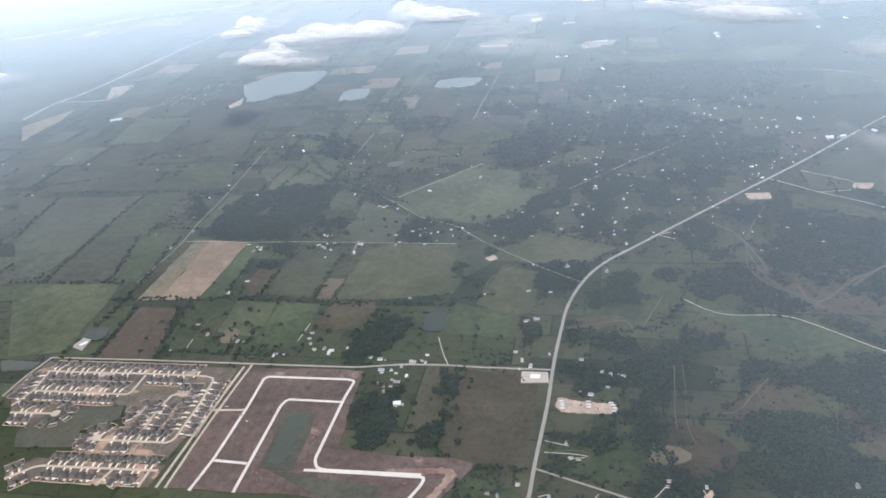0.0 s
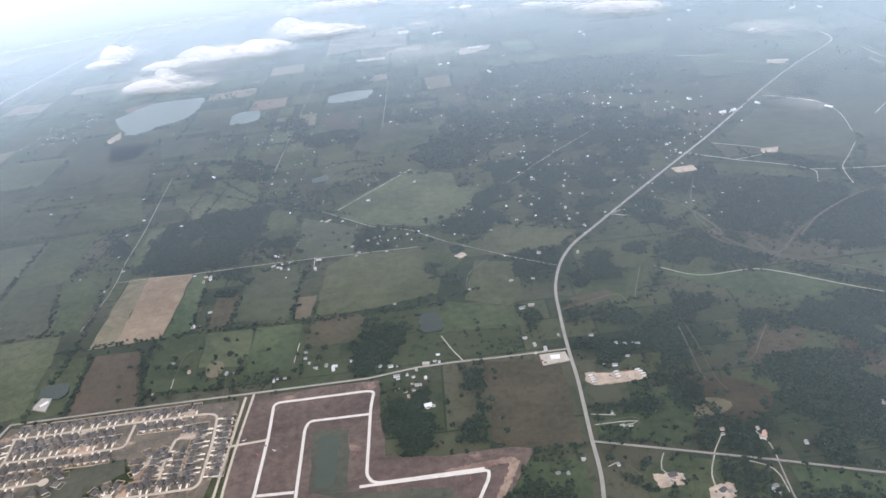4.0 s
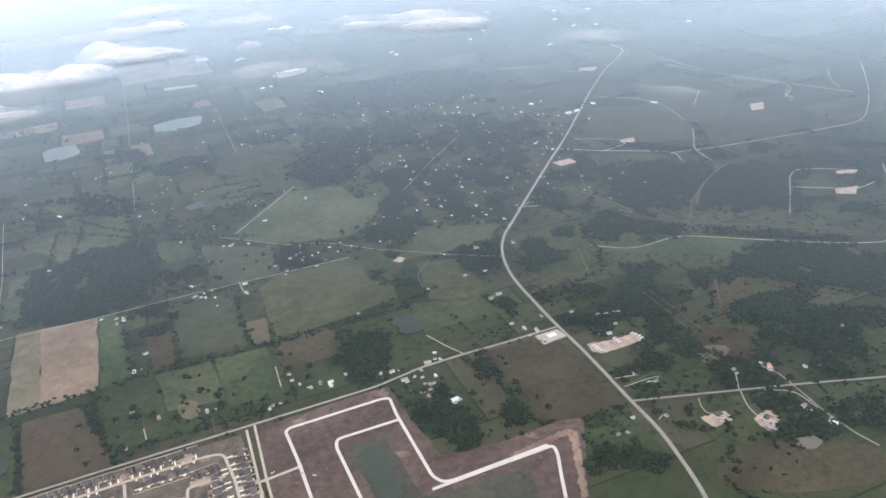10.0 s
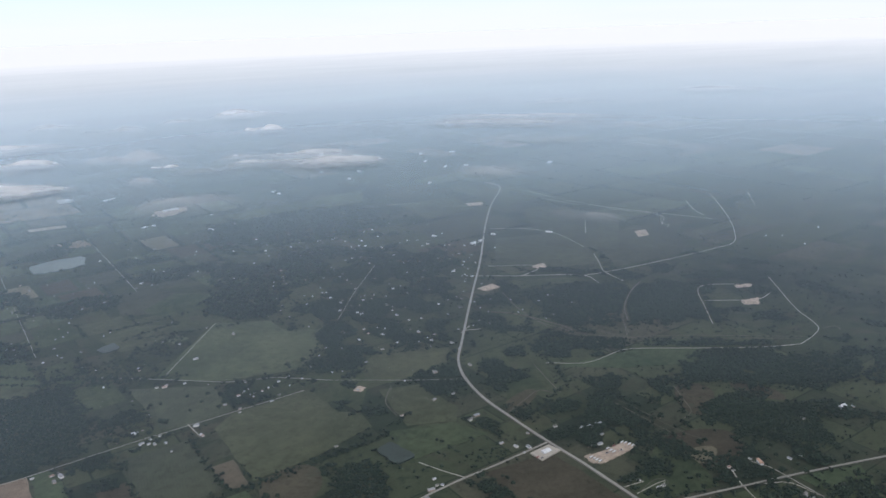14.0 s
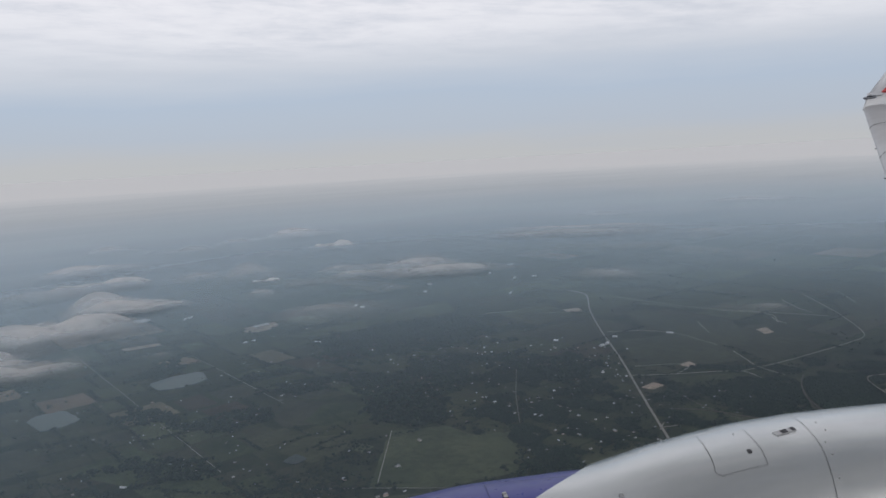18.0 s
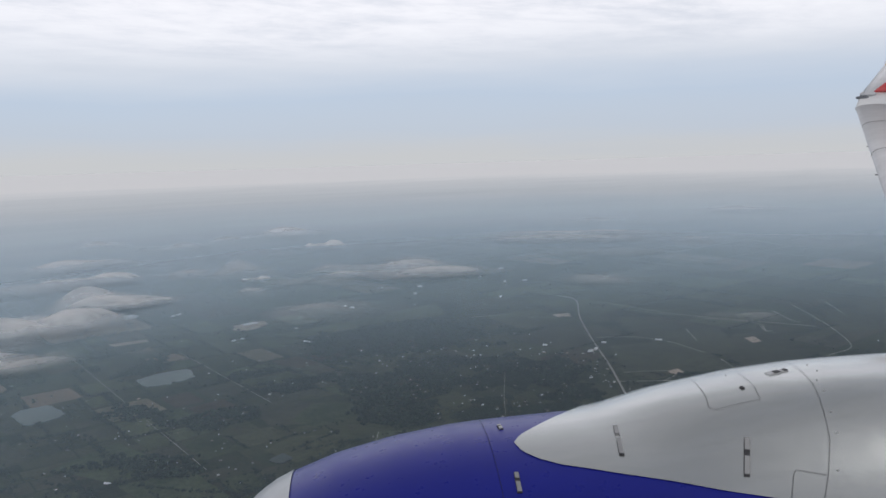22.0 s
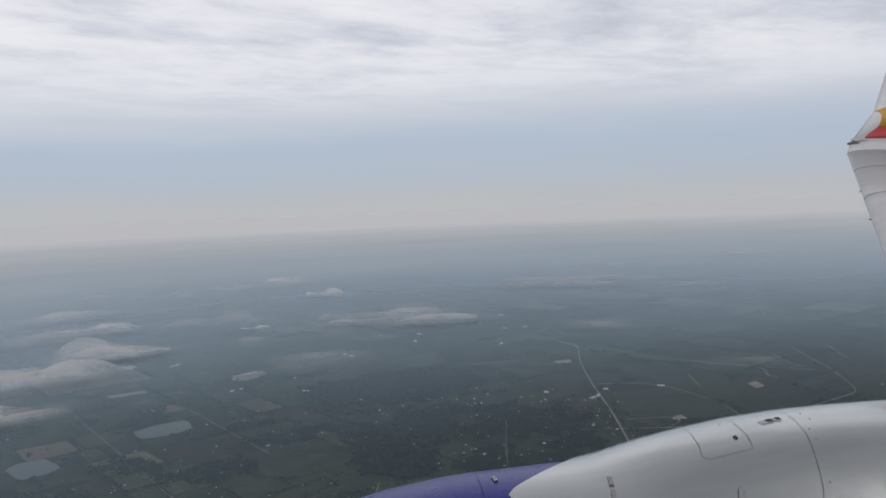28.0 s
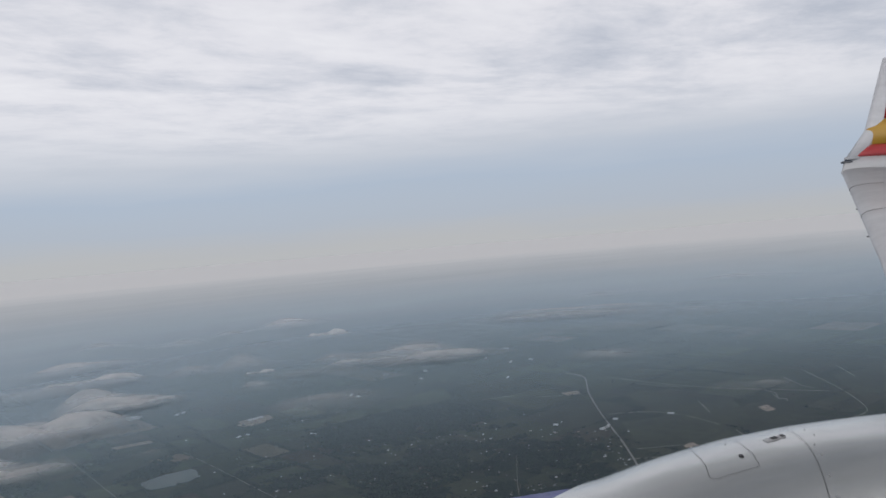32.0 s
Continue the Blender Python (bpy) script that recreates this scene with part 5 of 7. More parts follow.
farmsteads([(-16.2, 185.3, 0), (-25.2, 186.1, 0), (-19.2, 171.9, 0), (-25.9, 198.7, 0), (-80.3, 225.4, 0), (-77.7, 225.4, 0), (-75.7, 221.6, 0), (-60.9, 208.7, 0), (-58.2, 205.3, 0), (-67.3, 220.7, 0), (-49.0, 208.8, 0), (-46.5, 205.3, 0), (-54.8, 205.6, 0), (-41.4, 211.3, 0), (6.6, 107.3, 1), (6.2, 106.0, 1), (12.8, 104.0, 1), (12.8, 106.5, 1), (10.0, 92.2, 1), (10.2, 90.3, 1), (10.9, 86.1, 1), (22.6, 100.9, 1), (18.6, 89.5, 1), (-0.7, 90.0, 1), (2.3, 92.1, 1), (-6.0, 96.7, 1), (-20.3, 103.8, 1), (-14.4, 101.5, 1), (-25.4, 101.1, 1), (-11.1, 111.5, 1)])
farmsteads([(-12.2, 115.8, 1), (-3.9, 138.3, 0), (-10.1, 131.5, 0), (-4.5, 133.5, 0), (-10.4, 142.9, 0), (-17.6, 144.5, 0), (-2.2, 249.4, 0), (-9.7, 240.1, 0), (1.6, 239.7, 0), (12.2, 252.8, 0), (-8.7, 265.3, 0), (-9.7, 252.4, 0), (-14.2, 265.1, 0), (-10.5, 301.0, 0), (-28.8, 304.1, 0), (-37.0, 322.1, 0), (-12.9, 209.7, 0), (-19.0, 208.3, 0), (0.1, 223.1, 0), (-0.5, 207.8, 0), (-3.6, 204.7, 0), (-9.8, 194.4, 0), (-1.0, 194.0, 0), (7.4, 205.9, 0), (-16.2, 221.6, 0), (-20.8, 219.1, 0), (-31.8, 220.1, 0), (0.5, 234.2, 0), (-11.4, 224.1, 0), (-28.2, 239.0, 0)])
farmsteads([(57.6, 288.7, 0), (61.5, 286.2, 0), (69.3, 281.1, 0), (73.0, 280.6, 0), (79.0, 284.2, 0), (51.7, 292.7, 0), (30.8, 311.2, 0), (27.2, 308.7, 0), (46.9, 253.3, 0), (42.2, 248.8, 0), (42.5, 256.1, 0), (40.2, 236.1, 0), (51.6, 262.2, 0), (54.3, 258.1, 0), (-155.0, 292.6, 0), (-153.5, 293.9, 0), (-139.2, 284.8, 0), (-139.5, 298.6, 0), (-135.1, 292.7, 0), (-186.2, 260.6, 0), (-184.2, 261.8, 0), (-182.6, 277.3, 0), (-150.7, 265.2, 0), (-144.4, 244.7, 0), (-146.9, 233.4, 0), (-147.8, 179.6, 0), (-152.7, 197.2, 0), (-146.7, 194.1, 0), (-144.7, 195.7, 0), (-140.8, 194.3, 0)])
farmsteads([(-147.2, 202.0, 0), (-151.6, 204.1, 0), (-106.5, 168.0, 0), (-80.6, 140.7, 0), (-93.3, 145.2, 0), (-89.4, 198.0, 0), (-89.2, 195.1, 0), (-110.1, 195.9, 0), (-110.5, 192.5, 0), (-64.0, 181.9, 0), (-66.4, 197.2, 0), (-102.5, 264.3, 0), (-94.3, 252.8, 0), (-90.8, 248.5, 0), (-74.7, 221.0, 0), (-73.3, 223.2, 0), (-69.3, 257.4, 0), (-65.9, 251.9, 0), (-54.8, 259.5, 0), (-91.9, 235.0, 0), (-47.1, 124.5, 1), (-51.3, 130.5, 1), (-51.3, 135.2, 1), (-54.7, 135.3, 1), (-46.4, 140.3, 1), (-45.6, 142.5, 1), (-76.8, 150.1, 1), (-76.7, 147.6, 1), (-25.3, 144.9, 1), (-23.5, 141.8, 1)])
farmsteads([(-21.4, 139.8, 1), (-23.8, 138.6, 1), (-5.8, 138.8, 1), (-1.6, 137.5, 1), (-7.9, 130.8, 1), (-73.4, 335.2, 0), (-97.3, 351.0, 0), (-64.9, 365.5, 0), (-51.5, 359.1, 0), (-50.1, 336.9, 0), (-41.8, 320.0, 0), (-30.2, 380.4, 0), (-14.9, 341.2, 0), (0.0, 352.4, 0), (7.1, 330.5, 0), (19.4, 297.0, 0), (30.7, 306.1, 0), (44.0, 330.4, 0), (45.0, 319.0, 0), (-8.0, 271.3, 0), (-9.9, 265.8, 0), (-234.5, 257.5, 0), (-234.5, 276.6, 0), (-209.0, 248.0, 0), (-222.9, 245.6, 0), (-224.4, 237.4, 0), (-265.2, 271.4, 0), (-221.1, 269.4, 0), (-191.6, 244.8, 0), (-124.4, 238.0, 0)])
farmsteads([(-128.9, 235.6, 0), (-139.2, 206.2, 0), (-143.9, 216.9, 0), (-247.2, 326.5, 0), (-246.3, 332.5, 0), (20.8, 414.8, 0), (14.7, 437.7, 0), (29.7, 322.1, 0), (27.4, 312.3, 0), (35.6, 317.3, 0), (51.4, 304.3, 0), (32.2, 277.2, 0), (-27.9, 351.5, 0), (4.4, 314.6, 0), (-3.9, 332.1, 0), (-48.0, 331.5, 0), (1.9, 384.0, 0), (0.8, 415.3, 0), (91.9, 389.3, 0), (79.3, 419.8, 0), (109.3, 393.5, 0), (103.8, 430.3, 0), (-88.7, 345.2, 0), (-95.3, 341.7, 0), (-59.3, 322.1, 0), (-62.1, 271.7, 0), (-52.8, 429.8, 0), (-108.3, 276.8, 0), (-111.1, 280.1, 0), (-100.0, 255.1, 0)])
farmsteads([(-94.0, 253.1, 0), (49.3, 107.3, 0), (52.4, 105.1, 0), (-88.3, 191.0, 0), (-92.1, 197.0, 0), (-58.6, 198.0, 0), (-62.2, 196.7, 0), (-55.8, 167.5, 0), (102.7, 286.7, 0), (73.4, 269.5, 0), (64.0, 266.6, 0), (171.8, 206.0, 0), (177.0, 201.7, 0), (172.9, 188.9, 0), (127.5, 239.8, 0), (201.0, 199.1, 0), (56.7, 272.5, 0), (69.5, 278.2, 0), (59.1, 286.6, 0), (47.7, 293.7, 0), (49.0, 331.1, 0), (21.4, 285.8, 0)])
farmsteads([(-108.2, 168.0, 1), (-94.9, 145.2, 1), (-82.1, 140.7, 1), (-83.0, 139.8, 1), (-111.3, 195.6, 1), (-115.0, 197.1, 1), (-78.5, 197.7, 1), (-91.7, 203.2, 1), (-90.3, 196.1, 1), (-87.1, 198.4, 1), (-86.9, 194.1, 1), (-67.4, 197.5, 1), (-61.3, 203.6, 1), (-104.3, 147.7, 1), (-110.9, 140.6, 1), (-75.5, 145.3, 1), (-74.1, 143.4, 1), (-69.3, 142.9, 1), (-65.7, 144.2, 1), (-52.9, 136.6, 1), (-50.6, 137.7, 1), (-50.8, 132.1, 1), (-48.6, 134.3, 1), (-54.9, 140.0, 1), (-20.2, 104.0, 1), (9.3, 91.6, 1), (11.4, 86.8, 1), (0.5, 89.4, 1), (19.3, 89.6, 1), (6.8, 107.4, 1), (19.5, 101.4, 1), (37.7, 109.3, 1), (-23.6, 100.8, 1), (-4.0, 137.5, 1), (-9.6, 111.4, 1), (-37.9, 189.4, 1), (-78.8, 191.9, 1), (-78.5, 224.3, 1), (-69.0, 203.8, 1), (-64.3, 206.6, 1), (-60.4, 205.9, 1), (-56.2, 205.9, 1), (-52.4, 207.8, 1), (-66.7, 199.3, 1), (-15.7, 185.5, 1), (-25.1, 172.1, 1), (-19.5, 171.8, 1), (-36.2, 170.2, 1), (-24.1, 158.0, 1), (-21.8, 158.7, 1), (-5.4, 183.0, 1), (-10.1, 259.1, 1), (-13.3, 245.9, 1), (-9.8, 237.5, 1), (-15.5, 225.5, 1), (-10.0, 222.0, 1), (-13.0, 218.5, 1), (-0.8, 229.3, 1), (-3.3, 212.4, 1), (3.9, 221.5, 1), (15.8, 228.8, 1), (-0.2, 198.8, 1), (40.9, 254.9, 1), (42.7, 245.2, 1), (65.5, 280.5, 1), (69.5, 280.5, 1), (55.0, 293.3, 1), (36.4, 301.9, 1), (33.0, 309.5, 1)])
lots(((-138.4, 130.1), (-96.4, 130.9)), 1)
lots(((-136.4, 130.0), (-113.3, 130.6)), -1)
lots(((-110.5, 130.8), (-97.1, 131.0)), -1)
lots(((-136.7, 122.6), (-112.0, 122.9)), 1, setback=3.1)
lots(((-136.7, 122.6), (-112.0, 122.9)), -1)
lots(((-136.1, 114.6), (-128.3, 114.9)), 1)
lots(((-136.1, 114.6), (-128.3, 114.9)), -1)
lots(((-93.5, 129.7), (-92.6, 110.2)), 1)
lots(((-93.5, 128.5), (-93.3, 111.5)), -1, start=2.5)
lots(((-93.5, 108.4), (-107.0, 107.9)), -1)
lots(((-100.8, 108.2), (-107.0, 107.9)), 1)
lots(((-101.2, 121.5), (-100.9, 109.7)), 1, start=2.0)
lots(((-101.2, 121.5), (-100.9, 109.7)), -1, start=2.6)
lots(((-138.0, 129.4), (-136.6, 123.0)), -1)
lots(((-136.7, 122.3), (-138.3, 117.2)), -1)
lots(((-136.7, 122.3), (-138.3, 117.2)), 1, start=2.4)
lots(((-117.1, 99.5), (-91.9, 100.5)), 1)
lots(((-117.1, 99.5), (-102.4, 99.8)), -1)
lots(((-100.6, 99.9), (-93.9, 100.2)), -1, start=1.8)
lots(((-122.8, 95.1), (-118.6, 99.1)), 1)
lots(((-122.8, 95.1), (-118.6, 99.1)), -1)
lots(((-101.4, 99.0), (-102.1, 95.4)), 1, start=2.3)
lots(((-93.5, 99.3), (-93.0, 95.8)), -1, start=2)
lots(((-100.7, 123.7), (-94.6, 123.8)), 1)
cul_de_sac(-110.4, 108.4, 0, 7)
cul_de_sac(-104.1, 117.2, -60, 5)
cul_de_sac(-125.3, 115.1, 180, 6)


def build_hamlet(n):
    rnd = n.add("NewGeometry").outputs["Random Per Island"]
    col = n.ramp(rnd, [(0.0, (0.24, 0.245, 0.25)), (0.2, (0.15, 0.15, 0.155)), (0.4, (0.085, 0.08, 0.075)), (0.62, (0.20, 0.195, 0.19)), (0.74, (0.13, 0.10, 0.08)), (0.93, (0.44, 0.44, 0.44))], "CONSTANT")
    return bsdf(n, col, 0.6)


MAT["hamlet"] = material("mixed_rooftops", build_hamlet)


def hamlet(x0, y0, x1, y1, count):
    """Small homes spread through a wooded neighbourhood."""
    bm = bmesh.new()
    for _ in range(count):
        x, y, a, k = random.uniform(x0, x1), random.uniform(y0, y1), random.choice((0, 1.57)) + random.uniform(-0.35, 0.35), random.uniform(0.2, 0.36)
        if in_open_field(x, y):
            continue
        HOMES.append((x, y))
        one = bmesh.new()
        w, d = random.uniform(1.4, 2.6), random.uniform(0.9, 1.4)
        box(one, -w / 2, -d / 2, 0, w / 2, d / 2, 0.5)
        hip_roof(one, w, d, 0.51, 0.4, 0.1, random.choice((0.0, 0.8)))
        bmesh.ops.transform(one, matrix=Matrix.Translation((x, y, 0)) @ Matrix.Rotation(a, 4, "Z") @ Matrix.Scale(k, 4), verts=one.verts[:])
        me = bpy.data.meshes.new("home")
        one.to_mesh(me)
        one.free()
        bm.from_mesh(me)
        bpy.data.meshes.remove(me)
    tagged(new("hamlet", mesh_of("hamlet", bm, MAT["hamlet"])), "scattered small homes with pale and dark roofs among trees", "houses", kind="stuff")


hamlet(-30, 195, 60, 300, 120)
hamlet(-90, 200, -35, 225, 40)
hamlet(-120, 260, -60, 330, 50)
hamlet(-60, 300, 90, 420, 110)
hamlet(-180, 300, -110, 420, 45)
hamlet(-150, 420, 150, 640, 90)
hamlet(40, 560, 260, 700, 30)
hamlet(-236, 350, -208, 392, 130)


make_woods()


# ---- vehicles and yards ----
def semi_trailer():
    t = thing("truck", "white semi-trailer truck parked on the gravel yard", "truck", "trucks in the yard")
    bm = bmesh.new()
    box(bm, -1.25, -0.24, 0.2, 0.85, 0.24, 0.72)
    part("trailer", bm, MAT["white"], t)
    bm = bmesh.new()
    box(bm, 0.92, -0.2, 0.12, 1.3, 0.2, 0.55)
    box(bm, 1.3, -0.18, 0.12, 1.5, 0.18, 0.36)
    part("cab", bm, MAT["steel"], t)
    for x in (-1.05, -0.8, 0.75, 1.35):
        for y in (-0.2, 0.2):
            bm = bmesh.new()
            bmesh.ops.create_cone(bm, cap_ends=True, segments=10, radius1=0.1, radius2=0.1, depth=0.08, matrix=pose(x, y, 0.1, 90, 0, 0))
            part("wheel", bm, MAT["tyre"], t)
    return t


TRUCK = [semi_trailer()]


def car():
    c = thing("car", "small parked car on bare ground", "car", "parked cars")
    bm = bmesh.new()
    box(bm, -0.38, -0.16, 0.06, 0.38, 0.16, 0.17)
    part("body", bm, MAT["car"], c)
    bm = bmesh.new()
    v = [bm.verts.new(p) for p in ((-0.26, -0.14, 0.17), (0.2, -0.14, 0.17), (0.2, 0.14, 0.17), (-0.26, 0.14, 0.17), (-0.18, -0.11, 0.27), (0.08, -0.11, 0.27), (0.08, 0.11, 0.27), (-0.18, 0.11, 0.27))]
    for f in ((4, 5, 6, 7), (0, 1, 5, 4), (1, 2, 6, 5), (2, 3, 7, 6), (3, 0, 4, 7)):
        bm.faces.new([v[i] for i in f])
    part("cabin", bm, MAT["glass"], c)
    for x in (-0.24, 0.24):
        for y in (-0.15, 0.15):
            bm = bmesh.new()
            bmesh.ops.create_cone(bm, cap_ends=True, segments=8, radius1=0.065, radius2=0.065, depth=0.05, matrix=pose(x, y, 0.065, 90, 0, 0))
            part("wheel", bm, MAT["tyre"], c)
    return c


MAT["car"] = varied("car_paint", [(0.0, (0.6, 0.6, 0.62)), (0.3, (0.08, 0.08, 0.09)), (0.5, (0.3, 0.31, 0.33)), (0.7, (0.35, 0.04, 0.04)), (0.85, (0.7, 0.7, 0.7))], 0.35)
CAR = [car()]


def park(protos, x, y, z, turn):
    k = 0.42 if protos is TRUCK else 0.9
    return put(protos, 0, pose(x, y, z, 0, 0, turn) @ Matrix.Diagonal((k, k, k, 1)))


park(TRUCK, -13.8, 127.8, 0.26, 2.9)
park(TRUCK, -13.6, 127.0, 0.26, 5.4)
park(TRUCK, -13.5, 126.3, 0.26, 4.0)
park(TRUCK, -13.4, 125.5, 0.26, 5.8)
park(TRUCK, -8.3, 128.1, 0.26, 6.0)
park(TRUCK, -8.3, 127.1, 0.26, 1.5)
park(TRUCK, -8.2, 126.3, 0.26, 1.1)
park(TRUCK, -3.8, 128.0, 0.26, 10.7)
park(TRUCK, -3.4, 127.3, 0.26, 6.1)
park(TRUCK, -3.1, 126.4, 0.26, 5.9)
park(TRUCK, -3.0, 125.5, 0.26, 12.0)
park(CAR, -9.8, 126.9, 0.26, -0.2)
park(CAR, -6.5, 128.0, 0.26, 2.7)
park(CAR, -6.4, 125.8, 0.26, -0.2)
park(CAR, -22.9, 135.1, 0.26, 1.1)
park(CAR, -22.3, 134.3, 0.26, -2.8)
park(CAR, -0.1, 92.2, 0.26, 41.1)
park(CAR, 0.6, 90.7, 0.26, 42.9)
park(CAR, -6.5, 95.7, 0.26, 40.2)
park(CAR, -4.8, 95.7, 0.26, 41.9)
park(CAR, 9.1, 90.5, 0.26, 41.4)
park(CAR, 10.0, 85.2, 0.26, 36.5)
park(CAR, -89.8, 124.7, 0.12, 273.0)
park(CAR, -86.1, 120.7, 0.12, 212.8)
park(CAR, -83.3, 118.5, 0.12, 108.5)
park(CAR, -81.3, 118.0, 0.12, 11.2)
park(CAR, -79.4, 116.5, 0.12, 311.6)
park(CAR, -46.8, 103.2, 0.12, 170.2)
park(CAR, -41.1, 102.2, 0.12, 258.8)
park(CAR, -52.2, 103.0, 0.12, 316.4)
park(CAR, -63.0, 112.9, 0.12, 257.1)
park(CAR, -77.2, 117.2, 0.12, 331.6)
park(CAR, -82.6, 115.9, 0.12, 142.2)
park(CAR, -88.9, 119.4, 0.12, 288.3)


def big_shed(x, y, w, d, h, turn, label):
    s = thing("warehouse", label, "warehouse", "large sheds")
    s.matrix_world = pose(x, y, 0, 0, 0, turn)
    bm = bmesh.new()
    box(bm, -w / 2, -d / 2, 0, w / 2, d / 2, h)
    part("wall", bm, MAT["white"], s)
    bm = bmesh.new()
    hip_roof(bm, w, d, h, 0.3, 0.08, 0.0)
    tone = "barn_tan" if "brown" in label else "tract_roof" if "large " in label and " house" in label else "white"
    part("roof", bm, MAT[tone], s)
    bm = bmesh.new()
    box(bm, -0.3, -d / 2 - 0.02, 0.02, 0.3, -d / 2, h * 0.7)
    part("door", bm, MAT["steel"], s)


big_shed(-19.9, 135.7, 1.95, 1.2, 0.56, 0, 'white metal warehouse on a concrete apron beside the highway')
big_shed(-48.3, 124.6, 1.5, 0.975, 0.48, 10, 'white metal barn at the end of a drive')
big_shed(13.1, 104.3, 1.8, 0.75, 0.48, 60, 'long pale brown roofed barn beside a drive')
big_shed(10.6, 85.8, 1.35, 0.825, 0.44, -40, 'pale metal shed beside the lane')
big_shed(-6.0, 97.1, 1.425, 1.125, 0.48, 10, 'large pale house on a gravel turning circle')
big_shed(1.1, 92.3, 1.2, 0.9, 0.48, 30, 'large house on a bare sandy plot')
big_shed(-245.6, 329.0, 5.6, 1.6, 0.64, 20, 'long white distant warehouse')
big_shed(-53.6, 506.1, 7.2, 2.4, 0.96, 0, 'long white distant warehouse')
big_shed(50.3, 106.5, 1.8, 1.05, 0.4, 0, 'pale metal shed in the woods')
big_shed(-136.2, 141.6, 1.8, 0.75, 0.32, 50, 'pale farm building beside a pond')
big_shed(70.3, 280.5, 2.25, 1.5, 0.64, 0, 'white metal barns beside the highway')
big_shed(74.7, 281.3, 1.875, 1.2, 0.64, 20, 'white metal barns beside the highway')
big_shed(-54.0, 510.8, 6.4, 2.4, 0.8, 0, 'long white distant warehouse')
big_shed(-12.4, 440.9, 8, 2.4, 0.8, 5, 'long white distant warehouse')
big_shed(-52.9, 506.4, 4.8, 2.4, 1.12, 0, 'long white distant warehouse')
big_shed(186.0, 495.7, 3.2, 1.7, 0.7, 31, 'pale metal shed among distant fields')
big_shed(170.9, 467.3, 4.0, 1.3, 0.7, 34, 'pale metal shed among distant fields')
big_shed(207.3, 485.6, 4.1, 1.3, 0.5, -57, 'pale metal shed among distant fields')
big_shed(168.7, 440.0, 3.9, 1.6, 0.6, 39, 'pale metal shed among distant fields')
big_shed(149.2, 525.6, 3.8, 1.8, 0.5, -53, 'pale metal shed among distant fields')
big_shed(101.0, 448.8, 1.9, 1.1, 0.6, -54, 'pale metal shed among distant fields')
big_shed(49.5, 439.8, 2.3, 1.4, 0.4, -56, 'pale metal shed among distant fields')
big_shed(49.4, 446.8, 2.7, 1.5, 0.5, 31, 'pale metal shed among distant fields')
big_shed(-33.8, 412.6, 2.4, 1.4, 0.3, 29, 'pale metal shed among distant fields')
big_shed(-29.3, 413.0, 1.9, 1.1, 0.3, -60, 'pale metal shed among distant fields')
big_shed(-9.9, 384.4, 2.8, 1.1, 0.5, -63, 'pale metal shed among distant fields')
big_shed(-30.9, 495.0, 3.7, 1.1, 0.5, 31, 'pale metal shed among distant fields')
big_shed(-34.0, 493.7, 2.9, 1.2, 0.5, 25, 'pale metal shed among distant fields')
big_shed(181.3, 433.8, 2.7, 1.9, 0.6, -64, 'pale metal shed among distant fields')
big_shed(130.1, 402.1, 3.2, 1.0, 0.5, 27, 'pale metal shed among distant fields')
big_shed(228.3, 402.9, 3.2, 1.5, 0.4, -59, 'pale metal shed among distant fields')
big_shed(64.2, 301.6, 1.9, 1.0, 0.5, -62, 'pale metal shed among distant fields')
big_shed(107.4, 272.7, 2.9, 1.2, 0.3, -63, 'pale metal shed among distant fields')
big_shed(86.3, 286.6, 1.9, 1.2, 0.4, -65, 'pale metal shed among distant fields')
big_shed(27.6, 329.8, 1.5, 1.0, 0.3, 37, 'pale metal shed among distant fields')
big_shed(-46.1, 327.5, 1.7, 0.7, 0.3, -66, 'pale metal shed among distant fields')
big_shed(-112.0, 286.8, 1.4, 0.8, 0.2, 37, 'pale metal shed among distant fields')
big_shed(-110.4, 282.1, 1.1, 0.7, 0.3, 39, 'pale metal shed among distant fields')
big_shed(-127.6, 279.4, 1.8, 0.6, 0.2, -55, 'pale metal shed among distant fields')
big_shed(118.9, 468.1, 2.8, 1.5, 0.4, -64, 'pale metal shed among distant fields')
big_shed(98.0, 482.8, 2.0, 1.9, 0.5, 28, 'pale metal shed among distant fields')


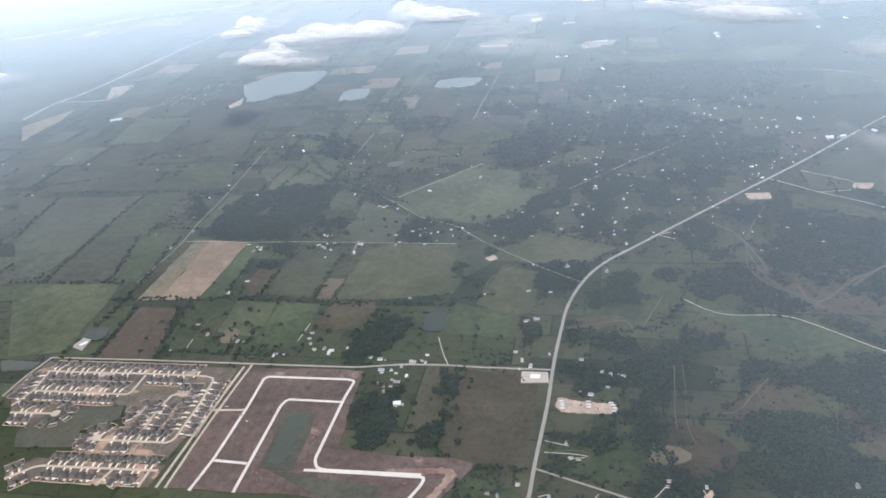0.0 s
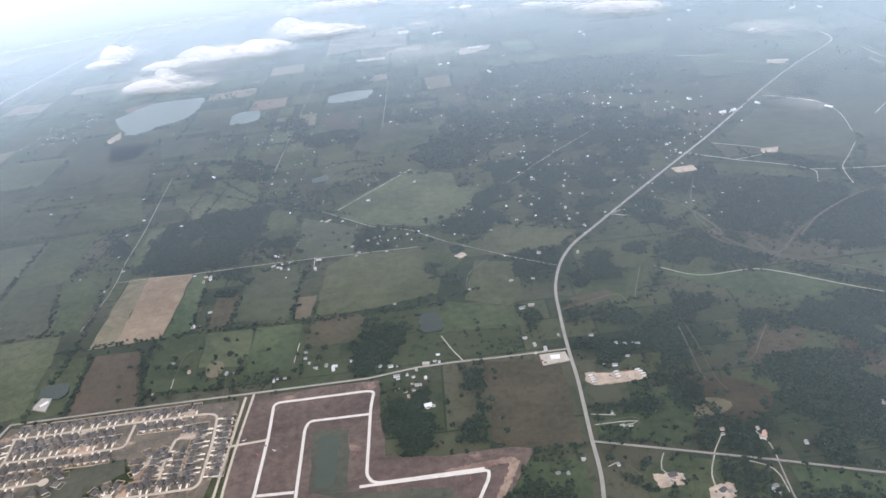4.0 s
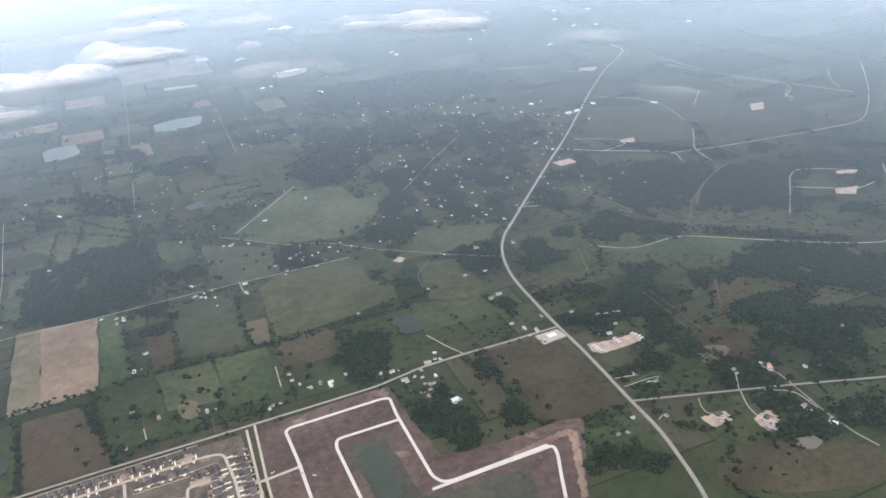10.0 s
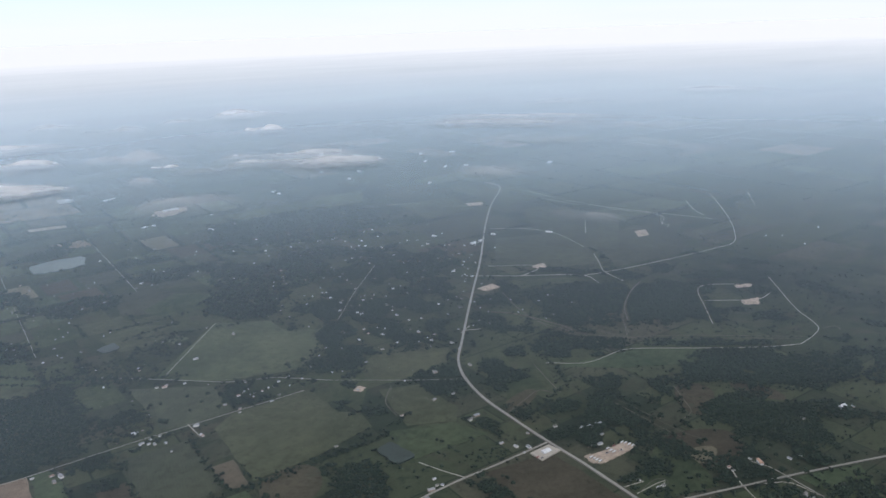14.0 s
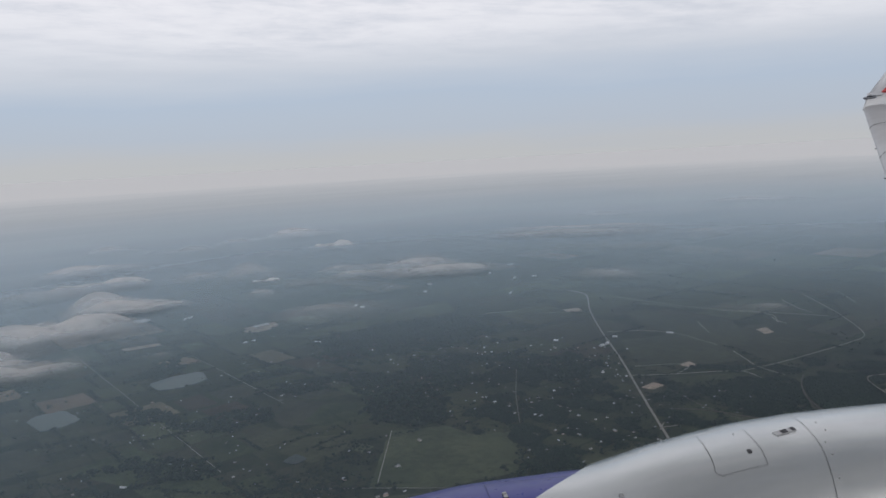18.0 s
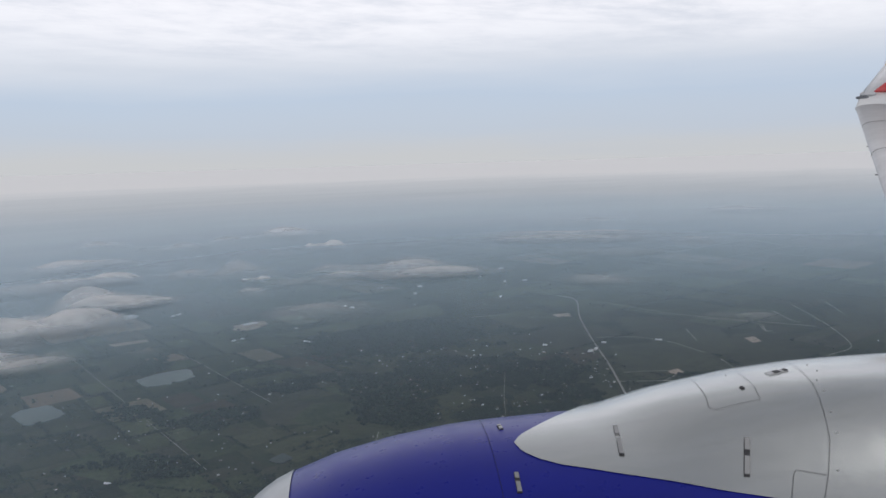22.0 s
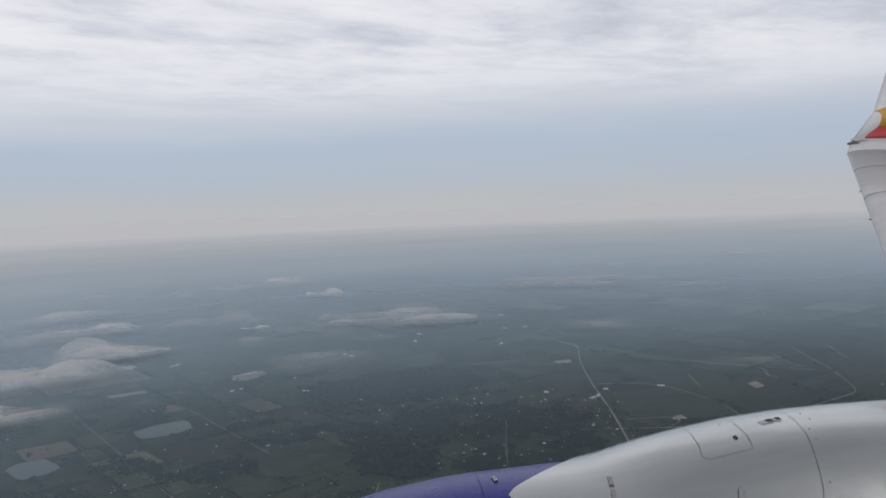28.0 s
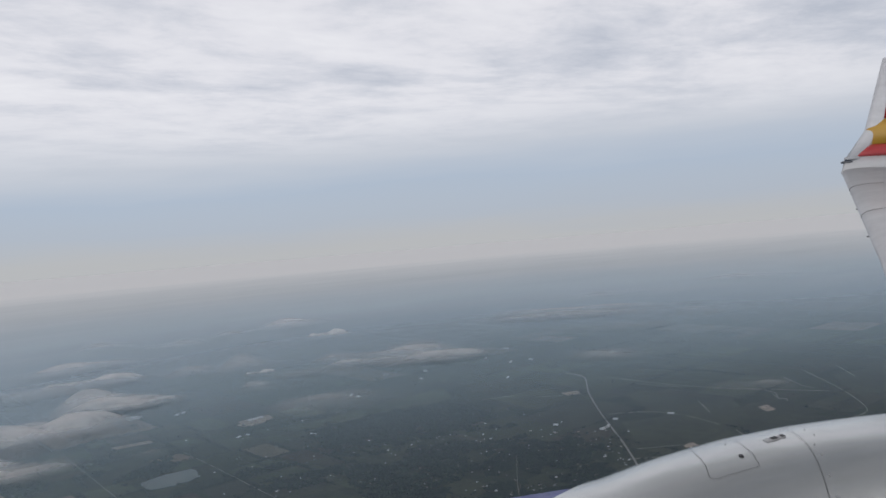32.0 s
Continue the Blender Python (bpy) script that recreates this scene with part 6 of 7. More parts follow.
# ---- single trees round the farmsteads ----
def lone_tree(seed, size):
    rnd = random.Random(seed)
    t = thing("tree", "single dark green tree with a spreading crown", "tree", "trees round the homes")
    bm = bmesh.new()
    bmesh.ops.create_cone(bm, cap_ends=True, segments=7, radius1=0.07 * size, radius2=0.035 * size, depth=0.6 * size, matrix=Matrix.Translation((0, 0, 0.3 * size)))
    for k in range(4):
        a = k * 1.57 + rnd.uniform(-0.4, 0.4)
        bmesh.ops.create_cone(bm, cap_ends=True, segments=5, radius1=0.03 * size, radius2=0.012 * size, depth=0.5 * size, matrix=Matrix.Translation((0.16 * size * math.cos(a), 0.16 * size * math.sin(a), 0.62 * size)) @ Matrix.Rotation(a, 4, "Z") @ Matrix.Rotation(0.75, 4, "Y"))
    part("trunk", bm, MAT["bark"], t)
    bm = bmesh.new()
    for _ in range(26):
        a, q = rnd.uniform(0, 6.28), rnd.uniform(0.0, 0.48) * size
        m = Matrix.Translation((q * math.cos(a), q * math.sin(a), rnd.uniform(0.5, 1.0) * size - q * 0.35)) @ Matrix.Rotation(rnd.uniform(0, 3), 4, (rnd.random(), rnd.random(), 1))
        made = bmesh.ops.create_icosphere(bm, subdivisions=1, radius=rnd.uniform(0.12, 0.22) * size, matrix=m)
        for v in made["verts"]:
            v.co += Vector((rnd.uniform(-1, 1), rnd.uniform(-1, 1), rnd.uniform(-1, 1))) * 0.035 * size
    part("crown", bm, MAT["leaf"], t)
    return t


LONE = [lone_tree(1, 1.2), lone_tree(2, 1.0), lone_tree(3, 1.5), lone_tree(4, 0.85)]


def grove(x0, y0, x1, y1, count):
    q = np.array([(random.uniform(x0, x1), random.uniform(y0, y1)) for _ in range(count * 2)])
    q = q[free(q, 0.5)][:count]
    for i, (x, y) in enumerate(q):
        put(LONE, i % 4, pose(x, y, 0, 0, 0, random.uniform(0, 360)))


grove(-16, 82, 30, 112, 70)
grove(-55, 100, -32, 136, 40)
grove(-12, 112, 25, 140, 40)
grove(-120, 138, -60, 160, 60)
grove(-100, 200, -40, 215, 40)

# ---- haze and low clouds ----
def build_haze(n):
    # distance haze painted as sheet opacity and colour, growing from one fixed point
    p = place(n)
    sep = n.add("SeparateXYZ", Vector=p)
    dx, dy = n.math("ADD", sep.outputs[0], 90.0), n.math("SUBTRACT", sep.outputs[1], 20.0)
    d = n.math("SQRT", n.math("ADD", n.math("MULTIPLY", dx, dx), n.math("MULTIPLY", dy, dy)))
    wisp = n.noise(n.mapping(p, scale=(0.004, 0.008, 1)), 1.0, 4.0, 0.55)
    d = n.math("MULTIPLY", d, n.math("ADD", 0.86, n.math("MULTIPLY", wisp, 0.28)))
    # the painted haze is made denser to the west
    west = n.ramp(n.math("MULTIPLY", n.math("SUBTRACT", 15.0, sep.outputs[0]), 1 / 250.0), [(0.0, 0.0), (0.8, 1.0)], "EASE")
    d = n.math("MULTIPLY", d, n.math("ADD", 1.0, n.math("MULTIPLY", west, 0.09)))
    # opacity of each of three thin sheets; together they give the whole painted haze
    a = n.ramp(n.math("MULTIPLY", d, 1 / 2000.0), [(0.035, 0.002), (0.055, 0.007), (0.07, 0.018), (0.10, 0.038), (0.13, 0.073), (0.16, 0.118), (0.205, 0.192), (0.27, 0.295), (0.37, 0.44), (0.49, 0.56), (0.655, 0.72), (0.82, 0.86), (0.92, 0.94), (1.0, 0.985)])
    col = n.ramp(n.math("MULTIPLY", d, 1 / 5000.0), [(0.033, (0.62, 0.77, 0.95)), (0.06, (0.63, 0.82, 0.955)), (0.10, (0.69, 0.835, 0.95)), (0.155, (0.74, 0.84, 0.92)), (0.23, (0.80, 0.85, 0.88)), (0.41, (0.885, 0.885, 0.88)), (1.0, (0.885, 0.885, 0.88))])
    # the painted haze is thinned in a soft circle over the lakes
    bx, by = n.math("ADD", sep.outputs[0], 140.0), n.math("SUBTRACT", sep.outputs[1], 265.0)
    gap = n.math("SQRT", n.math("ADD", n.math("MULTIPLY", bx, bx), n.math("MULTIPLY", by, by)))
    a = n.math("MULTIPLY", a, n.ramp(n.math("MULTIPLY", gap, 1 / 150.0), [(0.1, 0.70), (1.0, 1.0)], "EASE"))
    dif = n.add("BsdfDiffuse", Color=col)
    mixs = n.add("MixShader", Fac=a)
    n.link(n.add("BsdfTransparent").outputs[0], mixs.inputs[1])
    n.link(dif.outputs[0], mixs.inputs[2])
    return mixs.outputs[0]


MAT["haze"] = material("painted_haze", build_haze)


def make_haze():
    # flat sheets added above the land to carry the painted haze
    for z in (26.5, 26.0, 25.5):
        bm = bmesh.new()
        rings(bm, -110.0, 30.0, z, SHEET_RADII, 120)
        tagged(new("haze", mesh_of("haze", bm, MAT["haze"])), "flat sheet of painted distance haze, denser and paler towards the horizon", "haze", kind="structure")


make_haze()


def build_cloud(n, most=0.62):
    """Vapour that thins out towards the foot and the rim of the mass and is torn a little by the wind."""
    tc = n.add("TexCoord").outputs["Object"]
    sep = n.add("SeparateXYZ", Vector=tc)
    rnd = n.add("ObjectInfo").outputs["Random"]
    off = n.add("CombineXYZ", X=n.math("MULTIPLY", rnd, 37.0), Y=n.math("MULTIPLY", rnd, 91.0), Z=0.0)
    vm = n.t.nodes.new("ShaderNodeVectorMath")
    n.link(n.mapping(tc, scale=(1.0, 0.8, 0.55)), vm.inputs[0])
    n.link(off.outputs[0], vm.inputs[1])
    p = vm.outputs[0]
    lump = n.noise(p, 2.0, 5.0, 0.55, 0.4)
    torn = n.noise(n.mapping(p, scale=(0.8, 2.4, 1.0)), 4.5, 6.0, 0.62, 0.4)
    loose = n.math("ADD", n.math("MULTIPLY", n.math("SUBTRACT", lump, 0.5), 0.85), n.math("MULTIPLY", n.math("SUBTRACT", torn, 0.5), 0.45))
    body = n.math("ADD", sep.outputs[2], loose)
    a = n.ramp(body, [(0.10, 0.0), (0.42, most * 0.32), (0.78, most * 0.8), (1.0, most)], "EASE")
    foot = n.ramp(sep.outputs[2], [(0.03, 0.0), (0.55, 1.0)], "EASE")
    a = n.math("MULTIPLY", a, foot)
    mixs = n.add("MixShader", Fac=a)
    n.link(n.add("BsdfTransparent").outputs[0], mixs.inputs[1])
    both = n.add("MixShader", Fac=0.42)
    n.link(n.add("BsdfDiffuse", Color=(0.85, 0.845, 0.85, 1)).outputs[0], both.inputs[1])
    n.link(n.add("BsdfTranslucent", Color=(0.85, 0.845, 0.85, 1)).outputs[0], both.inputs[2])
    n.link(both.outputs[0], mixs.inputs[2])
    return mixs.outputs[0]


MAT["cloud"] = material("cloud_vapour", build_cloud)
MAT["veil"] = material("milky_vapour", lambda n: build_cloud(n, 0.36))
MAT["wisp"] = material("thin_vapour", lambda n: build_cloud(n, 0.15))


def cloud_mesh(name, seed, mat):
    """A low billowed mass: rounded swellings run together over a flat foot, lower towards the rim."""
    rnd = random.Random(seed)
    swells = [(rnd.uniform(-0.75, 0.75), rnd.uniform(-0.6, 0.6), rnd.uniform(0.16, 0.42), rnd.uniform(0.25, 1.0)) for _ in range(14)]
    nx, ny = 48, 26
    us, vs = np.linspace(-1, 1, nx), np.linspace(-1, 1, ny)
    u, v = np.meshgrid(us, vs)
    rim = np.clip(1 - u * u - v * v, 0, 1) ** 0.75
    h = 0.25 + sum(k * np.exp(-((u - a) ** 2 + (v - b) ** 2) / (r * r)) for a, b, r, k in swells) * 0.6
    h = rim * h
    h /= h.max()
    bm = bmesh.new()
    verts = [[bm.verts.new((us[i], vs[j], h[j, i])) for i in range(nx)] for j in range(ny)]
    for j in range(ny - 1):
        for i in range(nx - 1):
            if max(h[j, i], h[j, i + 1], h[j + 1, i], h[j + 1, i + 1]) > 0.005:
                bm.faces.new((verts[j][i], verts[j][i + 1], verts[j + 1][i + 1], verts[j + 1][i])).smooth = True
    for w in [w for w in bm.verts if not w.link_faces]:
        bm.verts.remove(w)
    return mesh_of(name, bm, MAT[mat])


CLOUDS = {mat: [cloud_mesh("cloud_billow", seed, mat) for seed in (3, 8, 15)] for mat in ("cloud", "veil", "wisp")}
CLOUD_COUNT = {"n": 0}


def cloud(x, y, z, width, height, mat="cloud"):
    ob = thing("cloud", "low flat lens of pale grey cloud drifting over farmland" if mat != "wisp" else "thin torn wisp of pale mist over farmland", "cloud", "low clouds")
    ob.matrix_world = pose(x, y, z - 1.3, 0, 0, math.degrees(math.atan2(y - 60, x + 190)) + 90) @ Matrix.Diagonal((width * 0.70, width * 0.34, height * 1.0, 1))
    CLOUD_COUNT["n"] += 1
    new("cloud_billow", CLOUDS[mat][CLOUD_COUNT["n"] % 3]).parent = ob


cloud(37.2, 373.0, 28, 71.1, 5.7)
cloud(1.5, 392.2, 28, 44.8, 1.9, 'wisp')
cloud(93.2, 590.0, 28, 70.8, 9.2, 'veil')
cloud(69.6, 504.3, 28, 24.4, 6.4)
cloud(47.4, 595.9, 28, 32.9, 5.1, 'wisp')
cloud(-69.5, 533.0, 28, 76.1, 7.2, 'veil')
cloud(-7.2, 573.9, 28, 39.8, 6.7, 'wisp')
cloud(-34.9, 448.1, 28, 33.3, 5.5, 'wisp')
cloud(-90.5, 395.5, 28, 52.4, 6.9)
cloud(-125.9, 362.6, 28, 49.6, 9.4)
cloud(-147.6, 318.1, 28, 39.9, 6.1)
cloud(-88.8, 467.2, 28, 64.0, 1.6, 'wisp')
cloud(-128.6, 465.2, 28, 62.4, 5.6, 'wisp')
cloud(229.3, 412.0, 28, 148.6, 3.5, 'veil')
cloud(326.2, 485.3, 28, 78.8, 3.2, 'wisp')
cloud(167.9, 357.7, 28, 68.2, 2.1, 'wisp')
cloud(93.0, 285.6, 28, 33.2, 2.4, 'wisp')
cloud(469.3, 439.0, 28, 112.1, 5.6, 'wisp')
cloud(-19.8, 414.6, 28, 13.7, 2.9)
cloud(-38.6, 372.4, 28, 18.0, 5.6, 'wisp')
cloud(-32.1, 629.8, 28, 51.5, 6.7, 'wisp')
cloud(-107.6, 307.6, 28, 8.1, 2.2, 'wisp')
cloud(-136.0, 347.4, 28, 41.4, 1.6, 'wisp')
cloud(247.0, 344.6, 28, 43.4, 3.8, 'wisp')
cloud(72.5, 427.1, 28, 39.1, 2.0, 'wisp')
cloud(-152.8, 358.0, 28, 37.7, 4.8)
cloud(-126.6, 364.3, 28, 45.1, 5.3, 'veil')
cloud(-147.3, 316.3, 28, 38.7, 4.0, 'veil')
cloud(-192.4, 380.5, 28, 28.4, 4.3)
cloud(-81.9, 393.1, 28, 43.7, 4.2)
cloud(-154.1, 322.8, 28, 21.8, 9.0, 'veil')
cloud(-130.8, 353.6, 28, 48.0, 10.5, 'veil')
cloud(-98.3, 387.5, 28, 47.5, 12.4, 'veil')
cloud(34.7, 387.9, 28, 67.2, 8.0, 'veil')
cloud(-35.1, 308.7, 28, 53.9, 7.2, 'wisp')
cloud(-25.9, 410.5, 28, 43.1, 12.6, 'wisp')
cloud(60.0, 204.8, 28, 23.3, 3.9, 'wisp')
cloud(-189.0, 389.8, 28, 24.2, 9.2)
cloud(-276.2, 301.4, 28, 34.7, 8.2, 'veil')
cloud(-83.0, 469.1, 28, 42.9, 6.3)
cloud(93.4, 289.7, 28, 41.3, 3.3, 'wisp')

# ---- the aircraft: engine nacelle and wing tip ----
PLANE = Matrix(((-0.861643, 0.507119, -0.0200646, -178.881), (0.507216, 0.861819, 0.000277277, 64.5799), (-0.0174327, 0.00993817, 0.999799, 85.8862), (0, 0, 0, 1)))  # x forward, y outboard
AXIS_OUT, AXIS_DOWN = 3.1, 2.2


def coat(name, color, rough, metal=0.0, streak=0.06, gloss=0.25, spec=0.5):
    def build(n):
        tc = n.add("TexCoord").outputs["Object"]
        f = n.noise(n.mapping(tc, scale=(0.6, 3.0, 3.0)), 2.0, 6.0, 0.65)
        g = n.noise(tc, 14.0, 4.0, 0.6)
        lo = tuple(c * (1 - streak * 2) for c in color)
        col = n.mix(n.ramp(f, [(0.35, 0.0), (0.65, 1.0)]), lo, color)
        rg = n.math("ADD", rough, n.math("MULTIPLY", n.math("SUBTRACT", g, 0.5), 0.18))
        return bsdf(n, col, rg, metal, bump=n.noise(tc, 3.0, 2.0), strength=0.03, dist=0.02, **{"Coat Weight": gloss, "Coat Roughness": 0.2, "Specular IOR Level": spec})
    return material(name, build)


MAT["blue_paint"] = coat("blue_paint", (0.008, 0.014, 0.25), 0.30, gloss=0.06, spec=0.3)
MAT["grey_paint"] = coat("light_grey_paint", (0.57, 0.59, 0.585), 0.2, 0.78, 0.05)
MAT["lip"] = coat("bare_metal_lip", (0.48, 0.49, 0.50), 0.38, 0.7)
MAT["seam"] = plain("dark_seam", (0.05, 0.05, 0.055), 0.7)
MAT["wing_paint"] = coat("wing_paint", (0.66, 0.66, 0.67), 0.4, 0.0)
MAT["lamp_cover"] = coat("lamp_cover", (0.12, 0.13, 0.15), 0.3)
MAT["red_paint"] = coat("red_paint", (0.50, 0.025, 0.03), 0.35)
MAT["amber_paint"] = coat("amber_paint", (0.62, 0.36, 0.05), 0.35)
MAT["bright_white"] = coat("white_paint", (0.80, 0.80, 0.82), 0.4)


def interp(x, xs, ys):
    return float(np.interp(x, xs, ys))


def base_radius(s):
    return interp(s, (-0.46, -0.44, -0.38, -0.25, -0.06, 0.2, 0.47, 0.61, 1.0, 3.6), (0.70, 0.765, 0.84, 0.91, 0.97, 1.02, 1.05, 1.056, 1.06, 0.98))


WHITE_S, WHITE_LO = (0.672, 0.684, 0.70, 0.742, 0.818, 1.018, 1.215, 1.401, 1.586, 1.756, 2.4, 3.3), (84, 81, 79.4, 76.9, 74.2, 69.9, 66.5, 62.9, 60.0, 58.0, 54, 50)
UP_S, WHITE_UP = (0.672, 0.69, 0.711, 0.79, 0.89, 0.99, 1.15, 1.4, 1.8), (84.5, 86, 87.7, 91.3, 96.0, 101.0, 112, 135, 160)


def cowl_radius(s, th):
    """The raised light cowl swells over the blue one towards the wing."""
    rise = interp(s, (0.67, 1.04, 1.18, 1.29, 1.44, 1.65, 1.87, 2.16, 2.41, 2.68, 3.3), (1.058, 1.067, 1.08, 1.10, 1.13, 1.16, 1.185, 1.20, 1.20, 1.195, 1.15))
    lo = interp(s, WHITE_S, WHITE_LO)
    k = min(1.0, max(0.0, (th - lo) / 30.0))
    k = k * k * (3 - 2 * k)
    b = base_radius(s)
    return b + 0.004 + (rise - b) * k


def skin(s, th, lift_by=0.0, cowl=None):
    """A place on the nacelle: metres aft of the mark, degrees round from the cabin side."""
    lo = interp(s, WHITE_S, WHITE_LO)
    up = interp(s, UP_S, WHITE_UP)
    on = (s > 0.68 and lo <= th <= up) if cowl is None else cowl
    r = (cowl_radius(s, th) if on else base_radius(s)) + lift_by
    a = radians(th)
    return Vector((-s, AXIS_OUT - r * math.cos(a), -AXIS_DOWN + r * math.sin(a)))


def revolve(ss, ths, fn):
    bm = bmesh.new()
    rows = [[bm.verts.new(fn(s, t)) for t in ths] for s in ss]
    for a, b in zip(rows, rows[1:]):
        for i in range(len(ths) - 1):
            bm.faces.new((a[i], a[i + 1], b[i + 1], b[i]))
    for f in bm.faces:
        f.smooth = True
    bmesh.ops.recalc_face_normals(bm, faces=bm.faces[:])
    return bm


def strip_on(pts, width, lift_by=0.004):
    """A narrow line laid on the skin through places (s, degrees)."""
    dense = []
    for (s0, t0), (s1, t1) in zip(pts, pts[1:]):
        for k in range(8):
            dense.append((s0 + (s1 - s0) * k / 8, t0 + (t1 - t0) * k / 8))
    dense.append(pts[-1])
    bm = bmesh.new()
    rows = []
    for i, q in enumerate(dense):
        a, b = dense[max(0, i - 1)], dense[min(len(dense) - 1, i + 1)]
        ds, dt = b[0] - a[0], radians(b[1] - a[1]) * 1.1
        ln = math.hypot(ds, dt) + 1e-9
        ns, nt = -dt / ln * width / 2, math.degrees(ds / ln * width / 2 / 1.1)
        rows.append((bm.verts.new(skin(q[0] + ns, q[1] + nt, lift_by)), bm.verts.new(skin(q[0] - ns, q[1] - nt, lift_by))))
    for a, b in zip(rows, rows[1:]):
        bm.faces.new((a[0], a[1], b[1], b[0]))
    bmesh.ops.solidify(bm, geom=bm.faces[:], thickness=0.003)
    return bm


def plate_on(corners, lift_by, inset=0.0):
    c = [np.array(q, float) for q in corners]
    m = sum(c) / 4
    c = [m + (q - m) * (1 - inset) for q in c]
    bm = bmesh.new()
    top = [bm.verts.new(skin(q[0], q[1], lift_by)) for q in c]
    low = [bm.verts.new(skin(q[0], q[1], -0.01)) for q in c]
    bm.faces.new(top)
    for i in range(4):
        bm.faces.new((top[i], low[i], low[(i + 1) % 4], top[(i + 1) % 4]))
    bmesh.ops.recalc_face_normals(bm, faces=bm.faces[:])
    return bm


def make_engine():
    e = thing("jet_engine", "blue and light grey jet engine nacelle beside the cabin window", "engine")
    e.matrix_world = PLANE
    ths = np.linspace(-40, 320, 121)

    def lip_fn(s, t):
        return skin(s, t, cowl=False)
    bm = bmesh.new()
    prof = [(-0.1, 0.74), (-0.30, 0.72), (-0.42, 0.735), (-0.455, 0.755), (-0.462, 0.775), (-0.452, 0.795), (-0.42, 0.825), (-0.38, 0.852), (-0.33, 0.882), (-0.255, 0.9125)]
    rows = []
    for s, r in prof:
        rows.append([bm.verts.new((-s, AXIS_OUT - r * math.cos(radians(t)), -AXIS_DOWN + r * math.sin(radians(t)))) for t in ths])
    for a, b in zip(rows, rows[1:]):
        for i in range(len(ths) - 1):
            bm.faces.new((a[i], a[i + 1], b[i + 1], b[i]))
    for f in bm.faces:
        f.smooth = True
    bmesh.ops.recalc_face_normals(bm, faces=bm.faces[:])
    part("inlet_lip", bm, MAT["lip"], e, "bare grey metal inlet lip")
    part("inlet_cowl", revolve(np.linspace(-0.255, 0.575, 24), ths, lip_fn), MAT["blue_paint"], e, "glossy blue inlet cowl")
    part("fan_cowl", revolve(np.linspace(0.575, 3.4, 50), ths, lip_fn), MAT["blue_paint"], e, "glossy blue fan cowl")
    ss = [0.672, 0.676, 0.684, 0.70, 0.72, 0.742, 0.78, 0.818, 0.88, 0.95, *np.linspace(1.02, 3.3, 46)]
    bm = bmesh.new()
    rows = []
    for s in ss:
        lo, up = interp(s, WHITE_S, WHITE_LO), interp(s, UP_S, WHITE_UP)
        rows.append([bm.verts.new(skin(s, lo + (up - lo) * k / 40, 0, True)) for k in range(41)])
    for a, b in zip(rows, rows[1:]):
        for i in range(len(a) - 1):
            bm.faces.new((a[i], a[i + 1], b[i + 1], b[i]))
    for f in bm.faces:
        f.smooth = True
    bmesh.ops.recalc_face_normals(bm, faces=bm.faces[:])
    part("upper_cowl", bm, MAT["grey_paint"], e, "light grey upper cowl with a rounded tip")
    # joints
    part("joint", strip_on([(0.596, 108), (0.572, 85.3), (0.561, 72.2), (0.55, 62), (0.545, 40)], 0.0016), MAT["seam"], e)
    part("joint", strip_on([(2.10, 104), (2.086, 100.8), (1.981, 82.8), (1.903, 70.7), (1.831, 63.9), (1.764, 58.6)], 0.0016), MAT["seam"], e)
    part("joint", strip_on([(0.9, 63.5), (1.364, 58.8), (1.725, 55.3), (1.80, 52), (1.9, 49)], 0.0016), MAT["seam"], e)
    part("joint", strip_on([(0.60, 105), (0.80, 103.5), (1.0, 101.5)], 0.004), MAT["seam"], e)
    hatch = part("access_panel", strip_on([(1.617, 103.8), (1.54, 88), (1.517, 84.5), (1.535, 83.1), (1.732, 82.9), (1.76, 88), (1.815, 101.0)], 0.0016), MAT["seam"], e, "thin outline of an access panel")
    part("lock", plate_on([(1.704, 88.9), (1.717, 88.9), (1.717, 87.8), (1.704, 87.8)], 0.006), MAT["seam"], hatch)
    part("access_panel", strip_on([(1.824, 63.7), (1.713, 65.6), (1.695, 64.8), (1.637, 59.4)], 0.0016), MAT["seam"], e, "thin outline of an access panel")
    for c in ([(1.107, 86.2), (1.126, 86.0), (1.078, 74.7), (1.058, 75.0)], [(1.576, 74.5), (1.597, 74.1), (1.521, 65.5), (1.499, 65.8)], [(0.622, 73.5), (0.640, 73.3), (0.631, 67.5), (0.611, 67.6)],
              [(0.641, 95.5), (0.661, 96.2), (0.660, 92.6), (0.640, 92.1)]):
        k = part("latch", plate_on(c, 0.004), MAT["seam"], e, "metal latch in a dark recess")
        part("latch_lever", plate_on([np.array(c[0]) * 0.55 + np.array(c[3]) * 0.45, np.array(c[1]) * 0.55 + np.array(c[2]) * 0.45, c[2], c[3]], 0.008, 0.14), MAT["steel"], k)
        part("latch_lever", plate_on([c[0], c[1], np.array(c[1]) * 0.65 + np.array(c[2]) * 0.35, np.array(c[0]) * 0.65 + np.array(c[3]) * 0.35], 0.008, 0.14), MAT["steel"], k)
    v = part("vent", plate_on([(1.885, 94.2), (1.995, 95.2), (1.992, 93.3), (1.885, 92.0)], 0.004), MAT["steel"], e, "small grey louvred vent")
    part("vent_slot", plate_on([(1.975, 94.8), (1.992, 94.9), (1.990, 93.4), (1.973, 93.3)], 0.007), MAT["seam"], v)
    part("vent_slot", plate_on([(1.92, 94.2), (1.95, 94.5), (1.948, 92.9), (1.92, 92.7)], 0.007), MAT["seam"], v)
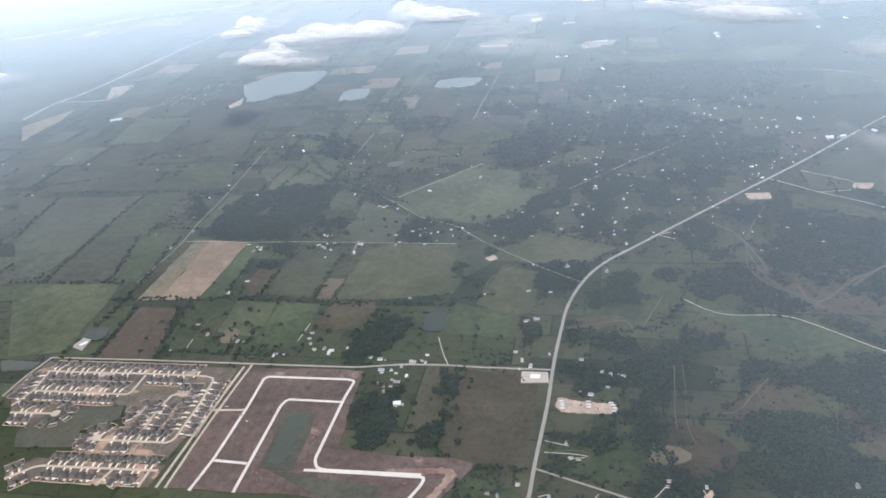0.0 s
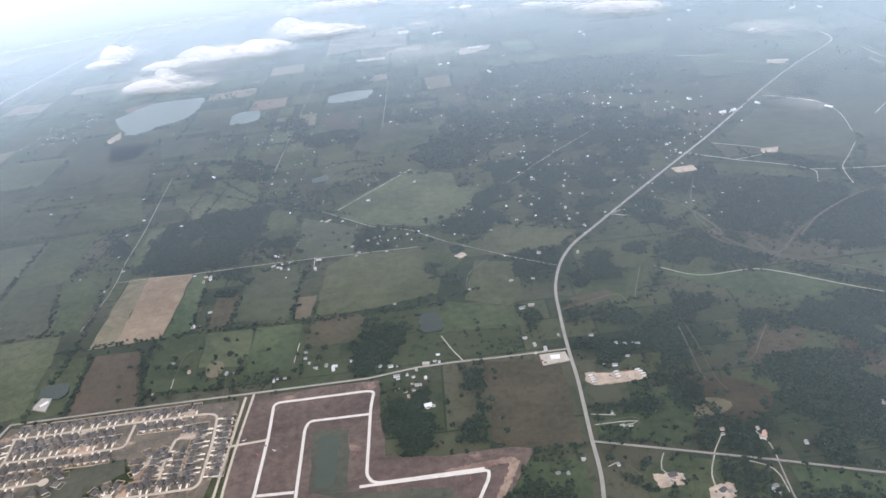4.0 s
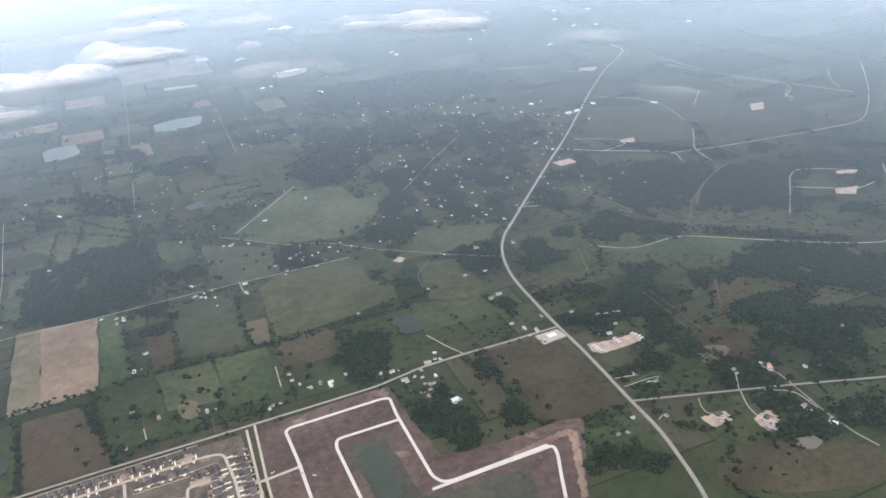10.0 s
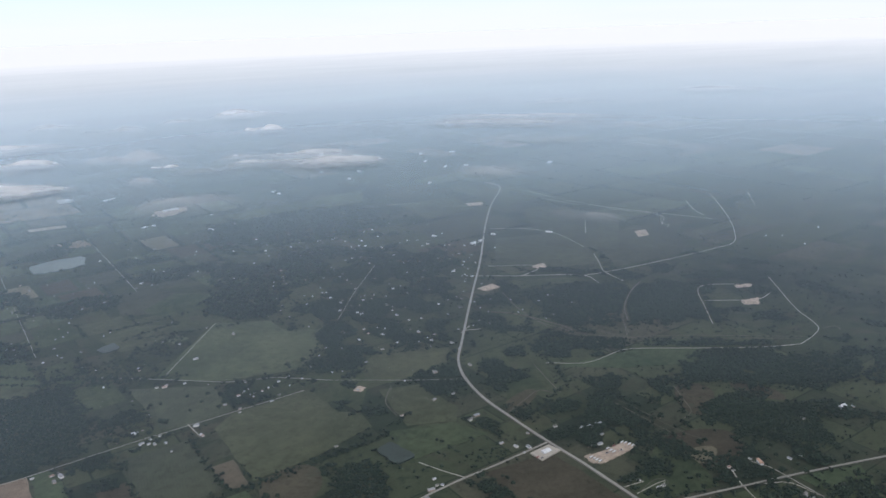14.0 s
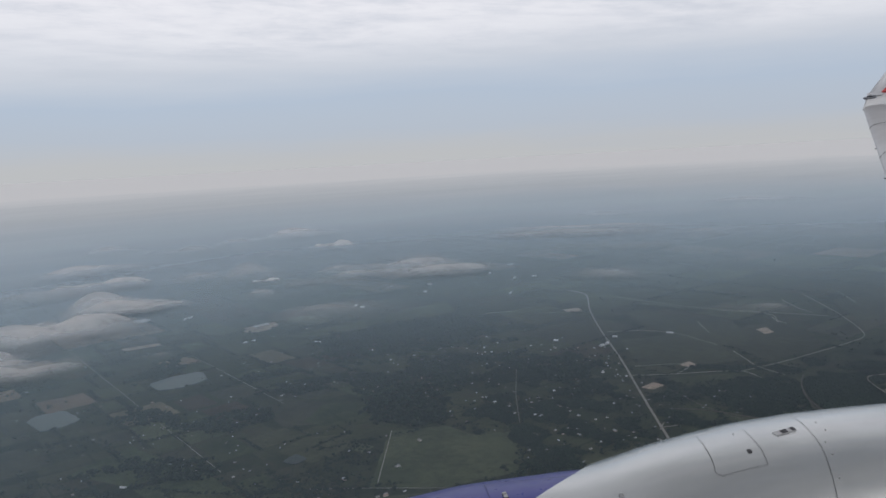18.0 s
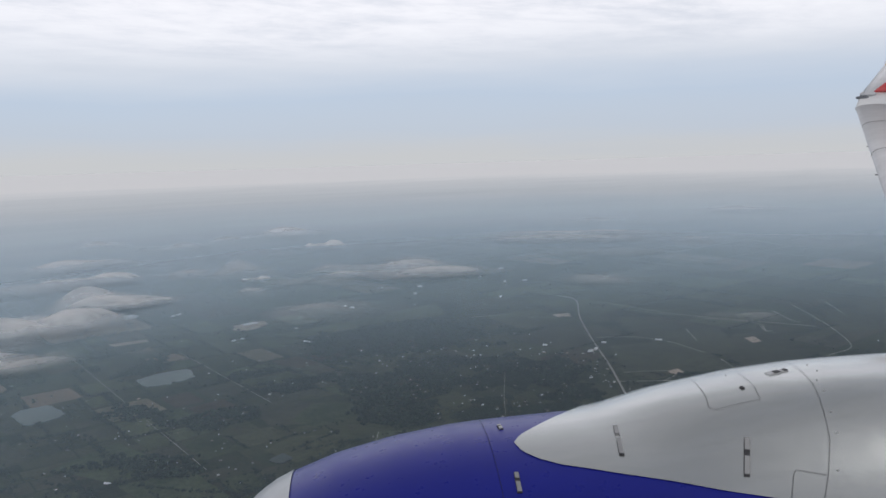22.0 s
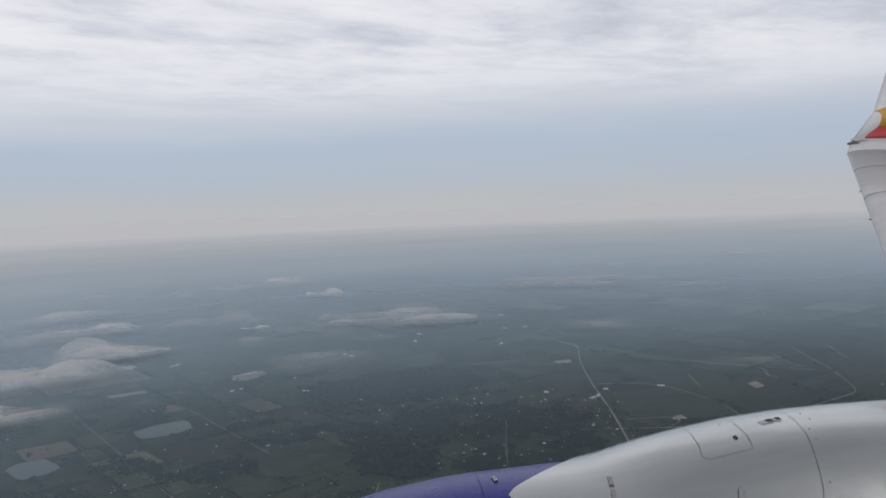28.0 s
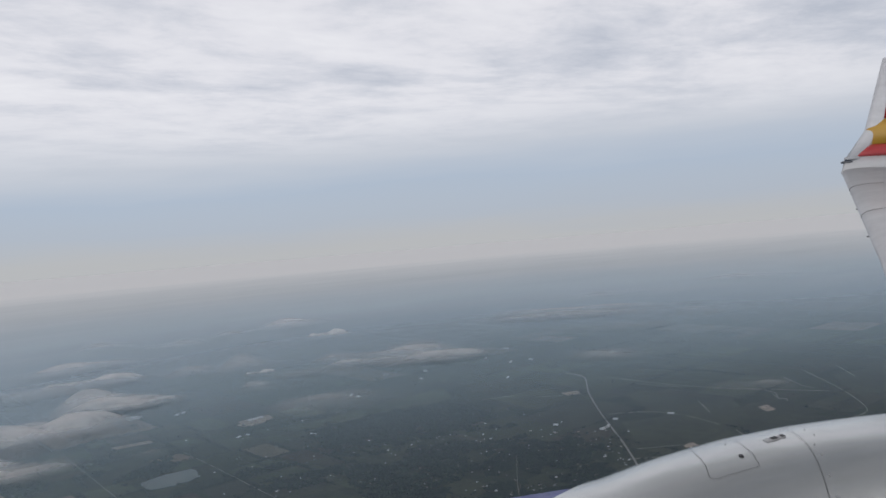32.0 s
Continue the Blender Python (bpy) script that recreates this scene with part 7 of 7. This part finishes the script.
    part("gap", plate_on([(1.764, 58.4), (2.6, 50.5), (2.6, 49.0), (1.751, 57.2)], 0.012), MAT["seam"], e, "dark gap below the cowl")
    for s, t in ((2.03, 86), (2.008, 82.0), (1.969, 76.5), (1.945, 72.0), (1.875, 64.5), (2.12, 96), (2.10, 91), (1.751, 99.1)):
        bm = bmesh.new()
        bmesh.ops.create_icosphere(bm, subdivisions=1, radius=0.0045, matrix=Matrix.Translation(skin(s, t, 0.0)))
        part("bolt", bm, MAT["steel"], e)


make_engine()


def airfoil(le, chord, thick, up=Vector((0, 0, 1))):
    """A closed section from the leading edge aft."""
    pts = []
    xs = (0.0, 0.012, 0.05, 0.12, 0.25, 0.45, 0.7, 1.0)
    yt = (0.0, 0.22, 0.40, 0.50, 0.55, 0.50, 0.32, 0.02)
    for x, y in zip(xs, yt):
        pts.append(le + Vector((-x * chord, 0, 0)) + up * (y * thick))
    for x, y in reversed(list(zip(xs, yt))[1:-1]):
        pts.append(le + Vector((-x * chord, 0, 0)) - up * (y * thick * 0.7))
    return pts


def loft(sections):
    bm = bmesh.new()
    rows = [[bm.verts.new(p) for p in s] for s in sections]
    for a, b in zip(rows, rows[1:]):
        for i in range(len(a)):
            j = (i + 1) % len(a)
            bm.faces.new((a[i], a[j], b[j], b[i]))
    bm.faces.new(rows[0])
    bm.faces.new(rows[-1])
    bmesh.ops.recalc_face_normals(bm, faces=bm.faces[:])
    for f in bm.faces:
        f.smooth = len(f.verts) == 4
    return bm


def make_wing():
    w = thing("wing_tip", "pale grey outer wing with a red, amber and white winglet", "wing")
    w.matrix_world = PLANE
    part("outer_wing", loft([airfoil(Vector((-4.9, 4.2, -3.9)), 5.2, 0.7), airfoil(Vector((-7.4, 9.0, -2.35)), 3.2, 0.42), airfoil(Vector((-9.26, 12.0, -1.18)), 2.5, 0.34), airfoil(Vector((-9.95, 13.25, -0.62)), 2.1, 0.27), airfoil(Vector((-11.18, 15.5, 0.44)), 1.55, 0.16)]), MAT["wing_paint"], w)
    part("tip_fairing", loft([airfoil(Vector((-11.18, 15.52, 0.44)), 1.5, 0.16), airfoil(Vector((-11.30, 15.62, 0.56)), 1.4, 0.13), airfoil(Vector((-11.45, 15.74, 0.78)), 1.35, 0.12, Vector((0, -0.8, 0.6)))]), MAT["wing_paint"], w)
    u = Vector((0, -0.97, 0.2))
    part("winglet_root", loft([airfoil(Vector((-11.60, 15.70, 0.75)), 1.35, 0.15, Vector((0, -0.7, 0.7))), airfoil(Vector((-12.0, 15.98, 1.02)), 1.1, 0.13, u)]), MAT["red_paint"], w, "red winglet base")
    part("winglet_band", loft([airfoil(Vector((-12.02, 16.0, 1.03)), 1.05, 0.13, u), airfoil(Vector((-12.62, 16.35, 1.62)), 0.9, 0.11, u)]), MAT["amber_paint"], w, "amber winglet band")
    part("leading_edge", loft([airfoil(Vector((-11.40, 15.68, 0.72)), 0.42, 0.17, u), airfoil(Vector((-12.4, 16.26, 1.40)), 0.5, 0.15, u), airfoil(Vector((-13.35, 16.7, 3.1)), 0.4, 0.12, u)]), MAT["bright_white"], w, "white leading edge")
    part("winglet_top", loft([airfoil(Vector((-12.63, 16.35, 1.63)), 0.9, 0.11, u), airfoil(Vector((-13.5, 16.7, 3.1)), 0.6, 0.08, u)]), MAT["red_paint"], w, "red upper winglet")
    bm = bmesh.new()
    bmesh.ops.create_icosphere(bm, subdivisions=2, radius=1.0, matrix=Matrix.Translation((-11.47, 15.68, 0.68)) @ Matrix.Diagonal((0.17, 0.06, 0.04, 1)))
    for f in bm.faces:
        f.smooth = True
    part("tip_light", bm, MAT["lamp_cover"], w, "dark grey lamp cover at the wing tip")
    for f, o, z in ((-10.35, 13.95, -0.33), (-9.75, 12.9, -0.82)):
        bm = bmesh.new()
        box(bm, f - 0.04, o - 0.012, z - 0.01, f + 0.02, o + 0.012, z + 0.012)
        part("vortex_tab", bm, MAT["seam"], w)
    for k in (0.42, 0.75):
        le = Vector((-9.26, 12.0, -1.18)).lerp(Vector((-11.18, 15.5, 0.44)), k)
        bm = bmesh.new()
        sec = airfoil(le, 2.5 - 0.95 * k, 0.345 - 0.18 * k)[:6]
        for a, b in zip(sec, sec[1:]):
            d = Vector((0, 0.012, 0.006))
            bm.faces.new([bm.verts.new(q) for q in (a + Vector((0, 0, 0.006)), b + Vector((0, 0, 0.006)), b + d + Vector((0, 0, 0.006)), a + d + Vector((0, 0, 0.006)))])
        bmesh.ops.solidify(bm, geom=bm.faces[:], thickness=0.004)
        part("slat_joint", bm, MAT["seam"], w)


make_wing()


def make_fuselage():
    f = thing("fuselage", "curved blue side of the aircraft cabin behind the window seat", "aircraft")
    f.matrix_world = PLANE
    bm = bmesh.new()
    rows = []
    for x in np.linspace(-7.0, 7.0, 8):
        rows.append([bm.verts.new((x, -2.75 + 1.9 * math.cos(radians(a)), -0.55 + 1.95 * math.sin(radians(a)))) for a in range(-90, 91, 12)])
    for a, b in zip(rows, rows[1:]):
        for i in range(len(a) - 1):
            bm.faces.new((a[i], a[i + 1], b[i + 1], b[i]))
    bmesh.ops.solidify(bm, geom=bm.faces[:], thickness=0.05)
    part("cabin_wall", bm, MAT["blue_paint"], f)


make_fuselage()
